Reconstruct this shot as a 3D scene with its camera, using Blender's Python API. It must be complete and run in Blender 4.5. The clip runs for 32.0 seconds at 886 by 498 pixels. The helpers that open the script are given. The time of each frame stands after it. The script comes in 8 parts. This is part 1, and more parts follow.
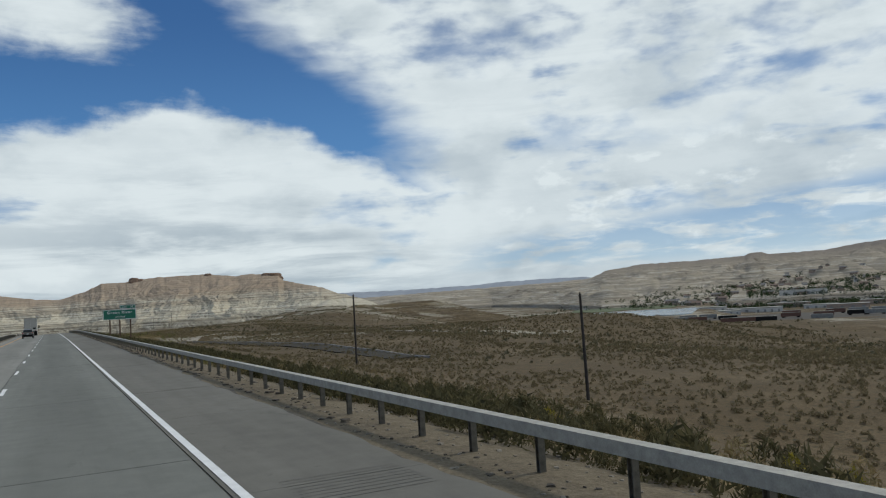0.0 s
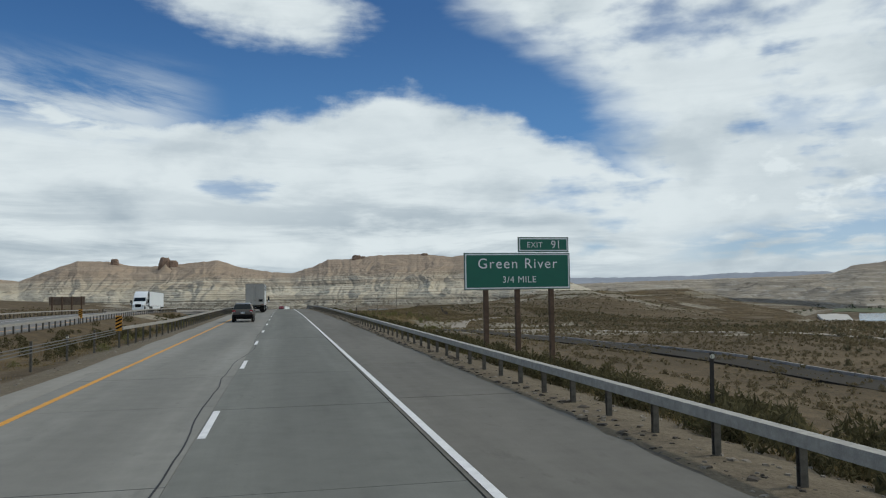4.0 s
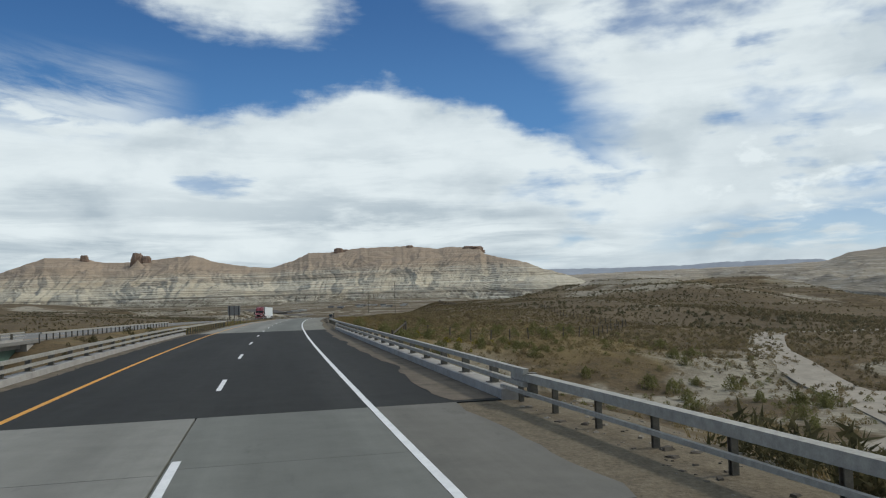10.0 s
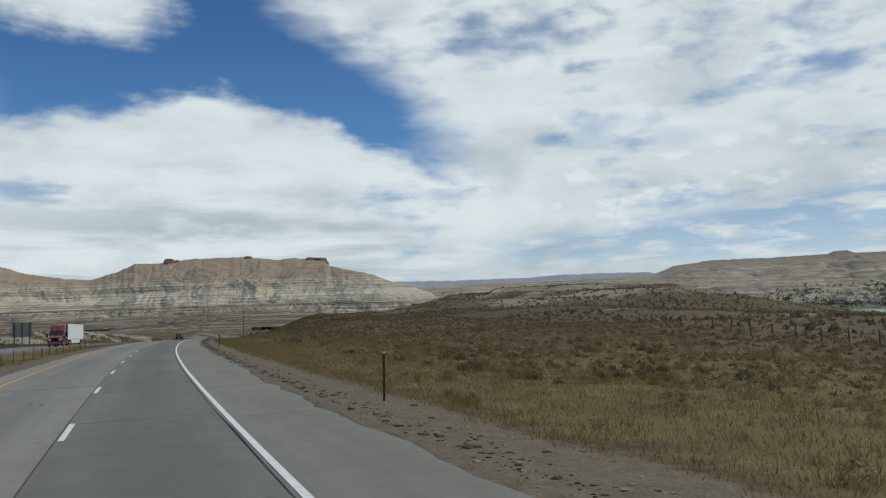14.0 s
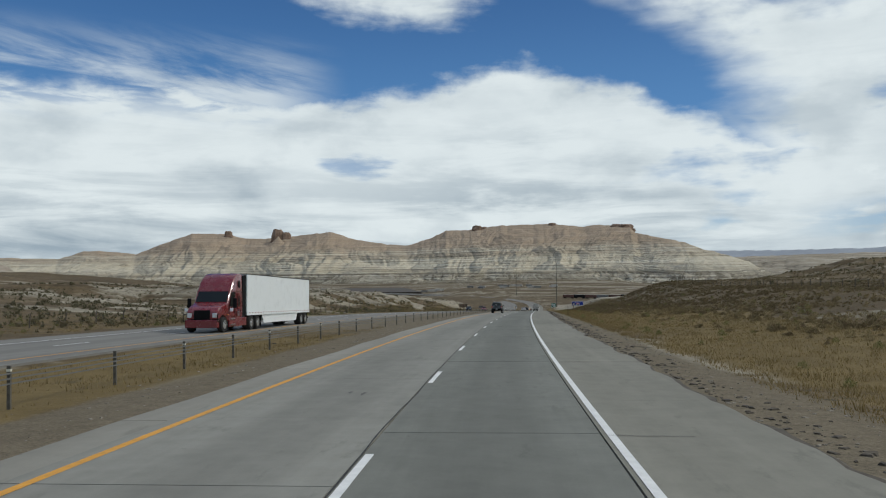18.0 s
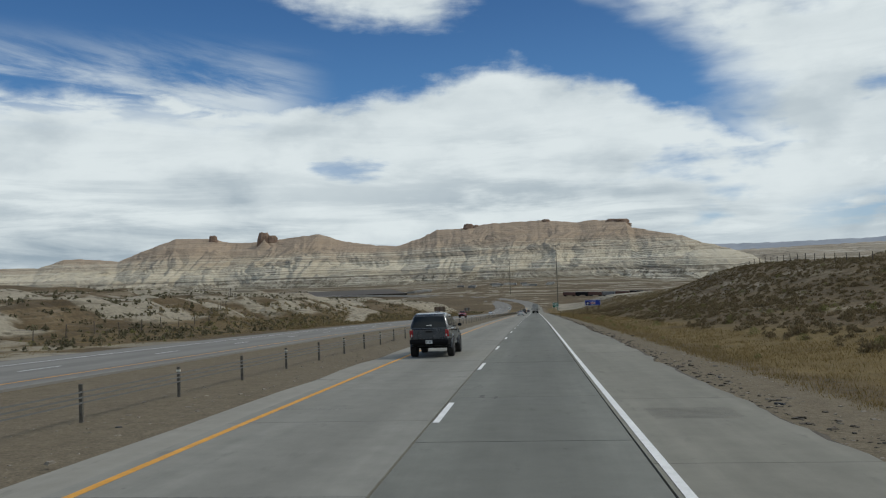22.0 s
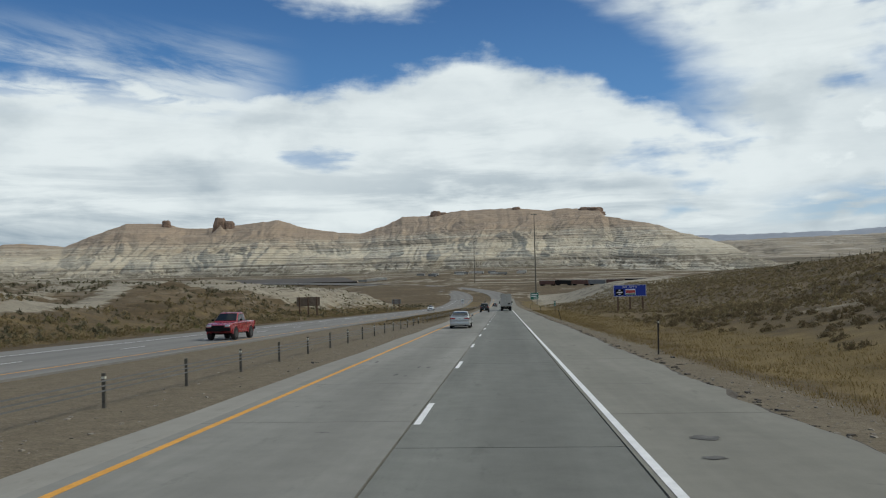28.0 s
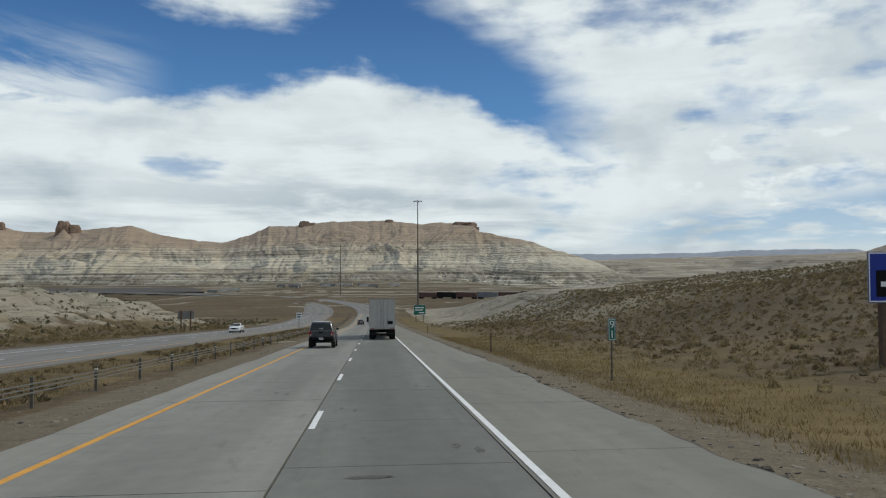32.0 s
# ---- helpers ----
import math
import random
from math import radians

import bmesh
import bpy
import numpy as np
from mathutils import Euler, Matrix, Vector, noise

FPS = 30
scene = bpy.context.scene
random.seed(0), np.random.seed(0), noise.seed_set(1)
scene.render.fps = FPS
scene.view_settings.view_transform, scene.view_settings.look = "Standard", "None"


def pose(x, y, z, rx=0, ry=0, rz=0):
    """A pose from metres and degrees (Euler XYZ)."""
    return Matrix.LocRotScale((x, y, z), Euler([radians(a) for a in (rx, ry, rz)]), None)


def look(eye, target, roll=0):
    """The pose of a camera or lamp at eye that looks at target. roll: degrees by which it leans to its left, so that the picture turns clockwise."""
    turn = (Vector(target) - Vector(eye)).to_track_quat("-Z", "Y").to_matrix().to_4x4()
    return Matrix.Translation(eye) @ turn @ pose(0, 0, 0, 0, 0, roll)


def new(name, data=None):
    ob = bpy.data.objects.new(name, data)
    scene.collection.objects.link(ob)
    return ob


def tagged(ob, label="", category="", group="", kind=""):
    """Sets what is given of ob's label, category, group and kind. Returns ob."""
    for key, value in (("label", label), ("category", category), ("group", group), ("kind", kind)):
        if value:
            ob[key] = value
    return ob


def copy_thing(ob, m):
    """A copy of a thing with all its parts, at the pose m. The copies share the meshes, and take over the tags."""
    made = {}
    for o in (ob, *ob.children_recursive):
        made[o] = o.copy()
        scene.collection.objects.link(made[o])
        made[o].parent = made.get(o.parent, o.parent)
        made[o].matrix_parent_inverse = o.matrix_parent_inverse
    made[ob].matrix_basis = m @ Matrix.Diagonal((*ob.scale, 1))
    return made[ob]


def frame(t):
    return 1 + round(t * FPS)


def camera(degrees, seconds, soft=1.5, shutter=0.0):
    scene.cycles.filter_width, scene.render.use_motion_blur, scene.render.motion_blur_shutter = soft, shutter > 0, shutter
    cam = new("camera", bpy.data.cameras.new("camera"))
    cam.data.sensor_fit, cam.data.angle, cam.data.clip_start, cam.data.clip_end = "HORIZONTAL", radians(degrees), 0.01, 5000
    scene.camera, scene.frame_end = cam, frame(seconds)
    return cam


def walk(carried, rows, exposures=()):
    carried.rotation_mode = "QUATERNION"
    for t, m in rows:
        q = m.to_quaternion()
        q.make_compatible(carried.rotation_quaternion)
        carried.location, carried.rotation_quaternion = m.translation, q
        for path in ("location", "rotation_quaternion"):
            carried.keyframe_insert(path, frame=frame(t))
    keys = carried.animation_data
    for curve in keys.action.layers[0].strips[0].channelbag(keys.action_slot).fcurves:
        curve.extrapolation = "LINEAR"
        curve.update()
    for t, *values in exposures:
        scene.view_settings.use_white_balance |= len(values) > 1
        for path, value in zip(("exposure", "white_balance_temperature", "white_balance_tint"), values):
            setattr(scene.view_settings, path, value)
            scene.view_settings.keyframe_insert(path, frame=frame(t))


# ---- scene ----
cam = camera(59.74, 32.0, soft=1.15)
ROWS = [
    (0.0, 1.41, 0.67, 2.280, -1.39, 3.79, 3.55), (0.5, -3.38, 10.80, 2.280, 0.39, 3.87, 3.74), (1.0, -8.19, 20.94, 2.280, 2.07, 3.79, 3.74),
    (1.5, -13.11, 31.03, 2.280, 3.71, 3.69, 3.11), (2.0, -18.03, 41.14, 2.280, 5.48, 3.59, 2.08), (2.5, -22.91, 51.28, 2.280, 7.31, 3.53, 1.18),
    (3.0, -27.79, 61.44, 2.280, 9.34, 3.43, 0.63), (3.5, -32.67, 71.61, 2.280, 11.64, 3.36, 0.48), (4.0, -37.56, 81.80, 2.280, 13.86, 3.28, 0.88),
    (4.5, -42.41, 92.06, 2.280, 15.96, 3.39, 1.09), (6.5, -62.39, 134.30, 2.280, 21.93, 3.34, 0.81), (7.0, -67.51, 145.10, 2.280, 24.35, 3.39, 0.75),
    (7.5, -72.73, 155.96, 2.279, 27.12, 3.45, 0.65), (8.0, -78.00, 166.89, 2.271, 28.39, 3.44, 0.60), (8.5, -83.35, 177.92, 2.249, 27.39, 3.36, 0.94),
    (9.0, -88.74, 189.06, 2.205, 23.54, 3.15, 1.15), (9.5, -94.19, 200.26, 2.130, 18.22, 2.99, 1.51), (10.0, -99.62, 211.48, 2.018, 12.37, 2.76, 1.65),
    (10.5, -104.99, 222.76, 1.868, 6.48, 2.41, 1.66), (11.0, -110.30, 234.08, 1.680, 1.93, 2.05, 1.42), (11.5, -115.56, 245.45, 1.458, -1.53, 1.75, 1.39),
    (12.0, -120.75, 256.89, 1.208, -3.62, 1.86, 1.36), (12.5, -125.74, 268.45, 0.935, -4.19, 2.29, 1.44), (13.0, -130.66, 280.08, 0.642, -3.52, 2.94, 1.58),
    (13.5, -135.56, 291.73, 0.334, -1.81, 3.37, 1.89), (15.5, -154.34, 338.89, -0.994, 8.91, 2.85, 0.56), (16.0, -158.81, 350.81, -1.348, 12.04, 2.41, 0.38),
    (16.5, -163.23, 362.77, -1.714, 14.98, 2.11, 0.52), (17.0, -167.56, 374.79, -2.093, 17.79, 1.83, 0.74), (17.5, -171.79, 386.86, -2.487, 20.44, 1.67, 0.80),
    (18.0, -175.91, 398.98, -2.897, 22.46, 1.56, 0.69), (18.5, -179.93, 411.16, -3.323, 24.16, 1.48, 0.77), (19.0, -183.85, 423.40, -3.765, 25.69, 1.31, 0.92),
    (19.5, -187.67, 435.65, -4.224, 26.78, 1.14, 1.03), (20.0, -191.42, 447.91, -4.701, 27.28, 0.98, 1.11), (20.5, -195.11, 460.17, -5.196, 26.96, 0.98, 1.17),
    (21.0, -198.75, 472.46, -5.712, 25.84, 1.12, 1.46), (21.5, -202.33, 484.80, -6.248, 24.01, 1.41, 1.78), (22.0, -205.88, 497.20, -6.807, 21.99, 1.63, 2.05),
    (22.5, -209.44, 509.66, -7.387, 20.23, 1.72, 1.87), (23.0, -212.98, 522.19, -7.987, 18.66, 1.75, 1.62), (23.5, -216.51, 534.78, -8.604, 17.52, 1.73, 1.41),
    (24.0, -220.02, 547.42, -9.236, 16.54, 1.59, 1.21), (24.5, -223.49, 560.14, -9.880, 15.59, 1.39, 0.90), (26.5, -237.47, 611.57, -12.578, 15.51, 0.27, 0.39),
    (27.0, -241.01, 624.55, -13.283, 17.66, -0.73, 1.00), (27.5, -244.58, 637.55, -13.998, 18.86, -0.33, 1.82), (28.0, -248.16, 650.55, -14.720, 19.74, 0.89, 1.48),
    (28.5, -251.74, 663.51, -15.446, 21.45, 1.61, 1.05), (29.0, -255.34, 676.47, -16.174, 22.71, 1.76, 0.90), (29.5, -258.95, 689.45, -16.903, 22.56, 1.64, 0.64),
    (30.0, -262.56, 702.47, -17.635, 20.75, 1.55, 0.67), (30.5, -266.19, 715.53, -18.369, 17.84, 1.65, 0.63), (31.0, -269.82, 728.59, -19.103, 14.76, 1.82, 0.49),
    (31.5, -273.43, 741.64, -19.837, 12.00, 1.94, 0.52), (32.0, -277.04, 754.71, -20.571, 10.18, 1.90, 0.24)]
walk(cam, [(t, pose(x, y, z, 90 + pitch, roll, yaw)) for t, x, y, z, yaw, pitch, roll in ROWS], [(0.0, -0.12, 6480, 10), (7.0, -0.12, 6480, 10), (8.0, -0.02, 6480, 10), (11.0, -0.04, 6480, 10), (13.0, -0.14, 6480, 10), (20.0, -0.08, 6540, 10), (22.0, -0.13, 6560, 10), (23.0, -0.02, 6590, 10), (24.0, -0.02, 6600, 10), (32.0, -0.04, 6600, 10)])

# ---- sky, sun ----
SUN_AZ, SUN_EL = -62.0, 46.0  # azimuth from +y, to the left positive


def node_tools(nt):
    def nd(kind, **kw):
        n = nt.nodes.new(kind)
        for k, v in kw.items():
            if k == "op":
                n.operation = v
            elif k == "kind":
                n.data_type = v
            else:
                n.inputs[k].default_value = v
        return n

    def mth(op, a, b=None, c=None, clamp=False):
        n = nt.nodes.new("ShaderNodeMath")
        n.operation, n.use_clamp = op, clamp
        for i, v in enumerate((a, b, c)):
            if v is None:
                continue
            if isinstance(v, (int, float)):
                n.inputs[i].default_value = v
            else:
                nt.links.new(v, n.inputs[i])
        return n.outputs[0]

    def mixc(f, a, b, blend="MIX"):
        n = nt.nodes.new("ShaderNodeMix")
        n.data_type, n.blend_type = "RGBA", blend
        for i, v in ((0, f), (6, a), (7, b)):
            if isinstance(v, (int, float)):
                n.inputs[i].default_value = v
            elif isinstance(v, tuple):
                n.inputs[i].default_value = (*v, 1)[:4]
            else:
                nt.links.new(v, n.inputs[i])
        return n.outputs[2]

    def ramp(v, stops, mode="LINEAR"):
        n = nt.nodes.new("ShaderNodeValToRGB")
        n.color_ramp.interpolation = mode
        e = n.color_ramp.elements
        while len(e) < len(stops):
            e.new(0.5)
        for i, (p, c) in enumerate(stops):
            e[i].position = p
            e[i].color = (c, c, c, 1) if isinstance(c, (int, float)) else (*c, 1)
        nt.links.new(v, n.inputs[0])
        return n.outputs[0]

    def noise_tex(vec, scale, detail=4.0, rough=0.55, dist=0.0, col=False):
        n = nt.nodes.new("ShaderNodeTexNoise")
        n.inputs["Scale"].default_value, n.inputs["Detail"].default_value = scale, detail
        n.inputs["Roughness"].default_value, n.inputs["Distortion"].default_value = rough, dist
        if vec is not None:
            nt.links.new(vec, n.inputs["Vector"])
        return n.outputs[1 if col else 0]

    def step(v, lo, hi):
        n = nt.nodes.new("ShaderNodeMapRange")
        n.interpolation_type = "SMOOTHSTEP"
        nt.links.new(v, n.inputs[0])
        for i, w in ((1, lo), (2, hi)):
            if isinstance(w, (int, float)):
                n.inputs[i].default_value = w
            else:
                nt.links.new(w, n.inputs[i])
        return n.outputs[0]

    def xyz(x, y, z):
        n = nt.nodes.new("ShaderNodeCombineXYZ")
        for i, v in enumerate((x, y, z)):
            if isinstance(v, (int, float)):
                n.inputs[i].default_value = v
            else:
                nt.links.new(v, n.inputs[i])
        return n.outputs[0]

    return nd, mth, mixc, ramp, noise_tex, step, xyz


def make_sky():
    w = bpy.data.worlds.new("sky")
    scene.world = w
    w.use_nodes = True
    nt = w.node_tree
    nt.nodes.clear()
    nd, mth, mixc, ramp, noise_tex, step, xyz = node_tools(nt)
    sky = nt.nodes.new("ShaderNodeTexSky")
    sky.sky_type, sky.sun_disc = "NISHITA", False
    sky.sun_elevation, sky.sun_rotation = radians(SUN_EL), radians(-SUN_AZ)
    sky.altitude, sky.air_density, sky.dust_density, sky.ozone_density = 1900, 1.0, 0.5, 2.0
    tc = nt.nodes.new("ShaderNodeTexCoord")
    sep = nt.nodes.new("ShaderNodeSeparateXYZ")
    nt.links.new(tc.outputs["Generated"], sep.inputs[0])
    x, y, z = sep.outputs
    az = mth("MULTIPLY", mth("ARCTAN2", mth("MULTIPLY", x, -1), y), 57.29578)
    el = mth("MULTIPLY", mth("ARCSINE", z), 57.29578)
    # large warp, and streaks drawn out sideways
    p1 = xyz(mth("MULTIPLY", az, 0.05), mth("MULTIPLY", el, 0.12), 0)
    fbm = noise_tex(p1, 2.2, 6, 0.52, 0.15)
    p2 = xyz(mth("MULTIPLY", az, 0.05), mth("MULTIPLY", el, 0.22), 4.0)
    fine = noise_tex(p2, 4.0, 7, 0.55, 0.25)
    wob = mth("ADD", mth("MULTIPLY", mth("SUBTRACT", fbm, 0.5), 7.0), mth("MULTIPLY", mth("SUBTRACT", fine, 0.5), 6.0))
    # top of the low bank of cloud, by azimuth -40..60
    a01 = mth("DIVIDE", mth("ADD", az, 40), 100, clamp=True)
    tops = [(60, 13.2), (52, 12.8), (45.5, 13.0), (41.7, 13.2), (37.4, 12.4), (33.5, 11.8), (30.4, 12.0), (26.6, 13.0), (23.2, 13.6), (19.7, 14.5), (16, 14.9), (12, 13.2), (8.7, 12.9), (6, 11.4), (-2, 8), (-40, 7)]
    top = mth("MULTIPLY", ramp(a01, [((a + 40) / 100, e / 30) for a, e in reversed(tops)]), 30)
    lumpy = noise_tex(xyz(mth("MULTIPLY", az, 0.30), mth("MULTIPLY", el, 0.45), 1.0), 1.0, 6, 0.6, 0.2)
    bank = step(mth("ADD", mth("SUBTRACT", top, el), mth("ADD", mth("MULTIPLY", wob, 0.30), mth("MULTIPLY", mth("SUBTRACT", lumpy, 0.5), 2.2))), -0.7, 0.8)
    bank = mth("MULTIPLY", bank, mth("SUBTRACT", 1, mth("MULTIPLY", mth("MULTIPLY", step(az, 33, 40), step(mth("SUBTRACT", top, el), 3.0, -0.5)), step(fine, 0.42, 0.62))))
    # the high sheet to the right: its left limit by elevation
    e01 = mth("DIVIDE", el, 50, clamp=True)
    edge = [(0, 6), (9.5, 3.6), (12.3, 3.0), (14.4, 4.4), (16.0, 6.6), (18.0, 9.8), (19.1, 12), (22, 15), (30, 20), (50, 50)]
    lim = mth("SUBTRACT", mth("MULTIPLY", ramp(e01, [(e / 50, (a + 40) / 100) for e, a in edge]), 100), 40)
    sheet = step(mth("ADD", mth("SUBTRACT", lim, az), mth("MULTIPLY", wob, 0.75)), -0.5, 6.0)
    wisp = noise_tex(xyz(mth("MULTIPLY", az, 0.11), mth("MULTIPLY", el, 0.24), 13.0), 1.5, 5, 0.5, 0.12)
    thin = mth("MULTIPLY", step(el, 9.0, 13.5), step(wisp, 0.48, 0.74))
    sheet = mth("MULTIPLY", sheet, mth("SUBTRACT", 1, mth("MULTIPLY", thin, 0.75)))
    # a ragged cloud high up
    da = mth("DIVIDE", mth("SUBTRACT", az, 28.5), 9.5)
    de = mth("DIVIDE", mth("SUBTRACT", el, mth("ADD", 21.4, mth("MULTIPLY", mth("SUBTRACT", az, 28.5), 0.16))), 3.3)
    rr = mth("SQRT", mth("ADD", mth("MULTIPLY", da, da), mth("MULTIPLY", de, de)))
    tuft = step(mth("ADD", mth("SUBTRACT", 1.0, rr), mth("ADD", mth("MULTIPLY", wob, 0.10), mth("MULTIPLY", mth("SUBTRACT", lumpy, 0.5), 0.5))), -0.1, 0.45)
    # thin streaks of cirrus over the left end of the bank
    comb = noise_tex(xyz(mth("ADD", mth("MULTIPLY", az, 0.05), mth("MULTIPLY", el, 0.10)), mth("SUBTRACT", mth("MULTIPLY", el, 0.34), mth("MULTIPLY", az, 0.07)), 21.0), 1.4, 7, 0.62, 0.35)
    veil = mth("MULTIPLY", mth("MULTIPLY", step(az, 29, 36), step(el, 17.5, 12.5)), mth("MULTIPLY", step(comb, 0.36, 0.68), 0.8))
    far_top = mth("MULTIPLY", step(el, 27, 40), step(fbm, 0.46, 0.64))
    cover = mth("MAXIMUM", mth("MAXIMUM", mth("MAXIMUM", bank, veil), sheet), mth("MAXIMUM", tuft, far_top))
    # blue holes in the sheet and low at the right
    hole = step(mth("ADD", noise_tex(xyz(mth("MULTIPLY", az, 0.09), mth("MULTIPLY", el, 0.16), 9.0), 1.7, 4, 0.5, 0.1), mth("MULTIPLY", mth("SUBTRACT", fine, 0.5), 0.45)), 0.56, 0.78)
    right = step(az, 14, 4)
    low = mth("MULTIPLY", mth("MULTIPLY", step(el, 1.2, 2.4), step(mth("ADD", el, mth("MULTIPLY", az, 0.10)), 4.2, 2.6)), step(az, 0, -8))
    low = mth("MULTIPLY", low, step(mth("ADD", fine, mth("MULTIPLY", fbm, 0.4)), 0.82, 0.64))
    cover = mth("MULTIPLY", cover, mth("SUBTRACT", 1, mth("MULTIPLY", mth("MAXIMUM", mth("MULTIPLY", hole, right), low), 0.75)))
    # a small window of blue in the bank
    dw = mth("ADD", mth("POWER", mth("DIVIDE", mth("SUBTRACT", az, 29.4), 3.2), 2), mth("POWER", mth("DIVIDE", mth("SUBTRACT", el, 7.9), 1.0), 2))
    cover = mth("MULTIPLY", cover, mth("SUBTRACT", 1, mth("MULTIPLY", step(mth("ADD", dw, mth("MULTIPLY", wob, 0.7)), 1.3, 0.0), 0.6)))
    # shades of the cloud: bright heads, grey streaked bases
    streak = noise_tex(xyz(mth("MULTIPLY", az, 0.035), mth("MULTIPLY", el, 0.26), 2.0), 1.6, 7, 0.62, 0.5)
    puff = noise_tex(xyz(mth("MULTIPLY", az, 0.075), mth("MULTIPLY", el, 0.14), 7.0), 1.7, 6, 0.52, 0.15)
    crisp = noise_tex(xyz(mth("MULTIPLY", az, 0.22), mth("MULTIPLY", el, 0.42), 17.0), 1.3, 5, 0.55, 0.15)
    depth = step(mth("SUBTRACT", top, el), 2.0, 12.0)
    grey = mth("ADD", mth("MULTIPLY", step(streak, 0.40, 0.64), mth("ADD", 0.12, mth("MULTIPLY", depth, 0.62))), mth("MULTIPLY", step(puff, 0.45, 0.72), 0.36), clamp=True)
    grey = mth("ADD", grey, mth("MULTIPLY", mth("SUBTRACT", crisp, 0.5), 0.30), clamp=True)
    # small bright heads low at the right
    low_r = mth("MULTIPLY", step(az, -2, -12), mth("MULTIPLY", step(el, 2.0, 3.0), step(el, 12, 9)))
    grey = mth("SUBTRACT", mth("ADD", grey, mth("MULTIPLY", low_r, 0.18)), mth("MULTIPLY", low_r, mth("MULTIPLY", step(crisp, 0.52, 0.70), 0.5)), clamp=True)
    cloud = mixc(grey, (0.785, 0.865, 0.885), (0.30, 0.385, 0.455))
    blue = mixc(step(el, 0, 9), (0.36, 0.55, 0.72), mixc(step(el, 9, 22), (0.070, 0.238, 0.53), (0.026, 0.120, 0.335)))
    blue = mixc(0.25, blue, mixc(1.0, sky.outputs[0], (0.09, 0.09, 0.09), "MULTIPLY"))
    low_haze = step(el, 3.0, -0.5)
    colr = mixc(mth("MULTIPLY", cover, 0.97), blue, cloud)
    colr = mixc(mth("MULTIPLY", low_haze, 0.6), colr, (0.49, 0.58, 0.65))
    bg = nt.nodes.new("ShaderNodeBackground")
    nt.links.new(colr, bg.inputs[0])
    bg.inputs[1].default_value = 1.0
    out = nt.nodes.new("ShaderNodeOutputWorld")
    nt.links.new(bg.outputs[0], out.inputs[0])


make_sky()
sun_data = bpy.data.lights.new("sun", "SUN")
sun_data.energy, sun_data.angle, sun_data.color = 1.5, radians(6), (1.0, 0.95, 0.87)
sun = new("sun", sun_data)
sun.matrix_world = look((0, 0, 0), (math.sin(radians(SUN_AZ)) * math.cos(radians(SUN_EL)), -math.cos(radians(SUN_AZ)) * math.cos(radians(SUN_EL)), -math.sin(radians(SUN_EL))))


# ---- the road's line: s along, l to the right of the lane line ----
def box_smooth(a, w):
    return np.convolve(np.pad(a, w // 2, mode="edge"), np.ones(w) / w, "valid")


RS = np.arange(-400, 2301, 1.0)
RH = np.radians(box_smooth(np.interp(RS, [150, 175, 205, 240, 280, 330, 386, 420, 462, 501, 566, 1120, 1700, 2300], [25.5, 25.85, 25.97, 25.3, 24.16, 22.55, 20.6, 19.18, 17.55, 16.5, 15.28, 15.28, 74.0, 84.0]), 51))
RG = np.radians(box_smooth(np.interp(RS, [185, 221, 259, 309, 386, 462, 566, 698, 985, 1130], [0, -0.4, -1.0, -1.4, -1.6, -2.0, -2.7, -3.1, -3.1, 0]), 51))
RX, RY, RZ = (np.concatenate([[0], np.cumsum(v)[:-1]]) for v in (-np.sin(RH), np.cos(RH), np.tan(RG)))
RX, RY, RZ = RX - RX[400], RY - RY[400], RZ - RZ[400]


def road_z(s):
    return np.interp(s, RS, RZ)


def heading(s):
    return float(np.interp(s, RS, RH))


def at(s, l=0.0, dz=0.0):
    h = heading(s)
    return Vector((float(np.interp(s, RS, RX)) + l * math.cos(h), float(np.interp(s, RS, RY)) + l * math.sin(h), float(road_z(s)) + dz))


def pose_at(s, l=0.0, dz=0.0, turn=0.0):
    """Pose whose y runs along the road."""
    return Matrix.Translation(at(s, l, dz)) @ Matrix.Rotation(heading(s) + radians(turn), 4, "Z")


# ---- numpy noise ----
def hash2(ix, iy, seed):
    n = (ix.astype(np.int64) * 374761393 + iy.astype(np.int64) * 668265263 + seed * 974711) & 0x7FFFFFFF
    n = ((n ^ (n >> 13)) * 1274126177) & 0x7FFFFFFF
    return ((n ^ (n >> 16)) & 0xFFFF) / 65535.0


def vnoise(x, y, seed=0):
    ix, iy = np.floor(x), np.floor(y)
    fx, fy = x - ix, y - iy
    fx, fy = fx * fx * (3 - 2 * fx), fy * fy * (3 - 2 * fy)
    a, b, c, d = hash2(ix, iy, seed), hash2(ix + 1, iy, seed), hash2(ix, iy + 1, seed), hash2(ix + 1, iy + 1, seed)
    return (a + (b - a) * fx) * (1 - fy) + (c + (d - c) * fx) * fy


def fbm2(x, y, octaves=5, seed=0, ridged=False, gain=0.5):
    t, amp, total = 0.0, 1.0, 0.0
    for o in range(octaves):
        v = vnoise(x * 2**o, y * 2**o, seed + o)
        t = t + amp * (1 - np.abs(2 * v - 1) if ridged else v)
        total += amp
        amp *= gain
    return t / total


def smooth01(v, lo, hi):
    t = np.clip((v - lo) / (hi - lo), 0, 1)
    return t * t * (3 - 2 * t)


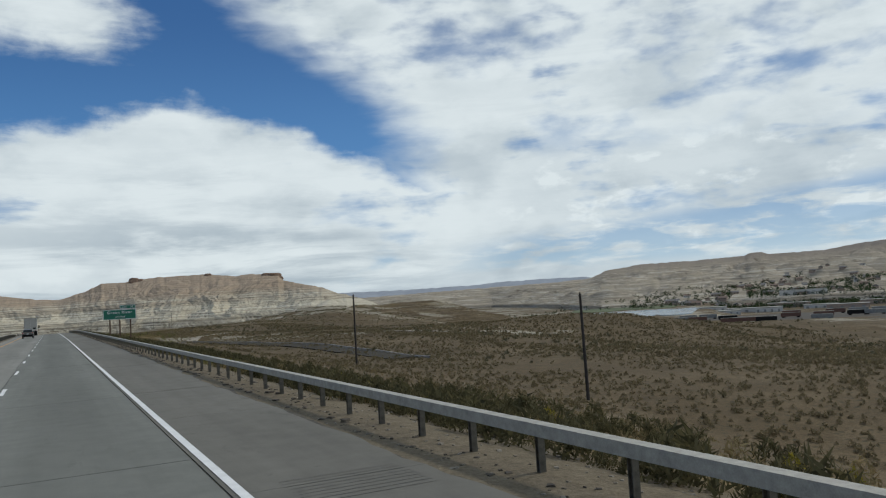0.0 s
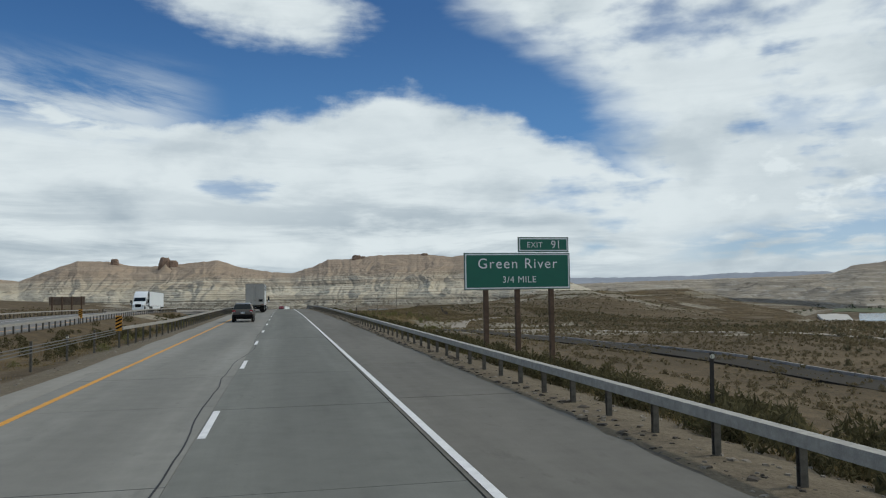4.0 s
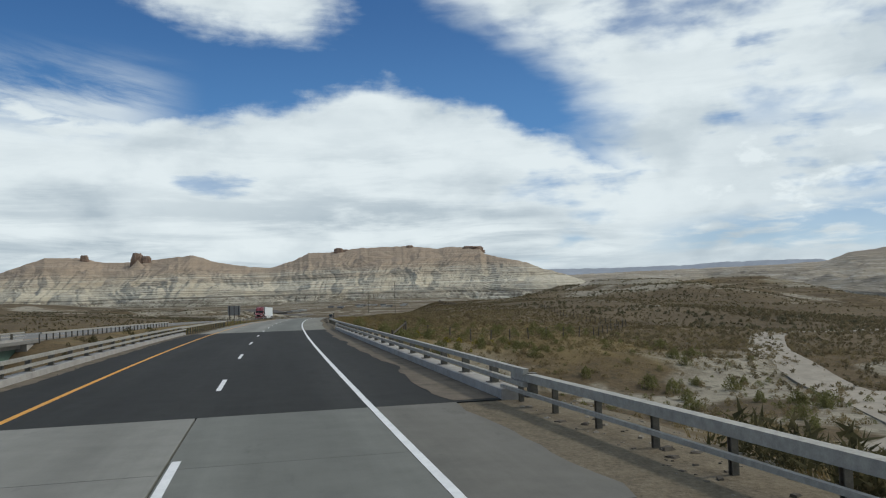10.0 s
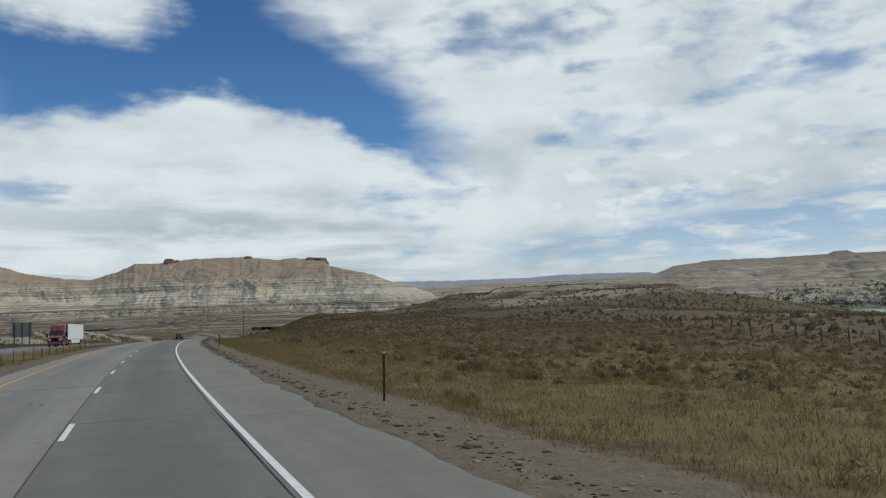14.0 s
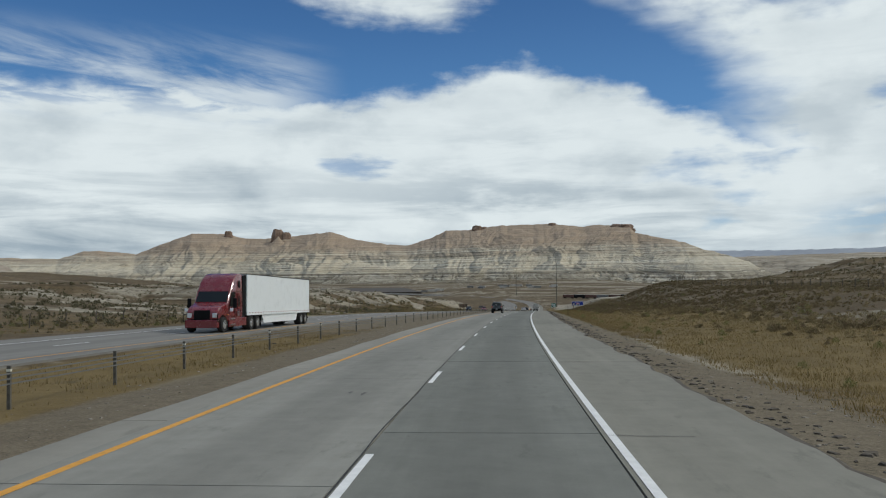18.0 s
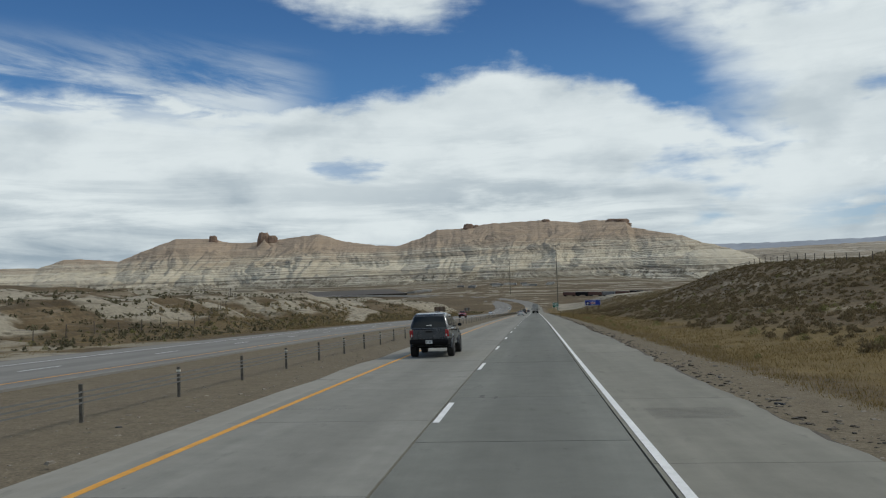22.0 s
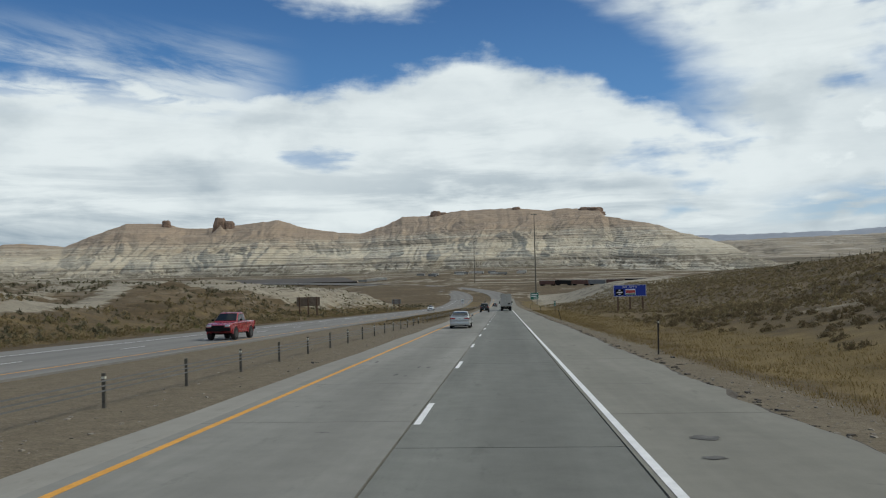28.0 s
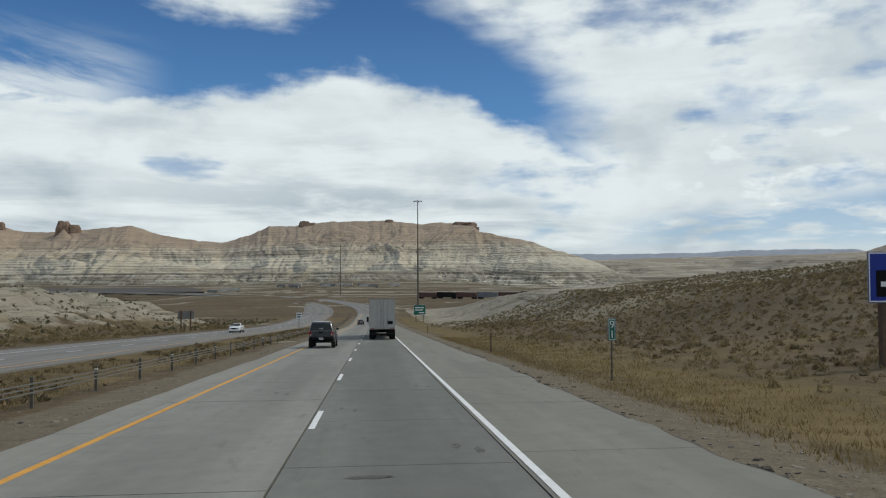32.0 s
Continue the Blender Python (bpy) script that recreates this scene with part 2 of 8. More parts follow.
# ---- lie of the land ----
R_LAT = [7.2, 12, 25, 50, 90, 160, 300, 400, 600, 1200, 2200, 4900]
R_TAB = {
    -400: (-0.03, -1, -4, -9, -12, -22, -34, -34, -35, -36, -20, 10),
    0: (-0.03, -1, -4.5, -10, -11, -20, -34, -34, -35, -36, -22, 10),
    35: (-0.03, -1, -4.5, -11, -10, -18, -34, -34, -35, -36, -22, 10),
    60: (-0.03, -1, -5, -8.4, -9, -17, -35, -33, -35, -36, -24, 10),
    130: (-0.03, -1, -5, -8, -8.5, -15, -34, -30, -35, -36, -26, 10),
    200: (-0.03, -1, -5, -6.8, -7, -12, -29, -30, -35, -36, -26, 10),
    251: (-0.03, -1.2, -4.6, -6, -6, -6.6, -20, -30, -35, -36, -26, 10),
    262: (-4, -5.4, -5.6, -6, -6, -7, -18, -30, -35, -36, -26, 10),
    292: (-4, -5.4, -5.6, -6, -6, -7, -16, -30, -35, -36, -26, 10),
    302: (-0.03, -1, -2.6, -4.5, -5, -6.5, -16, -30, -34, -36, -26, 10),
    345: (-0.1, -0.4, -1.2, -2.5, -4, -9, -24, -30, -34, -36, -28, 10),
    420: (-0.1, -0.3, -0.2, 0.2, 0.4, -7, -26, -30, -32, -36, -30, 10),
    520: (-0.1, -0.3, 0.4, 2.6, 4.2, 1.5, -27, -30, -30, -36, -30, 10),
    620: (-0.1, -0.3, 1.4, 5.5, 6.6, 13, -24, -30, -30, -36, -30, 10),
    720: (-0.1, -0.3, 2.2, 10.3, 10.9, 22, -8, -30, -30, -38, -32, 10),
    830: (-0.1, -0.4, 0.2, 4.5, 12, 26, 4, -30, -34, -40, -34, 10),
    950: (-0.1, -0.3, 0.8, 6.5, 11.5, 18, -10, -38, -40, -44, -38, 10),
    1030: (-0.1, -0.3, 1.0, 9.5, 12, 14, -24, -42, -43, -46, -40, 10),
    1100: (-0.1, -0.3, 0.5, 7.5, 9, 8, -38, -45, -45, -47, -43, 10),
    1165: (-0.1, -0.3, 0, 1, 2, 0, -44, -46, -46, -47, -44, 10),
    1500: (-0.1, -0.3, 0, 0, 0, 0, -48, -48, -48, -48, -46, 20),
    2400: (0, 0, 0, 0, 0, 0, -48, -48, -48, -48, -46, 20),
}
L_LAT = [5.9, 8.5, 11.5, 15.0, 29, 34, 60, 110, 250, 600, 1200, 2200, 4900]
L_TAB = {
    -400: (-0.1, -0.6, -0.9, -0.1, -0.1, -0.6, 0, 2, 8, 20, 40, 40, 60),
    100: (-0.1, -0.6, -0.9, -0.1, -0.1, -0.6, 0, 2, 8, 20, 45, 40, 60),
    248: (-0.1, -0.8, -1.2, -0.1, -0.1, -0.8, -1, 0, 5, 20, 45, 40, 60),
    262: (-4, -6, -6, -4, -4, -6, -6, -4, 2, 15, 40, 40, 60),
    292: (-4, -6, -6, -4, -4, -6, -6, -4, 2, 12, 40, 30, 60),
    306: (-0.1, -0.6, -0.9, -0.1, -0.1, -0.6, -1, 0, 4, 10, 30, 20, 60),
    420: (-0.1, -0.3, -0.4, -0.1, -0.1, -0.2, 1.5, 3, 4, 8, 20, 10, 50),
    520: (-0.1, -0.15, -0.2, -0.1, -0.1, 0, 1.8, 3.8, 2, 4, 10, 0, 40),
    580: (-0.1, -0.13, -0.17, -0.1, -0.1, -0.1, 1.4, 5.4, 2, -1, 4, -6, 28),
    620: (-0.1, -0.12, -0.15, -0.1, -0.1, 0, 5.6, 7.4, 2, -4, 0, -10, 20),
    750: (-0.1, -0.12, -0.15, -0.1, -0.1, 0, 7.6, 10, -2, -14, -20, -30, 0),
    800: (-0.1, -0.12, -0.15, -0.1, -0.1, 0, 3.0, 10, -6, -16, -24, -34, 0),
    835: (-0.1, -0.12, -0.15, -0.1, -0.1, 0, 6.2, 10, -10, -22, -30, -38, 0),
    900: (-0.1, -0.12, -0.15, -0.1, -0.1, 0, 7.5, 10, -20, -34, -40, -44, 0),
    950: (-0.1, -0.12, -0.15, -0.1, -0.1, 0, 8.6, 10.5, -22, -36, -40, -44, 0),
    985: (-0.1, -0.12, -0.15, -0.1, -0.1, 0, 7.6, 9.5, -26, -38, -42, -45, 0),
    1035: (-0.1, -0.12, -0.15, -0.1, -0.1, 0, 0.6, 1.5, -36, -42, -45, -46, 0),
    1120: (-0.1, -0.1, -0.15, -0.1, -0.1, 0, 0, 0, -44, -46, -48, -48, 0),
    2400: (0, 0, 0, 0, 0, 0, 0, 0, -48, -48, -48, -48, 0),
}


def table_z(tab, lats, n_rel, s, l):
    """Heights between stations; the first n_rel columns count from the road, the rest from zero."""
    ks = np.array(sorted(tab), float)
    rows = np.array([tab[k] for k in sorted(tab)], float)
    i = np.clip(np.searchsorted(ks, s) - 1, 0, len(ks) - 2)
    t = np.clip((s - ks[i]) / (ks[i + 1] - ks[i]), 0, 1)
    t = t * t * (3 - 2 * t) * 0.5 + t * 0.5
    lat = np.array(lats)
    j = np.clip(np.searchsorted(lat, l) - 1, 0, len(lat) - 2)
    q = np.clip((l - lat[j]) / (lat[j + 1] - lat[j]), 0, 1)
    q = q * q * (3 - 2 * q) * 0.6 + q * 0.4
    rel = (np.arange(len(lat)) < n_rel).astype(float)
    flat = (rows[i, j] * (1 - q) + rows[i, j + 1] * q) * (1 - t) + (rows[i + 1, j] * (1 - q) + rows[i + 1, j + 1] * q) * t
    return flat + road_z(np.clip(s, -400, 1300)) * (rel[j] * (1 - q) + rel[j + 1] * q)


YS = np.linspace(RY[0], RY[1550], 1551)  # the road by y, up to where it swings away
XY, SY, HY = (np.interp(YS, RY[:1551], a[:1551]) for a in (RX, RS, RH))


def far_off(s):
    """How much wider the median is round the bridge."""
    return np.interp(s, [60, 160, 205, 250, 330, 430, 480], [0, -2.2, -4.0, -4.2, -3.0, -0.8, 0])


def sl_of(x, y):
    xr = np.interp(y, YS, XY) - np.clip(y - YS[-1], 0, None) * 0.26 - np.clip(y - YS[0], None, 0) * 0.477
    h = np.interp(y, YS, HY)
    s = np.interp(y, YS, SY) + np.clip(y - YS[-1], 0, None) + np.clip(y - YS[0], None, 0)
    s, l = s - (x - xr) * np.sin(h) * np.exp(-np.abs(x - xr) / 700), (x - xr) * np.cos(h)
    return s, l - far_off(s) * smooth01(-l, 8, 19)


TRACK_S, TRACK_L = [694, 730, 770, 808, 832, 860], [-35, -42, -46, -59, -67, -78]


def track_mask(s, l):
    """Along the dirt track that climbs the left bank."""
    return (1 - smooth01(np.abs(l - np.interp(s, TRACK_S, TRACK_L)), 3, 9)) * smooth01(s, 680, 694) * (1 - smooth01(s, 860, 880))


def mound_mask(s, l):
    """Where the ledged scrub hill stands, beyond the nearer slopes."""
    return smooth01(l, 95, 135) * (1 - smooth01(l, 330, 430)) * smooth01(s, 540, 620) * (1 - smooth01(s, 900, 980))


def ground_z(x, y):
    x, y = np.atleast_1d(np.asarray(x, float)), np.atleast_1d(np.asarray(y, float))
    s, l = sl_of(x, y)
    zr = table_z(R_TAB, R_LAT, 6, s, np.abs(l))
    zl = table_z(L_TAB, L_LAT, 8, s, np.abs(l))
    z = np.where(l > 0, zr, zl)
    out = np.where(l > 0, np.abs(l) - 7.5, np.minimum(np.abs(l) - 6.2, 99))
    on_left = (l < -14) & (l > -30)
    amp = smooth01(out, 0, 40) * np.where(on_left, 0.0, 1.0)
    amp = np.where((l < -14), smooth01(-l, 30, 60), amp)
    big = smooth01(np.abs(l), 60, 500)
    valley = 1 - smooth01(y, 1000, 1500) * smooth01(z, -20, -44)
    z = z + amp * (0.9 * (fbm2(x / 22, y / 22, 4, 3) - 0.5) + 0.35 * (fbm2(x / 4.5, y / 4.5, 3, 8) - 0.5))
    gul = fbm2(x / 70 + 3, y / 70, 4, 21, ridged=True)
    z = z + amp * valley * ((2.0 + 3.0 * smooth01(np.abs(l), 110, 170) * (1 - smooth01(np.abs(l), 350, 600))) * (0.62 - gul)) * smooth01(np.abs(l), 35, 120)
    bank = np.where((l < -36) & (l > -150), smooth01(s, 540, 600) * (1 - smooth01(s, 980, 1060)), 0) * smooth01(-l, 36, 46) * (1 - smooth01(-l, 90, 140))
    smoothed = 1 - track_mask(s, l)
    z = z - bank * smoothed * 4.0 * (fbm2(s / 9 + 2.0 * fbm2(x / 12, y / 12, 2, 51), np.abs(l) / 26, 3, 53, ridged=True) - 0.55)
    z = z + big * valley * 10 * (fbm2(x / 260, y / 260, 5, 5) - 0.5)
    mound = mound_mask(s, l)
    q = z / 2.8 + 0.5 * (fbm2(x / 90, y / 90, 3, 57) - 0.5)
    gash = smooth01(fbm2(x / 46 + 7, y / 46, 4, 59, ridged=True), 0.74, 0.92)
    z = z + mound * (0.85 * 2.8 * (smooth01(q % 1.0, 0.55, 0.92) - q % 1.0) - 3.2 * gash)
    ledge = np.where(l < 0, smooth01(-l, 38, 48) * (1 - smooth01(-l, 100, 140)) * smooth01(s, 540, 600) * (1 - smooth01(s, 1000, 1060)), 0)
    q = z / 1.25 + 1.2 * (fbm2(x / 40, y / 40, 3, 67) - 0.5)
    z = z + ledge * smoothed * 0.8 * 1.25 * (smooth01(q % 1.0, 0.50, 0.90) - q % 1.0)
    bear, dist = np.degrees(np.arctan2(-x, y)), np.hypot(x, y)
    basin = smooth01(-bear, 8, 10) * (1 - smooth01(-bear, 20.4, 21.5)) * smooth01(dist, 980, 1050) * (1 - smooth01(dist, 1620, 1700)) * (y > 0)
    z = z * (1 - basin) - 36.0 * basin
    near = (y > 850) & (y < 1900) & (x > -1500) & (x < 100)
    if near.any():  # the bank that carries the curve ahead
        nx, ny = x[near], y[near]
        best = np.full(nx.shape, -1e9)
        for k in range(1126 + 400, 2690, 8):
            h = RH[k]
            d = np.hypot(nx - RX[k] + 11 * np.cos(h), ny - RY[k] + 11 * np.sin(h))
            best = np.maximum(best, RZ[k] - 0.4 - np.clip(d - 21, 0, None) * 0.35)
        z[near] = np.maximum(z[near], best)
    return z


def spot_z(x, y):
    return float(ground_z(x, y)[0])


# ---- materials ----
def base_mat(name):
    m = bpy.data.materials.new(name)
    m.use_nodes = True
    nt = m.node_tree
    bsdf = nt.nodes["Principled BSDF"]
    return m, nt, bsdf


def bump_to(nt, bsdf, height, strength=0.3, dist=0.02):
    b = nt.nodes.new("ShaderNodeBump")
    b.inputs["Strength"].default_value, b.inputs["Distance"].default_value = strength, dist
    nt.links.new(height, b.inputs["Height"])
    nt.links.new(b.outputs[0], bsdf.inputs["Normal"])


def plain(name, col, rough=0.6, metal=0.0, vary=0.12, scale=3.0, bump=0.0, spec=0.5, coat=0.0, emit=0.0):
    """A coloured surface with dirt and grain at two scales."""
    m, nt, b = base_mat(name)
    nd, mth, mixc, ramp, noise_tex, step, xyz = node_tools(nt)
    tc = nt.nodes.new("ShaderNodeTexCoord").outputs["Object"]
    n1, n2 = noise_tex(tc, scale, 6, 0.6), noise_tex(tc, scale * 9, 3, 0.6)
    f = mth("ADD", mth("MULTIPLY", n1, 0.7), mth("MULTIPLY", n2, 0.3))
    dark = tuple(c * (1 - vary * 1.6) for c in col)
    lite = tuple(min(1, c * (1 + vary)) for c in col)
    nt.links.new(ramp(f, [(0.3, dark), (0.7, lite)]), b.inputs["Base Color"])
    nt.links.new(mth("ADD", rough - 0.08, mth("MULTIPLY", n1, 0.16)), b.inputs["Roughness"])
    b.inputs["Metallic"].default_value = metal
    b.inputs["Specular IOR Level"].default_value = spec
    b.inputs["Coat Weight"].default_value = coat
    b.inputs["Coat Roughness"].default_value = 0.08
    if bump:
        bump_to(nt, b, f, bump, 0.01)
    if emit:
        b.inputs["Emission Color"].default_value = (*col, 1)
        b.inputs["Emission Strength"].default_value = emit
    return m


def concrete_mat(name, base, patch=0.18, seed=0.0, warm=(1.0, 0.985, 0.96), wheel=True):
    """Worn road concrete: blotches, fine grit, darker wheel tracks along the road (uv: metres across and along)."""
    m, nt, b = base_mat(name)
    nd, mth, mixc, ramp, noise_tex, step, xyz = node_tools(nt)
    geo = nt.nodes.new("ShaderNodeNewGeometry").outputs["Position"]
    uv = nt.nodes.new("ShaderNodeUVMap").outputs[0]
    sep = nt.nodes.new("ShaderNodeSeparateXYZ")
    nt.links.new(uv, sep.inputs[0])
    u, v = sep.outputs[0], sep.outputs[1]
    blot = noise_tex(xyz(mth("MULTIPLY", u, 0.5), mth("MULTIPLY", v, 0.06), seed), 1.0, 6, 0.62)
    grit = noise_tex(geo, 30.0, 4, 0.7)
    mid = noise_tex(geo, 1.7, 5, 0.6)
    smear = noise_tex(xyz(mth("MULTIPLY", u, 2.2), mth("MULTIPLY", v, 0.05), seed + 5), 1.0, 5, 0.6)
    f = mth("ADD", mth("ADD", mth("MULTIPLY", blot, 0.45), mth("MULTIPLY", mid, 0.25)), mth("ADD", mth("MULTIPLY", grit, 0.1), mth("MULTIPLY", smear, 0.2)))
    lo = tuple(base * w * (1 - patch) for w in warm)
    hi = tuple(base * w * (1 + patch) for w in warm)
    colr = ramp(f, [(0.33, lo), (0.66, hi)])
    if wheel:  # oil and rubber in the middle and the tracks of each lane
        lane = mth("FRACT", mth("ADD", mth("DIVIDE", u, 3.66), 10.0))
        d = mth("ABSOLUTE", mth("SUBTRACT", lane, 0.5))
        track = mth("MULTIPLY", step(d, 0.34, 0.12), mth("ADD", 0.10, mth("MULTIPLY", smear, 0.26)))
        colr = mixc(track, colr, tuple(base * 0.42 * w for w in warm))
    scuff = mth("MULTIPLY", step(noise_tex(xyz(mth("MULTIPLY", u, 1.9), mth("MULTIPLY", v, 0.55), seed + 9), 1.0, 5, 0.68), 0.56, 0.70), step(blot, 0.42, 0.56))
    colr = mixc(mth("MULTIPLY", scuff, 0.40), colr, tuple(base * 0.5 * w for w in warm))
    rnd = nt.nodes.new("ShaderNodeObjectInfo").outputs["Random"]
    colr = mixc(mth("MULTIPLY", rnd, 0.22), colr, tuple(base * 0.72 * w for w in warm))
    spots = step(noise_tex(geo, 2.6, 2, 0.5), 0.73, 0.80)
    colr = mixc(mth("MULTIPLY", spots, 0.35), colr, tuple(base * 0.35 * w for w in warm))
    nt.links.new(colr, b.inputs["Base Color"])
    b.inputs["Roughness"].default_value = 0.92
    b.inputs["Specular IOR Level"].default_value = 0.15
    bump_to(nt, b, mth("ADD", mth("MULTIPLY", grit, 0.6), mid), 0.25, 0.01)
    return m


def ground_mat():
    """Semi-desert soil: the colour layer 'zone' says how much dry grass (red), pale clay (green) and gravel (blue) there is."""
    m, nt, b = base_mat("semi_desert")
    nd, mth, mixc, ramp, noise_tex, step, xyz = node_tools(nt)
    geo = nt.nodes.new("ShaderNodeNewGeometry").outputs["Position"]
    at_n = nt.nodes.new("ShaderNodeVertexColor")
    at_n.layer_name = "zone"
    sp = nt.nodes.new("ShaderNodeSeparateColor")
    nt.links.new(at_n.outputs[0], sp.inputs[0])
    g, c, s = sp.outputs
    n1 = noise_tex(geo, 0.035, 6, 0.6)
    n2 = noise_tex(geo, 0.35, 6, 0.65)
    n3 = noise_tex(geo, 2.2, 5, 0.7)
    n4 = noise_tex(geo, 14.0, 3, 0.7)
    f = mth("ADD", mth("ADD", mth("MULTIPLY", n1, 0.3), mth("MULTIPLY", n2, 0.3)), mth("ADD", mth("MULTIPLY", n3, 0.25), mth("MULTIPLY", n4, 0.15)))
    soil = ramp(f, [(0.3, (0.038, 0.029, 0.017)), (0.5, (0.112, 0.081, 0.045)), (0.7, (0.215, 0.162, 0.096))])
    # low scrub too small to stand as plants
    vor = nt.nodes.new("ShaderNodeTexVoronoi")
    vor.inputs["Scale"].default_value = 1.1
    nt.links.new(geo, vor.inputs["Vector"])
    tuft = step(mth("ADD", vor.outputs["Distance"], mth("MULTIPLY", n3, 0.5)), 0.62, 0.36)
    vor2 = nt.nodes.new("ShaderNodeTexVoronoi")
    vor2.inputs["Scale"].default_value = 2.7
    nt.links.new(geo, vor2.inputs["Vector"])
    low_tuft = step(mth("ADD", vor2.outputs["Distance"], mth("MULTIPLY", n2, 0.5)), 0.66, 0.40)
    tuft = mth("MAXIMUM", mth("MULTIPLY", tuft, step(n2, 0.34, 0.50)), mth("MULTIPLY", low_tuft, 0.6))
    scrub = mixc(n3, (0.022, 0.020, 0.012), (0.095, 0.085, 0.052))
    grass = ramp(mth("ADD", mth("MULTIPLY", n2, 0.5), mth("MULTIPLY", n4, 0.5)), [(0.3, (0.088, 0.063, 0.026)), (0.55, (0.168, 0.121, 0.051)), (0.75, (0.24, 0.179, 0.085))])
    clay = ramp(f, [(0.3, (0.165, 0.145, 0.108)), (0.5, (0.295, 0.263, 0.200)), (0.7, (0.42, 0.382, 0.30))])
    gravel = ramp(mth("ADD", mth("MULTIPLY", n3, 0.4), mth("MULTIPLY", n4, 0.6)), [(0.3, (0.082, 0.066, 0.042)), (0.55, (0.170, 0.140, 0.096)), (0.75, (0.262, 0.220, 0.158))])
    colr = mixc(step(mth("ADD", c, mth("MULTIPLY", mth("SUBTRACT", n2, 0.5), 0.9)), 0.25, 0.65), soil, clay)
    colr = mixc(mth("MULTIPLY", tuft, mth("SUBTRACT", 0.85, mth("MULTIPLY", c, 0.6))), colr, scrub)
    colr = mixc(step(mth("ADD", g, mth("MULTIPLY", mth("SUBTRACT", n2, 0.5), 0.8)), 0.25, 0.75), colr, grass)
    colr = mixc(step(mth("ADD", s, mth("MULTIPLY", mth("SUBTRACT", n3, 0.5), 0.7)), 0.3, 0.7), colr, gravel)
    # ledges of rock that crop out where the land is steep
    gn = nt.nodes.new("ShaderNodeNewGeometry")
    nz, pz = nt.nodes.new("ShaderNodeSeparateXYZ"), nt.nodes.new("ShaderNodeSeparateXYZ")
    nt.links.new(gn.outputs["True Normal"], nz.inputs[0])
    nt.links.new(geo, pz.inputs[0])
    steep = mth("MULTIPLY", step(mth("SUBTRACT", 1, nz.outputs[2]), 0.012, 0.06), mth("SUBTRACT", 1, g))
    ledge = noise_tex(xyz(mth("MULTIPLY", pz.outputs[0], 0.03), mth("MULTIPLY", pz.outputs[1], 0.03), mth("MULTIPLY", pz.outputs[2], 0.9)), 1.0, 5, 0.65)
    colr = mixc(mth("MULTIPLY", steep, mth("MULTIPLY", step(ledge, 0.52, 0.62), 0.6)), colr, (0.25, 0.21, 0.155))
    colr = mixc(mth("MULTIPLY", steep, mth("MULTIPLY", step(ledge, 0.47, 0.37), 0.65)), colr, (0.055, 0.043, 0.028))
    bare = step(c, 0.35, 0.7)
    thin = noise_tex(xyz(mth("MULTIPLY", pz.outputs[0], 0.05), mth("MULTIPLY", pz.outputs[1], 0.05), mth("MULTIPLY", pz.outputs[2], 1.9)), 1.0, 5, 0.7)
    colr = mixc(mth("MULTIPLY", bare, mth("MULTIPLY", step(thin, 0.54, 0.60), 0.55)), colr, (0.165, 0.143, 0.105))
    vor3 = nt.nodes.new("ShaderNodeTexVoronoi")
    vor3.inputs["Scale"].default_value = 0.55
    nt.links.new(geo, vor3.inputs["Vector"])
    dot = mth("MULTIPLY", step(mth("ADD", vor3.outputs["Distance"], mth("MULTIPLY", n3, 0.6)), 0.62, 0.48), step(n2, 0.42, 0.52))
    colr = mixc(mth("MULTIPLY", bare, mth("MULTIPLY", dot, 0.8)), colr, (0.055, 0.047, 0.028))
    nt.links.new(colr, b.inputs["Base Color"])
    b.inputs["Roughness"].default_value = 0.95
    b.inputs["Specular IOR Level"].default_value = 0.15
    bump_to(nt, b, mth("ADD", mth("MULTIPLY", n3, 1.0), mth("MULTIPLY", n4, 0.3)), 0.6, 0.12)
    return m


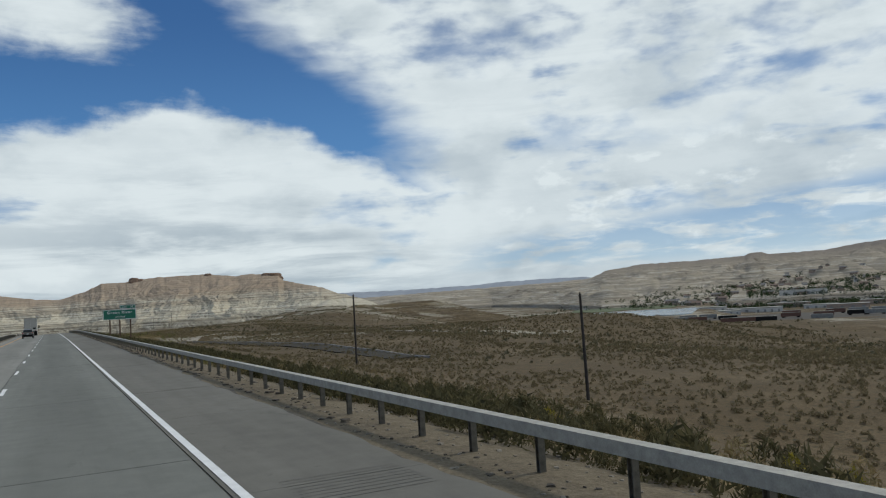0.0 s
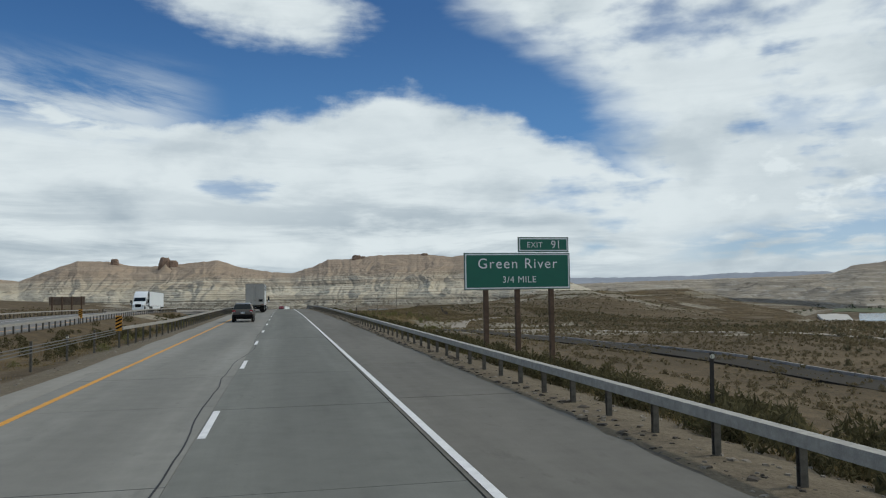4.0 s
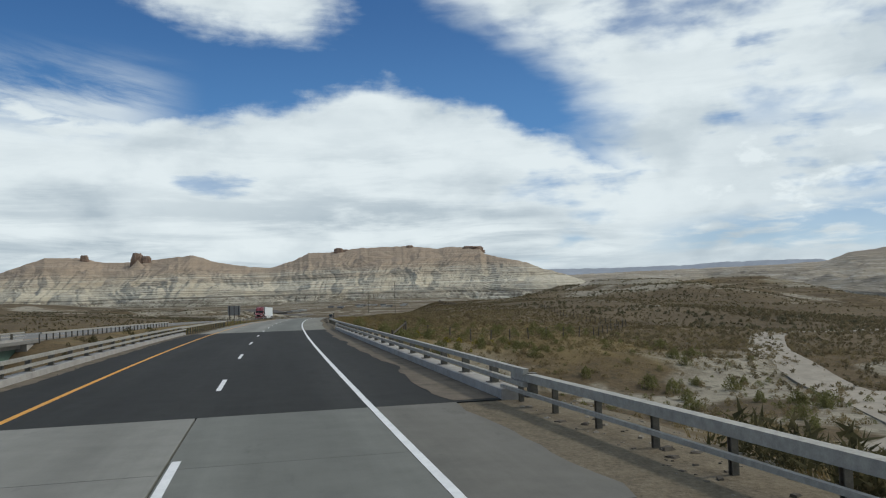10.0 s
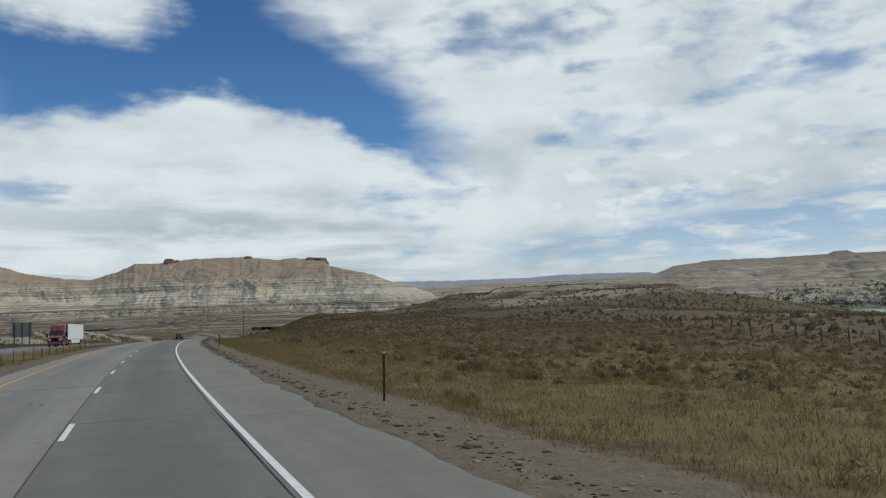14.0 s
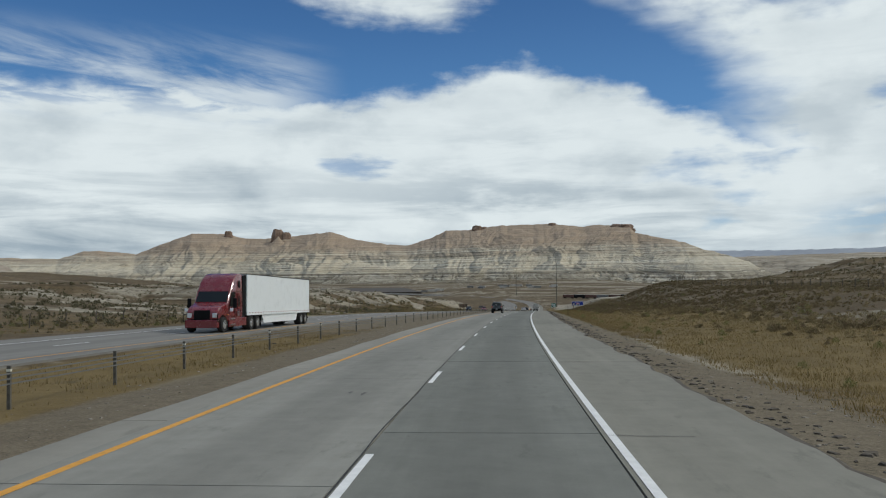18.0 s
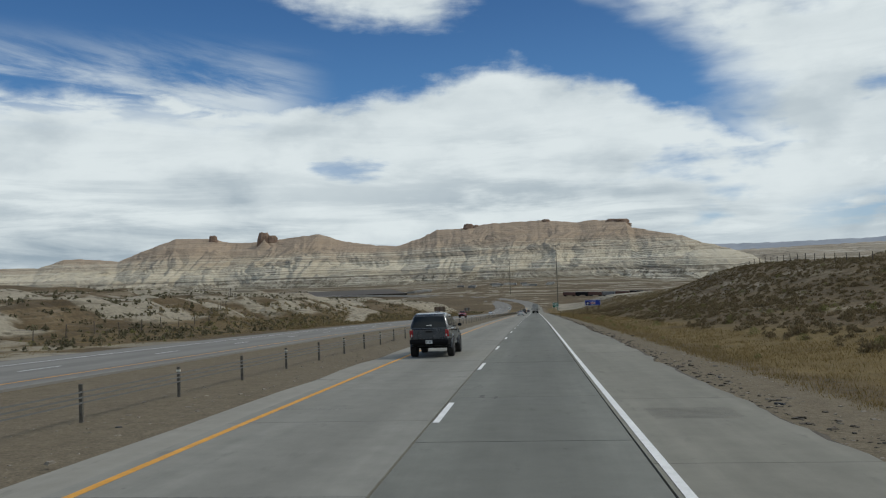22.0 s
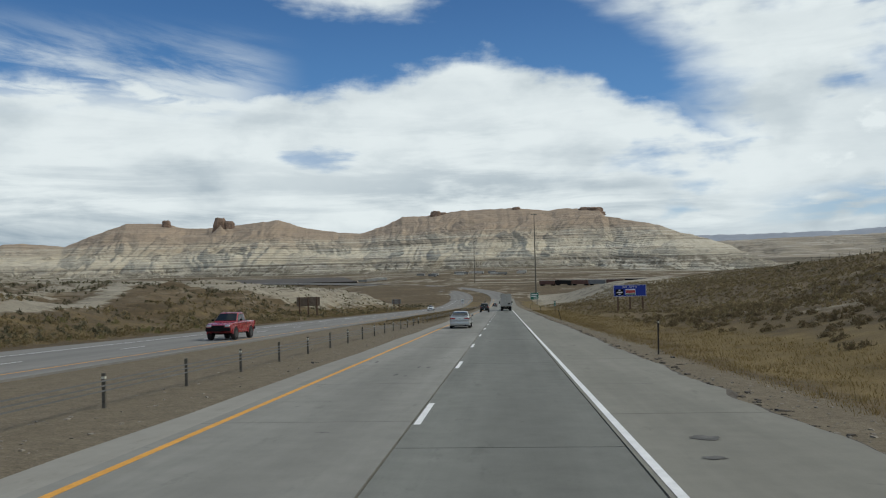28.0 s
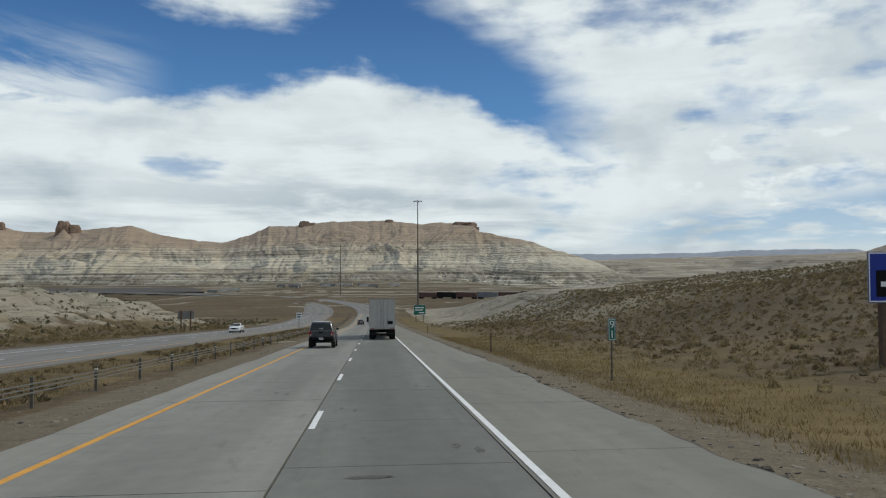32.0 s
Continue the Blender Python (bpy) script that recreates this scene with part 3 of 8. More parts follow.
def strata_mat(name, z0, z1, stops, gully=0.5, wob=14.0):
    """Banded sediment: colour by height, broken up by noise, darker along the gullies."""
    m, nt, b = base_mat(name)
    nd, mth, mixc, ramp, noise_tex, step, xyz = node_tools(nt)
    geo = nt.nodes.new("ShaderNodeNewGeometry").outputs["Position"]
    sep = nt.nodes.new("ShaderNodeSeparateXYZ")
    nt.links.new(geo, sep.inputs[0])
    n1, n2, n3 = noise_tex(geo, 0.006, 5, 0.6), noise_tex(geo, 0.03, 6, 0.65), noise_tex(geo, 0.15, 5, 0.7)
    h = mth("ADD", sep.outputs[2], mth("MULTIPLY", mth("SUBTRACT", n1, 0.5), wob))
    t = mth("DIVIDE", mth("SUBTRACT", h, z0), z1 - z0, clamp=True)
    colr = ramp(t, stops)
    band = noise_tex(xyz(mth("MULTIPLY", sep.outputs[0], 0.002), mth("MULTIPLY", sep.outputs[1], 0.002), mth("MULTIPLY", h, 0.42)), 1.0, 4, 0.7)
    thin = noise_tex(xyz(mth("MULTIPLY", sep.outputs[0], 0.004), mth("MULTIPLY", sep.outputs[1], 0.004), mth("MULTIPLY", h, 0.20)), 1.0, 5, 0.75)
    up = step(t, 0.72, 0.5)
    colr = mixc(mth("MULTIPLY", step(band, 0.50, 0.62), mth("ADD", 0.25, mth("MULTIPLY", up, 0.5))), colr, (0.20, 0.168, 0.128))
    colr = mixc(mth("MULTIPLY", step(thin, 0.50, 0.40), mth("MULTIPLY", up, 0.6)), colr, (0.52, 0.48, 0.41))
    colr = mixc(mth("MULTIPLY", step(thin, 0.56, 0.66), mth("MULTIPLY", up, 0.55)), colr, (0.13, 0.11, 0.085))
    colr = mixc(mth("MULTIPLY", step(mth("ADD", mth("MULTIPLY", n2, 0.6), mth("MULTIPLY", n3, 0.4)), 0.52, 0.72), gully * 0.7), colr, (0.12, 0.10, 0.072))
    at_n = nt.nodes.new("ShaderNodeVertexColor")
    at_n.layer_name = "zone"
    sp = nt.nodes.new("ShaderNodeSeparateColor")
    nt.links.new(at_n.outputs[0], sp.inputs[0])
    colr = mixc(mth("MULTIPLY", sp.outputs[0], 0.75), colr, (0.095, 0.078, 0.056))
    nt.links.new(colr, b.inputs["Base Color"])
    b.inputs["Roughness"].default_value = 0.95
    b.inputs["Specular IOR Level"].default_value = 0.1
    bump_to(nt, b, mth("ADD", n2, mth("ADD", mth("MULTIPLY", n3, 0.6), mth("MULTIPLY", band, 0.8))), 0.8, 6.0)
    return m


def mesa_mat():
    """Brown capped mesa: thin level beds, pale middle slopes, a dark bench and a lower tier with flutes drawn in
    colour.
    """
    m, nt, b = base_mat("banded_mesa")
    nd, mth, mixc, ramp, noise_tex, step, xyz = node_tools(nt)
    geo = nt.nodes.new("ShaderNodeNewGeometry").outputs["Position"]
    sep = nt.nodes.new("ShaderNodeSeparateXYZ")
    nt.links.new(geo, sep.inputs[0])
    x, y, z = sep.outputs
    run = mth("MULTIPLY", mth("ARCTAN2", mth("MULTIPLY", x, -1), y), 4000)  # metres along the front
    n1, n2, n3 = noise_tex(geo, 0.0045, 5, 0.6), noise_tex(geo, 0.02, 5, 0.6), noise_tex(geo, 0.12, 5, 0.7)
    h = mth("ADD", z, mth("MULTIPLY", mth("SUBTRACT", n1, 0.5), 12.0))
    t = mth("DIVIDE", mth("ADD", h, 52), 252, clamp=True)
    colr = ramp(t, [(0, (0.17, 0.15, 0.11)), (0.05, (0.25, 0.222, 0.165)), (0.12, (0.34, 0.305, 0.235)), (0.145, (0.17, 0.147, 0.108)), (0.17, (0.38, 0.34, 0.26)), (0.26, (0.50, 0.45, 0.347)), (0.36, (0.47, 0.418, 0.318)), (0.44, (0.36, 0.304, 0.225)), (0.50, (0.41, 0.354, 0.267)), (0.62, (0.35, 0.277, 0.20)), (1.0, (0.315, 0.238, 0.168))])
    cap = step(mth("ADD", t, mth("ADD", mth("MULTIPLY", mth("SUBTRACT", n1, 0.5), 0.75), mth("MULTIPLY", mth("SUBTRACT", n2, 0.5), 0.30))), 0.44, 0.72)
    colr = mixc(mth("MULTIPLY", cap, 0.8), colr, mixc(n3, (0.285, 0.216, 0.154), (0.41, 0.322, 0.236)))
    beds = noise_tex(xyz(mth("MULTIPLY", run, 0.0010), mth("MULTIPLY", n1, 0.2), mth("MULTIPLY", h, 0.24)), 1.0, 4, 0.7)
    low = step(t, 0.74, 0.46)
    colr = mixc(mth("MULTIPLY", step(mth("ADD", beds, mth("MULTIPLY", mth("SUBTRACT", n2, 0.5), 0.22)), 0.545, 0.58), mth("ADD", 0.34, mth("MULTIPLY", low, 0.4))), colr, (0.175, 0.146, 0.108))
    colr = mixc(mth("MULTIPLY", step(beds, 0.44, 0.41), mth("ADD", 0.20, mth("MULTIPLY", low, 0.5))), colr, (0.59, 0.548, 0.44))
    # runnels down the slopes: relief shading put into colour, dark grooves, pale ribs
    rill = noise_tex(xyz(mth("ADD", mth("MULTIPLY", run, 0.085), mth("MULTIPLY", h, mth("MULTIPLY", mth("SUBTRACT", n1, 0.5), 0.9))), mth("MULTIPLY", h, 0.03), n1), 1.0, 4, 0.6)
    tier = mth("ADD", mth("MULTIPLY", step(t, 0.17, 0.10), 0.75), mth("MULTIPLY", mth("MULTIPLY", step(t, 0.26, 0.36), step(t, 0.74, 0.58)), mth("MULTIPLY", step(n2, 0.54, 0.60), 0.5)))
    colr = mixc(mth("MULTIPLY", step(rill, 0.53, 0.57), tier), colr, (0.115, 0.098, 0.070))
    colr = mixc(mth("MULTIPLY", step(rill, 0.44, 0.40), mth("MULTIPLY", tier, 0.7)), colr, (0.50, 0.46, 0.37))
    at_n = nt.nodes.new("ShaderNodeVertexColor")
    at_n.layer_name = "zone"
    sp = nt.nodes.new("ShaderNodeSeparateColor")
    nt.links.new(at_n.outputs[0], sp.inputs[0])
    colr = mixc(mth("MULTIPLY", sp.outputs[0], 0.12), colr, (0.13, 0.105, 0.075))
    nt.links.new(colr, b.inputs["Base Color"])
    b.inputs["Roughness"].default_value = 0.95
    b.inputs["Specular IOR Level"].default_value = 0.1
    bump_to(nt, b, mth("ADD", n3, mth("MULTIPLY", beds, 0.8)), 0.6, 6.0)
    return m


M_GROUND = ground_mat()
M_LANE = concrete_mat("worn_concrete", 0.182, 0.30, 0.0, (0.985, 1.0, 0.885))
M_LANE_LEFT = concrete_mat("pale_worn_concrete", 0.240, 0.28, 2.0, (1.01, 0.99, 0.875))
M_SHOULDER_DIRTY = concrete_mat("dusty_shoulder_concrete", 0.155, 0.3, 4.0, (1.03, 0.985, 0.85), wheel=False)
M_SHOULDER = concrete_mat("shoulder_concrete", 0.215, 0.24, 3.0, (1.02, 0.985, 0.83), wheel=False)
M_SHOULDER_LEFT = concrete_mat("pale_inner_shoulder", 0.258, 0.22, 5.0, (1.03, 0.985, 0.85), wheel=False)
M_ASPHALT = concrete_mat("bridge_asphalt", 0.040, 0.42, 7.0, (0.99, 1.0, 0.93))
M_FAR_LANE = concrete_mat("far_carriageway_concrete", 0.205, 0.2, 11.0, (1.02, 0.985, 0.90))
M_WHITE = plain("white_road_paint", (0.74, 0.74, 0.72), 0.7, vary=0.12, scale=4)
M_YELLOW = plain("yellow_road_paint", (0.66, 0.31, 0.035), 0.7, vary=0.15, scale=4)
M_TAR = plain("tar_joint", (0.018, 0.017, 0.016), 0.7)
M_GALV = plain("weathered_galvanised_steel", (0.36, 0.342, 0.296), 0.65, 0.12, 0.24, 6)
M_POST = plain("weathered_steel_post", (0.135, 0.122, 0.098), 0.75, 0.15, 0.35, 9)
M_CURB = plain("bridge_concrete", (0.36, 0.34, 0.31), 0.9, vary=0.2, scale=1.5, bump=0.2)
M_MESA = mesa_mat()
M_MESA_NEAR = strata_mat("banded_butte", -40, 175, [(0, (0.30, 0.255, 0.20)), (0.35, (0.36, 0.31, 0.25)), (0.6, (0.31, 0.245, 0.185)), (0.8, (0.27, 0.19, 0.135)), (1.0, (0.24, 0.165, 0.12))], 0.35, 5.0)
M_CAPROCK = plain("brown_caprock", (0.25, 0.175, 0.13), 0.95, vary=0.35, scale=0.05, bump=0.5, spec=0.1)
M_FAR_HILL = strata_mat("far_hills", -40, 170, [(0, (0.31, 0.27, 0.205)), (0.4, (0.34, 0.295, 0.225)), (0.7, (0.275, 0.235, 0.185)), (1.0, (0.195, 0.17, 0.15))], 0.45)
# haze of the distance put into the ridge's blue-grey colour
M_HAZE_RIDGE = plain("haze_tinted_ridge", (0.335, 0.36, 0.395), 1.0, vary=0.12, scale=0.004, spec=0.0)


# ---- mesh helpers ----
def mesh_ob(name, verts, faces, material, parent=None, uvs=None, smooth=False):
    me = bpy.data.meshes.new(name)
    me.from_pydata([tuple(v) for v in verts], [], [tuple(int(i) for i in f) for f in faces])
    if uvs is not None:
        lay = me.uv_layers.new(name="UVMap")
        idx = np.empty(len(me.loops), np.int32)
        me.loops.foreach_get("vertex_index", idx)
        lay.data.foreach_set("uv", np.asarray(uvs, np.float32)[idx].ravel())
    if smooth:
        me.polygons.foreach_set("use_smooth", [True] * len(me.polygons))
    me.materials.append(material)
    me.update()
    ob = new(name, me)
    if parent:
        ob.parent = parent
    return ob


def part(name, bm, material, parent, label="", smooth=False):
    me = bpy.data.meshes.new(name)
    bm.normal_update()
    bm.to_mesh(me)
    bm.free()
    if smooth:
        me.polygons.foreach_set("use_smooth", [True] * len(me.polygons))
        me.set_sharp_from_angle(angle=radians(32))
    for mt in (material if isinstance(material, (list, tuple)) else [material]):
        me.materials.append(mt)
    ob = new(name, me)
    if parent is not None:
        ob.parent = parent
    if label:
        ob["label"] = label
    return ob


def thing(name, label, category, m=None, group="", kind=""):
    ob = tagged(new(name), label, category, group, kind)
    if m is not None:
        ob.matrix_world = m
    return ob


def grid_ob(name, X, Y, Z, material, zone=None, smooth=True):
    nr, nc = X.shape
    verts = np.stack([X, Y, Z], -1).reshape(-1, 3)
    a = (np.arange(nr - 1)[:, None] * nc + np.arange(nc - 1)[None, :]).ravel()
    faces = np.stack([a, a + 1, a + nc + 1, a + nc], 1)
    me = bpy.data.meshes.new(name)
    me.vertices.add(len(verts))
    me.vertices.foreach_set("co", verts.astype(np.float32).ravel())
    me.loops.add(faces.size)
    me.loops.foreach_set("vertex_index", faces.astype(np.int32).ravel())
    me.polygons.add(len(faces))
    me.polygons.foreach_set("loop_start", np.arange(0, faces.size, 4, dtype=np.int32))
    me.polygons.foreach_set("use_smooth", [smooth] * len(faces))
    if zone is not None:
        lay = me.color_attributes.new("zone", "FLOAT_COLOR", "POINT")
        lay.data.foreach_set("color", np.concatenate([zone.reshape(-1, 3), np.ones((len(verts), 1))], 1).astype(np.float32).ravel())
    me.update(calc_edges=True)
    me.materials.append(material)
    return new(name, me)


def ribbon(name, ss, l0, l1, dz, material, parent=None, thick=0.0, zfun=None, skew=0.0):
    """A strip of road between two lateral limits (numbers or functions of s), with edges that go down by thick."""
    ss = np.asarray(ss, float)
    a = np.array([l0(s) if callable(l0) else l0 for s in ss])
    b = np.array([l1(s) if callable(l1) else l1 for s in ss])
    h, x, y, z = (np.interp(ss, RS, v) for v in (RH, RX, RY, RZ))
    if zfun is not None:
        z = zfun(x, y)
    cols = [(a, 0), (b, 0)] if not thick else [(a, -thick), (a, 0), (b, 0), (b, -thick)]
    n = len(cols)
    verts = np.stack([np.stack([x + l * np.cos(h), y + l * np.sin(h), z + dz + e], 1) for l, e in cols], 1).reshape(-1, 3)
    uvs = np.stack([np.stack([l, ss], 1) for l, e in cols], 1).reshape(-1, 2)
    faces = [(i * n + j, i * n + j + 1, (i + 1) * n + j + 1, (i + 1) * n + j) for i in range(len(ss) - 1) for j in range(n - 1)]
    if thick:
        e = (len(ss) - 1) * n
        faces += [(3, 2, 1, 0), (e, e + 1, e + 2, e + 3)]
    return mesh_ob(name, verts, faces, material, parent, uvs)


def add_box(bm, x0, x1, y0, y1, z0, z1, m=None, mat=0):
    vs = [bm.verts.new(v) for v in ((x0, y0, z0), (x1, y0, z0), (x1, y1, z0), (x0, y1, z0), (x0, y0, z1), (x1, y0, z1), (x1, y1, z1), (x0, y1, z1))]
    if m is not None:
        for v in vs:
            v.co = m @ v.co
    fs = [bm.faces.new([vs[i] for i in q]) for q in ((3, 2, 1, 0), (4, 5, 6, 7), (0, 1, 5, 4), (1, 2, 6, 5), (2, 3, 7, 6), (3, 0, 4, 7))]
    for f in fs:
        f.material_index = mat
    return vs


def box_bm(x0, x1, y0, y1, z0, z1, bevel=0.0, m=None):
    bm = bmesh.new()
    add_box(bm, x0, x1, y0, y1, z0, z1, m)
    if bevel:
        bmesh.ops.bevel(bm, geom=bm.edges[:], offset=bevel, segments=2, affect="EDGES", profile=0.6)
    return bm


def tube(bm, a, b, r0, r1=None, n=8, caps=True):
    a, b = Vector(a), Vector(b)
    r1 = r0 if r1 is None else r1
    q = (b - a).to_track_quat("Z", "Y")
    ring = [[bm.verts.new(p + q @ Vector((r * math.cos(t), r * math.sin(t), 0))) for t in (2 * math.pi * k / n for k in range(n))] for p, r in ((a, r0), (b, r1))]
    for k in range(n):
        bm.faces.new((ring[0][k], ring[0][(k + 1) % n], ring[1][(k + 1) % n], ring[1][k]))
    if caps:
        bm.faces.new(ring[0][::-1])
        bm.faces.new(ring[1])


# ---- ground ----
def spaced(lo, hi, fine_lo, fine_hi, d, grow):
    v = list(np.arange(fine_lo, fine_hi + d / 2, d))
    step = d
    while v[-1] < hi:
        step *= grow
        v.append(v[-1] + step)
    step = d
    while v[0] > lo:
        step *= grow
        v.insert(0, v[0] - step)
    return np.array(v)


def ground_zone(x, y):
    s, l = sl_of(x, y)
    a = np.abs(l)
    n = fbm2(x / 9, y / 9, 4, 31) - 0.5
    n2 = fbm2(x / 60, y / 60, 4, 33) - 0.5
    grass_r = np.where(l > 0, smooth01(a + 6 * n, 9, 12) * (1 - smooth01(a + 10 * n, np.interp(s, [540, 620], [18, 11]), np.interp(s, [540, 620], [34, 19]))), 0) * smooth01(s, 300, 345)
    grass_r = np.maximum(grass_r, np.where(l > 0, smooth01(a + 6 * n, 10, 14) * (1 - smooth01(a + 20 * n, 30, 60)), 0) * smooth01(s, 285, 310) * (1 - smooth01(s, 360, 430)) * 0.8)
    grass_r = np.maximum(grass_r, np.where(l > 0, smooth01(a + 4 * n, 8, 11) * (1 - smooth01(a + 10 * n, 14, 26)) * 0.55, 0))
    med = np.where((l < 0) & (a < 15), smooth01(a + 2 * n, 7, 9) * (1 - smooth01(s + 60 * n, 470, 530)), 0) * np.interp(s, [300, 360], [0.30, 0.8])
    med = np.maximum(med, np.where((l < 0) & (a < 15), smooth01(s, 780, 805) * smooth01(a + n, 7.2, 8.4) * 0.5, 0))
    grass_l = np.where((l < 0), smooth01(a + 3 * n, 29.5, 31) * (1 - smooth01(a + 12 * n, 38, 60)), 0)
    grass = np.maximum(np.maximum(grass_r, med), grass_l * 0.42)
    gravel = np.where(l > 0, (1 - smooth01(a + 2.2 * n, 8.2, 10)) * (0.85 + 0.15 * smooth01(s, 250, 330)), 1 - smooth01(a + 2 * n, np.interp(s, [780, 800], [7.5, 6.6]), np.interp(s, [780, 800], [9, 7.6])))
    gravel = np.maximum(gravel, np.where((l < 0) & (a < 15.6), smooth01(s + 60 * n, 470, 530) * (1 - smooth01(s, 775, 800)), 0))
    clay = smooth01(n2 + 0.6 * n, 0.13, 0.3) * 0.7 * np.where((l > 0) & (l < 110) & ((s < 225) | ((s > 520) & (s < 940))), 0.25, 1.0)
    # pale banks: by the underpass, left of the far carriageway, at the foot of the mesas
    clay = np.maximum(clay, np.where((l > 9) & (l < 80), smooth01(s, 225, 250) * (1 - smooth01(s, 300, 318)) * 0.62 * smooth01(n + 0.6, 0.42, 0.66), 0))
    clay = np.maximum(clay, np.where((l < -36), smooth01(s, 520, 600) * (1 - smooth01(s, 1000, 1080)) * smooth01(a, 40, 48) * (1 - smooth01(a + 24 * n, 88, 112)) * smooth01(fbm2(x / 16, y / 16, 4, 41), 0.30, 0.44), 0))
    clay = np.maximum(clay, np.where((l > 30), smooth01(s, 880, 930) * (1 - smooth01(s, 1050, 1120)) * smooth01(n2 + 0.5, 0.45, 0.62) * 0.7, 0))
    clay = np.maximum(clay, smooth01(y, 1050, 1500) * smooth01(fbm2(x / 190, y / 34, 4, 69), 0.50, 0.62) * 0.8)
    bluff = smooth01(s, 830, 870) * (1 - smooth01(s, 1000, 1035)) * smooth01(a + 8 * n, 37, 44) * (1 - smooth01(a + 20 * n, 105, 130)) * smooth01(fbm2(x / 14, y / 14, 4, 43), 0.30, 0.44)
    # shade of the carved gullies put into colour: pale clay gives way to brown
    gully_shade = smooth01(fbm2(s / 9 + 2.0 * fbm2(x / 12, y / 12, 2, 51), a / 26, 3, 53, ridged=True), 0.60, 0.80)
    clay = np.maximum(clay, np.where(l < -34, bluff, 0)) * np.where((l < -34) & (a < 150), 1 - 0.8 * gully_shade, 1)
    clay = clay * np.where((l < -30) & (l > np.interp(s, TRACK_S, TRACK_L)), 1 - 0.85 * smooth01(s, 690, 705) * (1 - smooth01(s, 850, 890)), 1)
    clay = np.maximum(clay, np.where(l > 16, smooth01(s, 950, 1000) * (1 - smooth01(s, 1140, 1180)) * (1 - smooth01(a + 16 * n, 66, 84)) * smooth01(fbm2(x / 14, y / 14, 4, 45), 0.22, 0.38), 0))
    grass = np.maximum(grass, np.where(l > 14, smooth01(s, 540, 600) * (1 - smooth01(s, 930, 1000)) * smooth01(fbm2(x / 17, y / 17, 4, 47), 0.38, 0.58) * np.interp(s, [740, 800], [0.36, 0.48]), 0))
    mound = mound_mask(s, l)
    clay = np.maximum(clay, mound * smooth01(fbm2(x / 30, y / 30, 4, 61), 0.46, 0.60) * 0.75)
    clay = np.maximum(clay, np.where(l > 20, smooth01(s, 560, 600) * (1 - smooth01(s, 800, 860)) * (0.06 + 0.30 * smooth01(fbm2(x / 11, y / 11, 3, 63), 0.46, 0.64)), 0))
    line = np.where(l < -30, (1 - smooth01(np.abs(l - np.interp(s, TRACK_S, TRACK_L)), 1.0, 2.4)) * smooth01(s, 690, 696) * (1 - smooth01(s, 850, 860)), 0)
    clay, grass = np.maximum(clay, line), grass * (1 - line)
    ahead = 1 - smooth01(s, 1085, 1120)
    return np.stack([np.clip(grass * ahead, 0, 1), np.clip(clay, 0, 1), np.clip(gravel * ahead, 0, 1)], -1)


gy = np.concatenate([np.arange(-40, 960, 1.6), spaced(960, 4900, 960, 962, 2, 1.035)[1:]])
gy = np.concatenate([spaced(-900, -40, -42, -40, 2.0, 1.2)[:-2], gy])
gw = spaced(-4900, 4900, -36, 30, 0.9, 1.055)
GY, GW = np.meshgrid(gy, gw, indexing="ij")
GX = GW + np.interp(GY, YS, XY) - np.clip(GY - YS[-1], 0, None) * 0.26 - np.clip(GY - YS[0], None, 0) * 0.477
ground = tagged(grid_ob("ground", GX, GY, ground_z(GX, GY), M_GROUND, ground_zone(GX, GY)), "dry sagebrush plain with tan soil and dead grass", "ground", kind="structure")


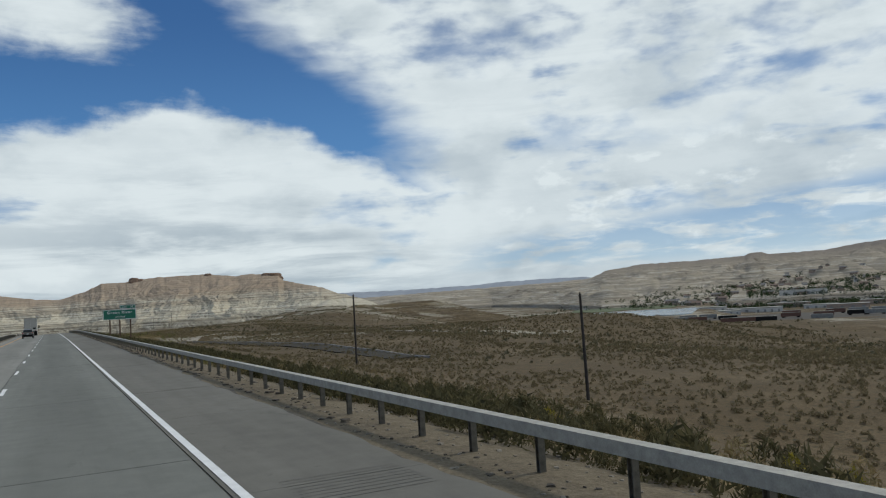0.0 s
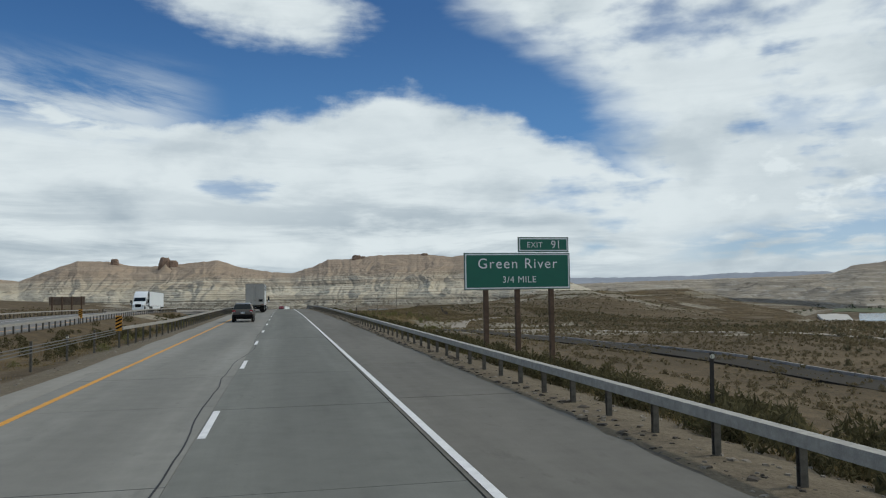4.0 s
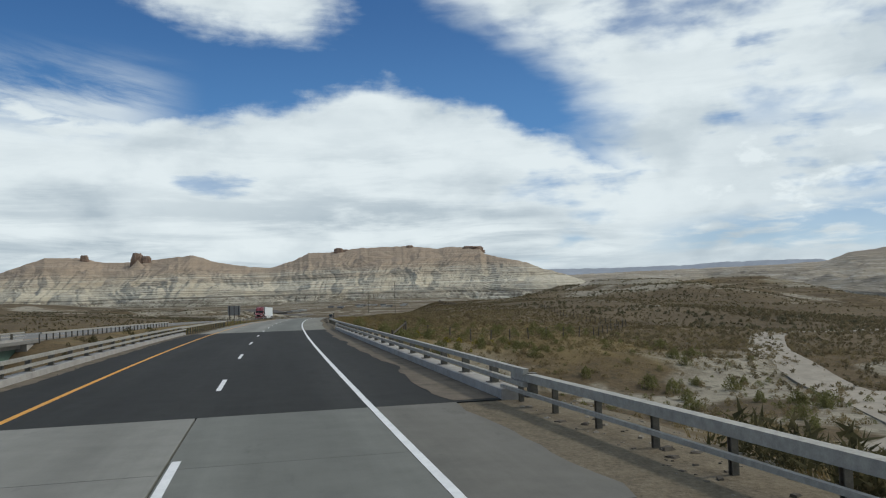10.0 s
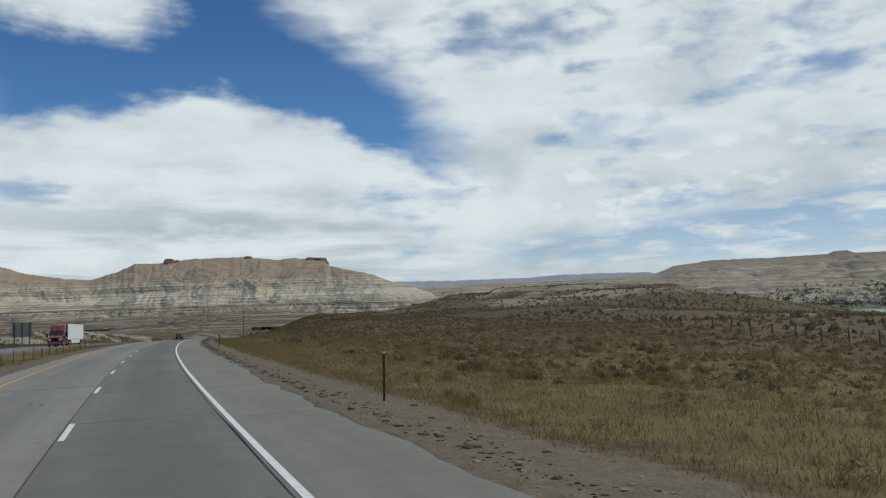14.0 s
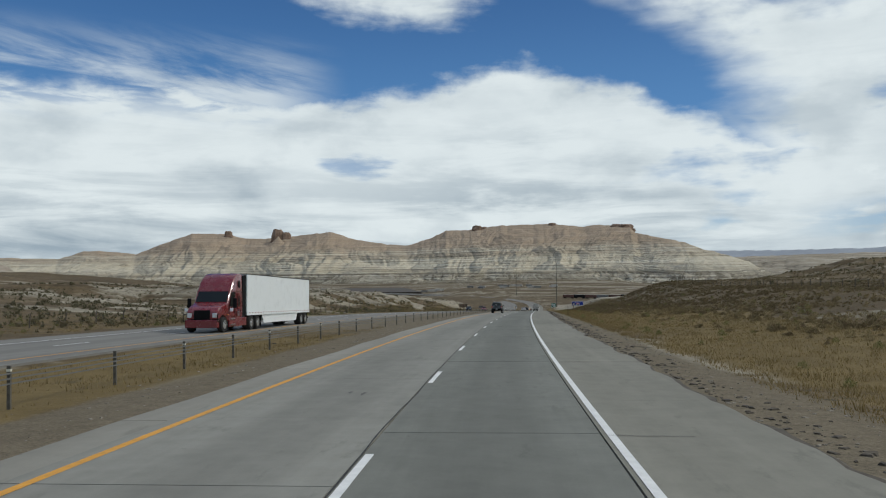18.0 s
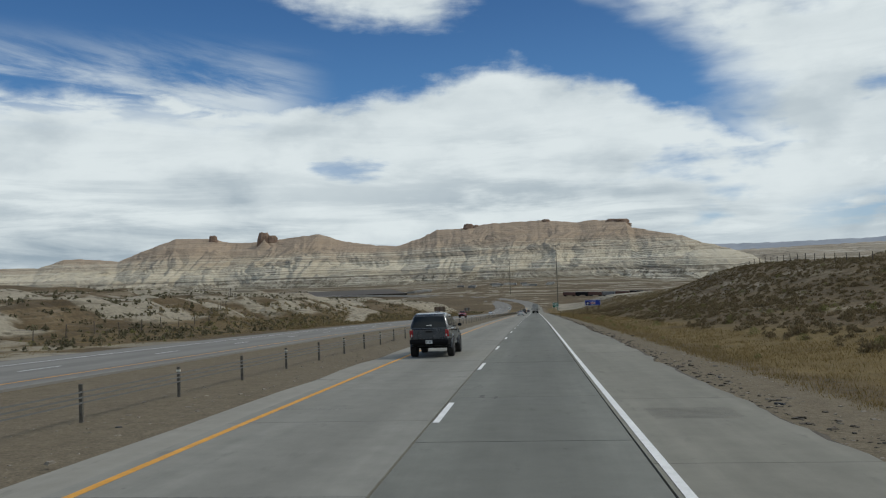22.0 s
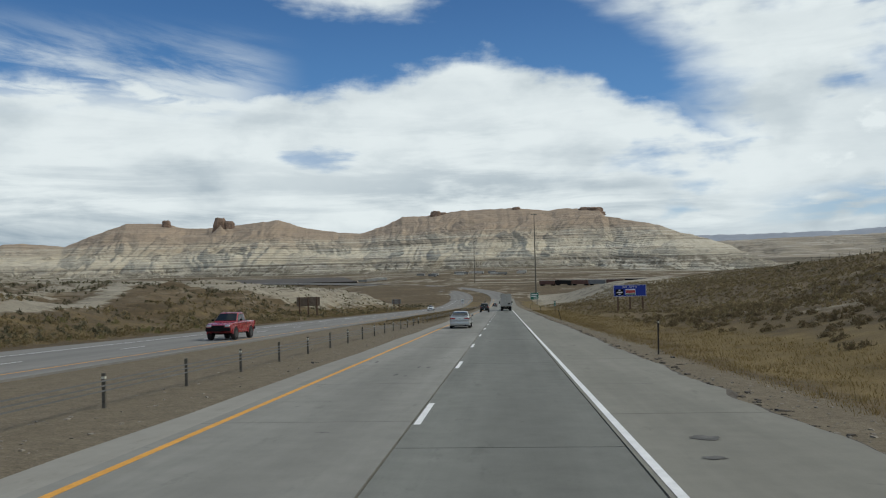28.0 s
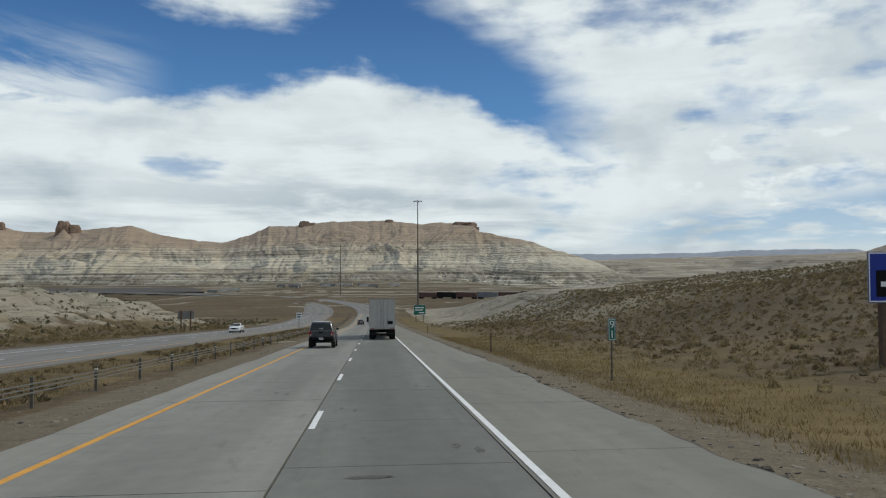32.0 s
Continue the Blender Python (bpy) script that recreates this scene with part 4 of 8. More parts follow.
# ---- mesas and far hills: skyline by bearing from the start, with distance ----
def ridge(name, label, line, depth, back, base, material, cells, seed, terr=0.35, gul=0.3, near=None):
    line = sorted(line)
    bs, hs, ds = (np.array(v, float) for v in zip(*line))
    b = np.linspace(bs[0], bs[-1], cells[0])
    H, D = np.interp(b, bs, hs), np.interp(b, bs, ds)
    H = H + (fbm2(b * 3.0, b * 0 + seed, 4, seed) - 0.5) * 7
    q = np.linspace(-1, back / depth, cells[1])  # -1 foot, 0 crest
    B, Q = np.meshgrid(b, q, indexing="ij")
    Hh, Dd = H[:, None] + Q * 0, D[:, None] + Q * 0
    R = Dd + Q * depth * (1 if near is None else np.interp(b, near[0], near[1])[:, None])
    x, y = -np.sin(np.radians(B)) * R, np.cos(np.radians(B)) * R
    t = np.clip(1 + Q, 0, 1)
    U = np.radians(B) * Dd  # metres along the front
    V = Q * depth
    wx, wy = fbm2(x / 300, y / 300, 3, seed + 3) - 0.5, fbm2(x / 300, y / 300, 3, seed + 4) - 0.5
    spur = fbm2(U / 520 + wx * 1.6, V / 1300 + wy + seed, 4, seed + 7, ridged=True, gain=0.48)
    gut = fbm2(U / 62 + wx * 4.0 + V / 500, V / 300 + wy * 1.5 + seed, 4, seed + 11, ridged=True, gain=0.5)
    env = smooth01(t, 0.0, 0.25) * (1 - smooth01(t, 0.9, 1.0))
    t2 = np.clip(t + (0.60 - spur) * gul * 3.2 * env * (1 - t * 0.75) - (gut - 0.55) * 0.085 * env * (1 - 0.6 * smooth01(t, 0.6, 0.9)), 0, 1)
    prof = 0.75 * t2 + 0.25 * t2 * t2
    steps = 24.0
    ph = prof * steps + (fbm2(x / 240, y / 240, 3, seed + 5) - 0.5) * 0.35
    st = (np.floor(ph) + smooth01(ph % 1.0, 0.55, 0.95)) / steps
    hard = terr * (1 - 0.65 * smooth01(prof, 0.55, 0.75))
    prof = prof * (1 - hard) + np.clip(st, 0, 1) * hard
    z = base + (Hh - base) * prof
    z = np.where(Q > 0, Hh - (Q * depth) * 0.25, z)
    z = np.where(Q < -0.985, base - 60, z)
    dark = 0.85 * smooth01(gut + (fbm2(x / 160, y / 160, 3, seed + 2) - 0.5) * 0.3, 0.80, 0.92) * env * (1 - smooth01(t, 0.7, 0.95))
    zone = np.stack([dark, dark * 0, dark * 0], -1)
    return tagged(grid_ob(name, x, y, z, material, zone), label, "hill", kind="structure")


mesa_line = [(56, 150, 4700), (52.1, 89, 4750), (46.7, 75, 4750), (45.4, 112, 4750), (44.4, 117, 4750), (42.3, 99, 4740), (40.6, 156, 4720), (38.9, 205, 4690), (37, 203, 4660), (35.7, 177, 4620), (34, 172, 4550), (32.1, 184, 4470), (30, 196, 4360), (28.4, 155, 4300), (26.5, 128, 4230), (25, 118, 4190), (23.5, 149, 4150), (22.4, 184, 4120), (20.8, 185, 4080), (18.8, 200, 4020), (15.4, 199, 3920), (13.5, 181, 3860), (12.5, 186, 3830), (10.55, 176, 3780), (10.15, 142, 3740), (8.4, 107, 3520), (7.5, 94, 3450), (6.3, 62, 3380), (5.2, 42, 3340), (3.7, 10, 3300), (2.5, -30, 3250)]
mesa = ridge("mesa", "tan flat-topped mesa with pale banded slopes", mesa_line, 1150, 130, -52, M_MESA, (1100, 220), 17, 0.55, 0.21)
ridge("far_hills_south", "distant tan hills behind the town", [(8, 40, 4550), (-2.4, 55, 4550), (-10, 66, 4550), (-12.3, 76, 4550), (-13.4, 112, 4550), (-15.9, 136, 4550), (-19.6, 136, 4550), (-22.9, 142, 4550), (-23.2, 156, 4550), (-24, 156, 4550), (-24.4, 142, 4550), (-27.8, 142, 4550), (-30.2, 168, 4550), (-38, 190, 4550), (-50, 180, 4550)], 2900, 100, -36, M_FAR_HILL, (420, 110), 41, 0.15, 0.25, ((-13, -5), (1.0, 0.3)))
ridge("blue_ridge", "hazy blue ridge on the horizon", [(9, 60, 4720), (6, 88, 4720), (2, 82, 4720), (-4, 84, 4720), (-5.3, 94, 4720), (-10.2, 97, 4720), (-12, 92, 4720), (-14, 60, 4720)], 500, 60, -30, M_HAZE_RIDGE, (160, 16), 71, 0.1, 0.1)

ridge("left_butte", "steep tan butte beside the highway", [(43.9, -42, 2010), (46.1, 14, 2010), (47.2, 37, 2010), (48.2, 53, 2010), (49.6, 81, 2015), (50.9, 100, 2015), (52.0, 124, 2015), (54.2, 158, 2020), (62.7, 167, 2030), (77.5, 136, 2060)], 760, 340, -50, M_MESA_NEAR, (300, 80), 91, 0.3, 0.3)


def rock(name, b, d, z0, z1, w, parent, seed):
    """A blocky caprock tower on the skyline."""
    r = random.Random(seed)
    bm = bmesh.new()
    n, rings = 14, []
    for k in range(7):
        t = k / 6
        rad = w * (0.62 - 0.16 * t) * (1 if t < 0.99 else 0.8)
        rings.append([bm.verts.new((rad * r.uniform(0.85, 1.12) * math.cos(2 * math.pi * j / n), rad * r.uniform(0.85, 1.12) * math.sin(2 * math.pi * j / n), z0 + (z1 - z0) * t + r.uniform(-0.04, 0.04) * (z1 - z0))) for j in range(n)])
    for p, q in zip(rings, rings[1:]):
        for j in range(n):
            bm.faces.new((p[j], p[(j + 1) % n], q[(j + 1) % n], q[j]))
    bm.faces.new(rings[-1])
    ob = part(name, bm, M_CAPROCK, parent)
    ob.location = (-math.sin(radians(b)) * d, math.cos(radians(b)) * d, 0)


def talus(b, d, z0, z1, w, seed):
    """A cone of debris round the foot of a rock tower."""
    bm = bmesh.new()
    n, rings = 40, []
    for k in range(12):
        u = k / 11
        ring = []
        for j in range(n):
            a = 2 * math.pi * j / n
            g = 1 + 0.22 * (float(fbm2(np.array([math.cos(a) * 2.4 + seed]), np.array([math.sin(a) * 2.4 + u * 0.8]), 4, seed, ridged=True)[0]) - 0.5) * (1.2 - u)
            ring.append(bm.verts.new((w * (1 - u) ** 1.25 * g * math.cos(a), w * (1 - u) ** 1.25 * g * math.sin(a), z0 + (z1 - z0) * u)))
        rings.append(ring)
    for p, q in zip(rings, rings[1:]):
        for j in range(n):
            bm.faces.new((p[j], p[(j + 1) % n], q[(j + 1) % n], q[j]))
    ob = part("talus", bm, M_MESA, mesa, smooth=True)
    ob.location = (-math.sin(radians(b)) * d, math.cos(radians(b)) * d, 0)


talus(33.45, 4380, 10, 178, 230, 5)
for b_, d_, za, zb, w_ in ((33.5, 4440, 120, 212, 56), (33.0, 4445, 130, 198, 60), (36.65, 4600, 180, 213, 38), (20.3, 4040, 165, 202, 46), (19.9, 4045, 160, 196, 40), (15.4, 3900, 180, 200, 34), (10.8, 3775, 150, 181, 70), (11.3, 3790, 150, 183, 60)):
    rock("caprock", b_, d_, za, zb, w_, mesa, int(b_ * 100))

# ---- carriageways ----
s_main = np.arange(-120, 1126, 2.0)
s_far = np.arange(1126, 2290, 4.0)
BR0, BR1 = 250.0, 303.0  # the bridge
road = tagged(new("road"), "two-lane concrete interstate carriageway with worn white and yellow lines", "road", kind="structure")
s_a, s_b, s_c = np.append(np.arange(-120, BR0, 2.0), BR0), np.append(np.arange(BR0, BR1, 2.0), BR1), np.append(np.arange(BR1, 1126, 2.0), 1126)


def ragged_edge(s):
    """Broken outer edge of the shoulder."""
    v = lambda k, sd: float(vnoise(np.array([s * k]), np.array([0.5]), sd)[0]) - 0.5
    return float(np.interp(s, [0, 100, 200, 236, 250, 303, 330, 395, 590, 710, 900], [6.3, 6.5, 6.2, 5.5, 5.4, 5.4, 6.1, 6.3, 6.6, 6.9, 7.0])) + 0.35 * v(0.11, 61) + 0.42 * v(0.55, 62) * (v(0.05, 64) + 0.7) + 0.22 * v(1.7, 63)


def slabs(name, s0, s1, pitch, l0, l1, dz, material, gap=0.02):
    """Cast panels, each with its own edges, a dark joint between them."""
    s = s0
    while s < s1 - 0.5:
        e = min(s + pitch * random.choice((0.85, 1.0, 1.15)), s1)
        if s1 - e < 1.0:
            e = s1
        ribbon(name, np.linspace(s + gap / 2, e - gap / 2, 14 if l1 is ragged_edge else 4), l0, l1, dz + random.uniform(-0.003, 0.003), material, road, 0.2)
        s = e


ribbon("road_base", s_main, -5.3, 5.2, -0.06, M_TAR, road, 0.2)
def lane_off(s):
    """How far the lane line strays to the right round the curve."""
    return float(np.interp(s, [160, 205, 330, 400, 445], [0, 0.17, 0.17, 0.11, 0]))


for sa, sb, mats in ((-120, BR0, (M_LANE, M_SHOULDER_DIRTY)), (BR1, 1126, (M_LANE, M_SHOULDER))):
    slabs("lane_slab", sa, sb, 6.1, -4.32, lambda s: lane_off(s) - (0.130 if s > 188 else 0.096), 0.0, M_LANE_LEFT)
    slabs("lane_slab", sa, sb, 6.1, lambda s: lane_off(s) - 0.09, lambda s: 3.495, 0.0, mats[0])
    slabs("shoulder_slab", sa, sb, 8.5, 3.53, ragged_edge, -0.004, mats[1])
    slabs("shoulder_slab", sa, sb, 12.0, lambda s: -5.2 + 0.10 * math.sin(s * 0.9) * math.sin(s * 0.31) + 0.05 * math.sin(s * 2.3), -4.335, -0.004, M_SHOULDER_LEFT)
ribbon("bridge_surface", s_b, -6.3, 6.42, 0.0, M_ASPHALT, road, 0.2)
line_l = lambda s: float(np.interp(s, [110, 150, 250, 300], [3.665, 3.57, 3.57, 3.67]))
ribbon("edge_line", s_main, lambda s: line_l(s) - 0.068, lambda s: line_l(s) + 0.068, 0.005, M_WHITE, road)
yel_l = lambda s: float(np.interp(s, [100, 180, 300, 400, 500, 580, 1000], [-3.78, -3.70, -3.85, -4.0, -3.93, -3.97, -3.92]))
ribbon("yellow_line", s_main, lambda s: yel_l(s) - 0.08, lambda s: yel_l(s) + 0.08, 0.005, M_YELLOW, road)
dash_at = [7.07 - 12.192 * k for k in range(10, 0, -1)] + [7.07 + 12.192 * k for k in range(19)] + [244.1 + 12.192 * k for k in range(7)]
dash_at += [329.4 + 12.192 * k for k in range(8)] + [433.9 - 0.2 * (k == 0) + 12.192 * k for k in range(57)]
for s_mid in dash_at:
    ribbon("lane_dash", np.linspace(s_mid - 1.52, s_mid + 1.53, 3), lambda s: lane_off(s) - 0.06, lambda s: lane_off(s) + 0.07, 0.006, M_WHITE, road)

far_road = tagged(new("far_road"), "opposite two-lane carriageway of grey concrete across the median", "road", kind="structure")
off_l = lambda l: (lambda s: l + float(far_off(s)))
ribbon("far_slab", s_main, off_l(-27.2), off_l(-15.2), 0.0, M_FAR_LANE, far_road, 0.25)
ribbon("yellow_line", s_main, off_l(-16.65), off_l(-16.5), 0.005, M_YELLOW, far_road)
ribbon("edge_line", s_main, off_l(-24.1), off_l(-23.95), 0.005, M_WHITE, far_road)
for k in range(100):
    a = -100 + 12.192 * k
    ribbon("lane_dash", np.linspace(a, a + 3.05, 2), off_l(-20.4), off_l(-20.26), 0.006, M_WHITE, far_road)
for nm, l0, l1 in (("road_ahead", -5.4, 6.3), ("far_road_ahead", -28.5, -15.5)):
    ribbon(nm, s_far, l0, l1, 0.0, M_FAR_LANE, road if nm == "road_ahead" else far_road, 0.3)

# ---- box-beam guard rails ----
def guard_rail(name, label, s0, s1, l, side, second=False, low=None, bend=None, drop=0.07):
    rail = tagged(new(name), label, "guard rail", kind="structure")
    ss = np.arange(s0, s1 + 0.01, 1.826)
    off = lambda s: l + (float(np.interp(s, bend[0], bend[1])) if bend else 0.0)

    def beam(nm, z0, z1, w0, w1, ss=ss):
        verts, faces = [], []
        for i, s in enumerate(ss):
            for ll, zz in ((w0, z0), (w1, z0), (w1, z1), (w0, z1)):
                verts.append(at(s, off(s) + ll, zz - drop))
        for i in range(len(ss) - 1):
            for j in range(4):
                faces.append((i * 4 + j, i * 4 + (j + 1) % 4, i * 4 + 4 + (j + 1) % 4, i * 4 + 4 + j))
        faces += [(3, 2, 1, 0), tuple(len(verts) - 4 + j for j in range(4))]
        return mesh_ob(nm, verts, faces, M_GALV, rail)
    beam("box_beam", 0.55, 0.71, -0.09, 0.09)
    if low:
        beam("lower_beam", 0.30, 0.37, -0.16, -0.09, np.linspace(low[0], low[1], 7))
    if second:
        beam("lower_beam", 0.26, 0.38, -0.07, 0.07)
    bm = bmesh.new()
    for x0, x1, y0, y1 in ((-0.05, 0.05, -0.04, -0.03), (-0.05, 0.05, 0.03, 0.04), (-0.008, 0.008, -0.03, 0.03)):
        add_box(bm, x0, x1, y0, y1, -0.9 if not second else -0.05, 0.55)
    first = part("post", bm, M_POST, rail)
    for i, s in enumerate(ss):
        p = first if i == 0 else new("post", first.data)
        p.parent = rail
        p.matrix_world = pose_at(s, off(s) + 0.13 * side, -drop, random.uniform(-3, 3))
    return rail


guard_rail("guard_rail_1", "weathered grey box-beam guard rail on steel posts", -40.67, 250.2, 7.1, 1, low=(238, 250.2), bend=((238, 250), (0, -0.5)))
guard_rail("guard_rail_2", "weathered grey box-beam guard rail ending in the grass", 303.88, 335, 7.2, 1, low=(303.9, 312), bend=((303, 315), (-0.55, 0)), drop=0.14)
guard_rail("guard_rail_3", "weathered grey box-beam guard rail along the median", 137, 249, -6.85, -1, bend=((137, 150), (-0.9, 0)))
guard_rail("guard_rail_4", "weathered grey box-beam guard rail past the bridge", 304.5, 345, -6.85, -1)


def rail_terminal(s, l, side):
    """Stub posts and a short block that end a rail."""
    t = thing("rail_terminal", "dark weathered end block of the guard rail", "guard rail", pose_at(s, l, -0.1), kind="structure")
    part("end_block", box_bm(-0.14, 0.14, -0.25, 0.35, 0.45, 0.82, 0.02), M_POST, t)
    part("end_post", box_bm(-0.1, 0.1, -0.1, 0.1, -0.5, 0.5, 0.01), M_POST, t)
    part("brace_post", box_bm(-0.1, 0.1, 1.0, 1.18, -0.5, 0.42, 0.01), M_POST, t)


rail_terminal(335.3, 7.2, 1)
# ---- scrub, bushes and dry grass ----
def leaf_mat(name, cols, rough=0.9):
    m, nt, b = base_mat(name)
    nd, mth, mixc, ramp, noise_tex, step, xyz = node_tools(nt)
    geo = nt.nodes.new("ShaderNodeNewGeometry")
    n = noise_tex(geo.outputs["Position"], 0.6, 3, 0.6)
    f = mth("ADD", mth("MULTIPLY", geo.outputs["Random Per Island"], 0.55), mth("MULTIPLY", n, 0.6))
    nt.links.new(ramp(f, [(0.15 + 0.7 * i / (len(cols) - 1), c) for i, c in enumerate(cols)]), b.inputs["Base Color"])
    b.inputs["Roughness"].default_value = rough
    b.inputs["Specular IOR Level"].default_value = 0.15
    tr = nt.nodes.new("ShaderNodeBsdfTranslucent")  # thin leaves let light through
    nt.links.new(b.inputs["Base Color"].links[0].from_socket, tr.inputs["Color"])
    mx = nt.nodes.new("ShaderNodeMixShader")
    mx.inputs[0].default_value = 0.45
    nt.links.new(b.outputs[0], mx.inputs[1])
    nt.links.new(tr.outputs[0], mx.inputs[2])
    nt.links.new(mx.outputs[0], nt.nodes["Material Output"].inputs["Surface"])
    return m


M_SAGE = leaf_mat("sagebrush", [(0.14, 0.102, 0.05), (0.23, 0.172, 0.088), (0.22, 0.19, 0.098), (0.36, 0.27, 0.155)])
M_SAGE_FAR = leaf_mat("dark_sagebrush", [(0.068, 0.060, 0.036), (0.118, 0.104, 0.062), (0.132, 0.124, 0.074), (0.20, 0.172, 0.11)])
M_HILL = leaf_mat("dark_hill_scrub", [(0.082, 0.060, 0.034), (0.155, 0.116, 0.066), (0.142, 0.120, 0.066), (0.27, 0.20, 0.118)])
M_SAGE_PALE = leaf_mat("pale_sagebrush", [(0.112, 0.087, 0.049), (0.178, 0.139, 0.080), (0.158, 0.138, 0.078), (0.265, 0.205, 0.122)])
M_GREEN = leaf_mat("green_brush", [(0.10, 0.10, 0.038), (0.17, 0.168, 0.066), (0.26, 0.24, 0.10)])
M_OLIVE = leaf_mat("dusty_olive_brush", [(0.045, 0.042, 0.021), (0.085, 0.078, 0.038), (0.15, 0.13, 0.066)])
M_BLOOM = leaf_mat("yellow_rabbitbrush", [(0.09, 0.085, 0.02), (0.22, 0.19, 0.03), (0.36, 0.30, 0.05)])
M_STRAW = leaf_mat("dry_grass", [(0.122, 0.087, 0.034), (0.21, 0.153, 0.066), (0.30, 0.228, 0.112)])
rng = np.random.default_rng(7)


def clumps(name, label, x, y, size, n_leaf, leaf, material, flat=0.75, sink=0.1, slim=0.5):
    """Ragged low bushes, each of many small leaf blades, joined as one."""
    z = ground_z(x, y)
    N = len(x)
    u = rng.random((N, n_leaf)) * 2 * np.pi
    r = np.sqrt(rng.random((N, n_leaf)))
    hgt = rng.random((N, n_leaf))
    lob = 0.7 + 0.3 * np.sin(u * 2 + rng.random((N, 1)) * 6) + 0.25 * rng.random((N, n_leaf))
    rad = size[:, None] * 0.55 * lob * r * np.sqrt(1 - 0.75 * hgt**2)
    c = np.stack([x[:, None] + rad * np.cos(u), y[:, None] + rad * np.sin(u), z[:, None] - sink * size[:, None] + size[:, None] * flat * hgt * (1 - 0.35 * r)], -1)
    d1 = rng.normal(size=(N, n_leaf, 3))
    d1[..., 2] = np.abs(d1[..., 2]) * 1.1 + 0.2
    d1 /= np.linalg.norm(d1, axis=-1, keepdims=True)
    d2 = rng.normal(size=(N, n_leaf, 3))
    d2 -= (d2 * d1).sum(-1, keepdims=True) * d1
    d2 /= np.linalg.norm(d2, axis=-1, keepdims=True)
    L = size[:, None, None] * leaf * (0.6 + 0.8 * rng.random((N, n_leaf, 1)))
    tri = np.stack([c - d2 * L * slim - d1 * L * 0.5, c + d2 * L * slim - d1 * L * 0.4, c + d1 * L], 2).reshape(-1, 3)
    me = bpy.data.meshes.new(name)
    nv = len(tri)
    me.vertices.add(nv)
    me.vertices.foreach_set("co", tri.astype(np.float32).ravel())
    me.loops.add(nv)
    me.loops.foreach_set("vertex_index", np.arange(nv, dtype=np.int32))
    me.polygons.add(nv // 3)
    me.polygons.foreach_set("loop_start", np.arange(0, nv, 3, dtype=np.int32))
    me.update(calc_edges=True)
    me.materials.append(material)
    return tagged(new(name, me), label, "vegetation", kind="stuff")


def scatter(n, s0, s1, l0, l1, bias=1.0, patch=None):
    """Places in a stretch of the roadside; bias above 1 draws them towards l0."""
    s = rng.uniform(s0, s1, n)
    l = l0 + (l1 - l0) * rng.random(n) ** bias
    h = np.interp(s, RS, RH)
    x, y = np.interp(s, RS, RX) + l * np.cos(h), np.interp(s, RS, RY) + l * np.sin(h)
    if patch is not None:
        keep = fbm2(x / patch[0], y / patch[0], 3, 77) + rng.normal(0, 0.06, n) > patch[1]
        x, y = x[keep], y[keep]
    return x, y


def bushes(name, label, spots, lo, hi, n_leaf, leaf, material, flat=0.75, slim=0.5):
    x, y = np.concatenate([p[0] for p in spots]), np.concatenate([p[1] for p in spots])
    s, l = sl_of(x, y)
    ok = ~((np.abs(l) < 8.2) | ((l < -5) & (l > -30.5) & ~((l < -7.5) & (l > -14.5))) | ((s > BR0 - 4) & (s < BR1 + 4) & (np.abs(l) < 12)) | ((s > 690) & (s < 862) & (np.abs(l - np.interp(s, TRACK_S, TRACK_L)) < 2.2)))
    x, y = x[ok], y[ok]
    return clumps(name, label, x, y, lo + (hi - lo) * rng.random(len(x)) ** 1.8, n_leaf, leaf, material, flat, 0.1, slim)


bushes("near_sagebrush", "low grey-brown sagebrush on dry soil", [scatter(2600, -20, 345, 10, 45, 1.2, (14, 0.38)), scatter(1300, 296, 420, 14, 60, 1.0, (10, 0.42)), scatter(1500, 240, 345, 13, 70, 1.0, (12, 0.40)), scatter(2600, 345, 570, 19, 48, 1.2, (14, 0.38))], 0.3, 0.95, 110, 0.14, M_SAGE, slim=0.2)
bushes("bank_brush", "dark rounded brush on the right-hand bank", [scatter(3600, 560, 780, 15, 50, 1.0, (12, 0.40)), scatter(500, 760, 1000, 16, 48, 1.0, (12, 0.44)), scatter(1200, 345, 570, 16, 40, 1.0, (10, 0.46))], 0.4, 1.3, 90, 0.15, M_HILL, 0.5, slim=0.3)
bushes("slope_sagebrush", "sagebrush dotted over the nearer slopes", [scatter(15000, -20, 345, 38, 95, 1.0, (16, 0.30)), scatter(10000, 340, 1000, 46, 100, 1.1, (14, 0.36))], 0.3, 0.85, 24, 0.26, M_SAGE_PALE, slim=0.36)
bushes("far_sagebrush", "scattered sagebrush over the farther slopes", [scatter(48000, -60, 420, 88, 260, 1.0, (26, 0.24)), scatter(20000, 380, 1100, 95, 330, 1.2, (24, 0.36)), scatter(5000, 120, 520, -31, -150, 1.3, (18, 0.40))], 0.35, 0.95, 9, 0.42, M_SAGE_PALE)
bushes("dark_far_scrub", "dark brush in the hollows of the farther slopes", [scatter(9000, 100, 900, 60, 300, 1.0, (40, 0.50))], 0.5, 1.5, 14, 0.36, M_SAGE_FAR)
bushes("bank_sagebrush", "dark tufts over the pale left bank", [scatter(13000, 480, 850, -33, -130, 1.3, (9, 0.42)), scatter(6500, 840, 1080, -32, -130, 1.3, (8, 0.42))], 0.25, 0.95, 16, 0.32, M_SAGE_FAR, slim=0.36)
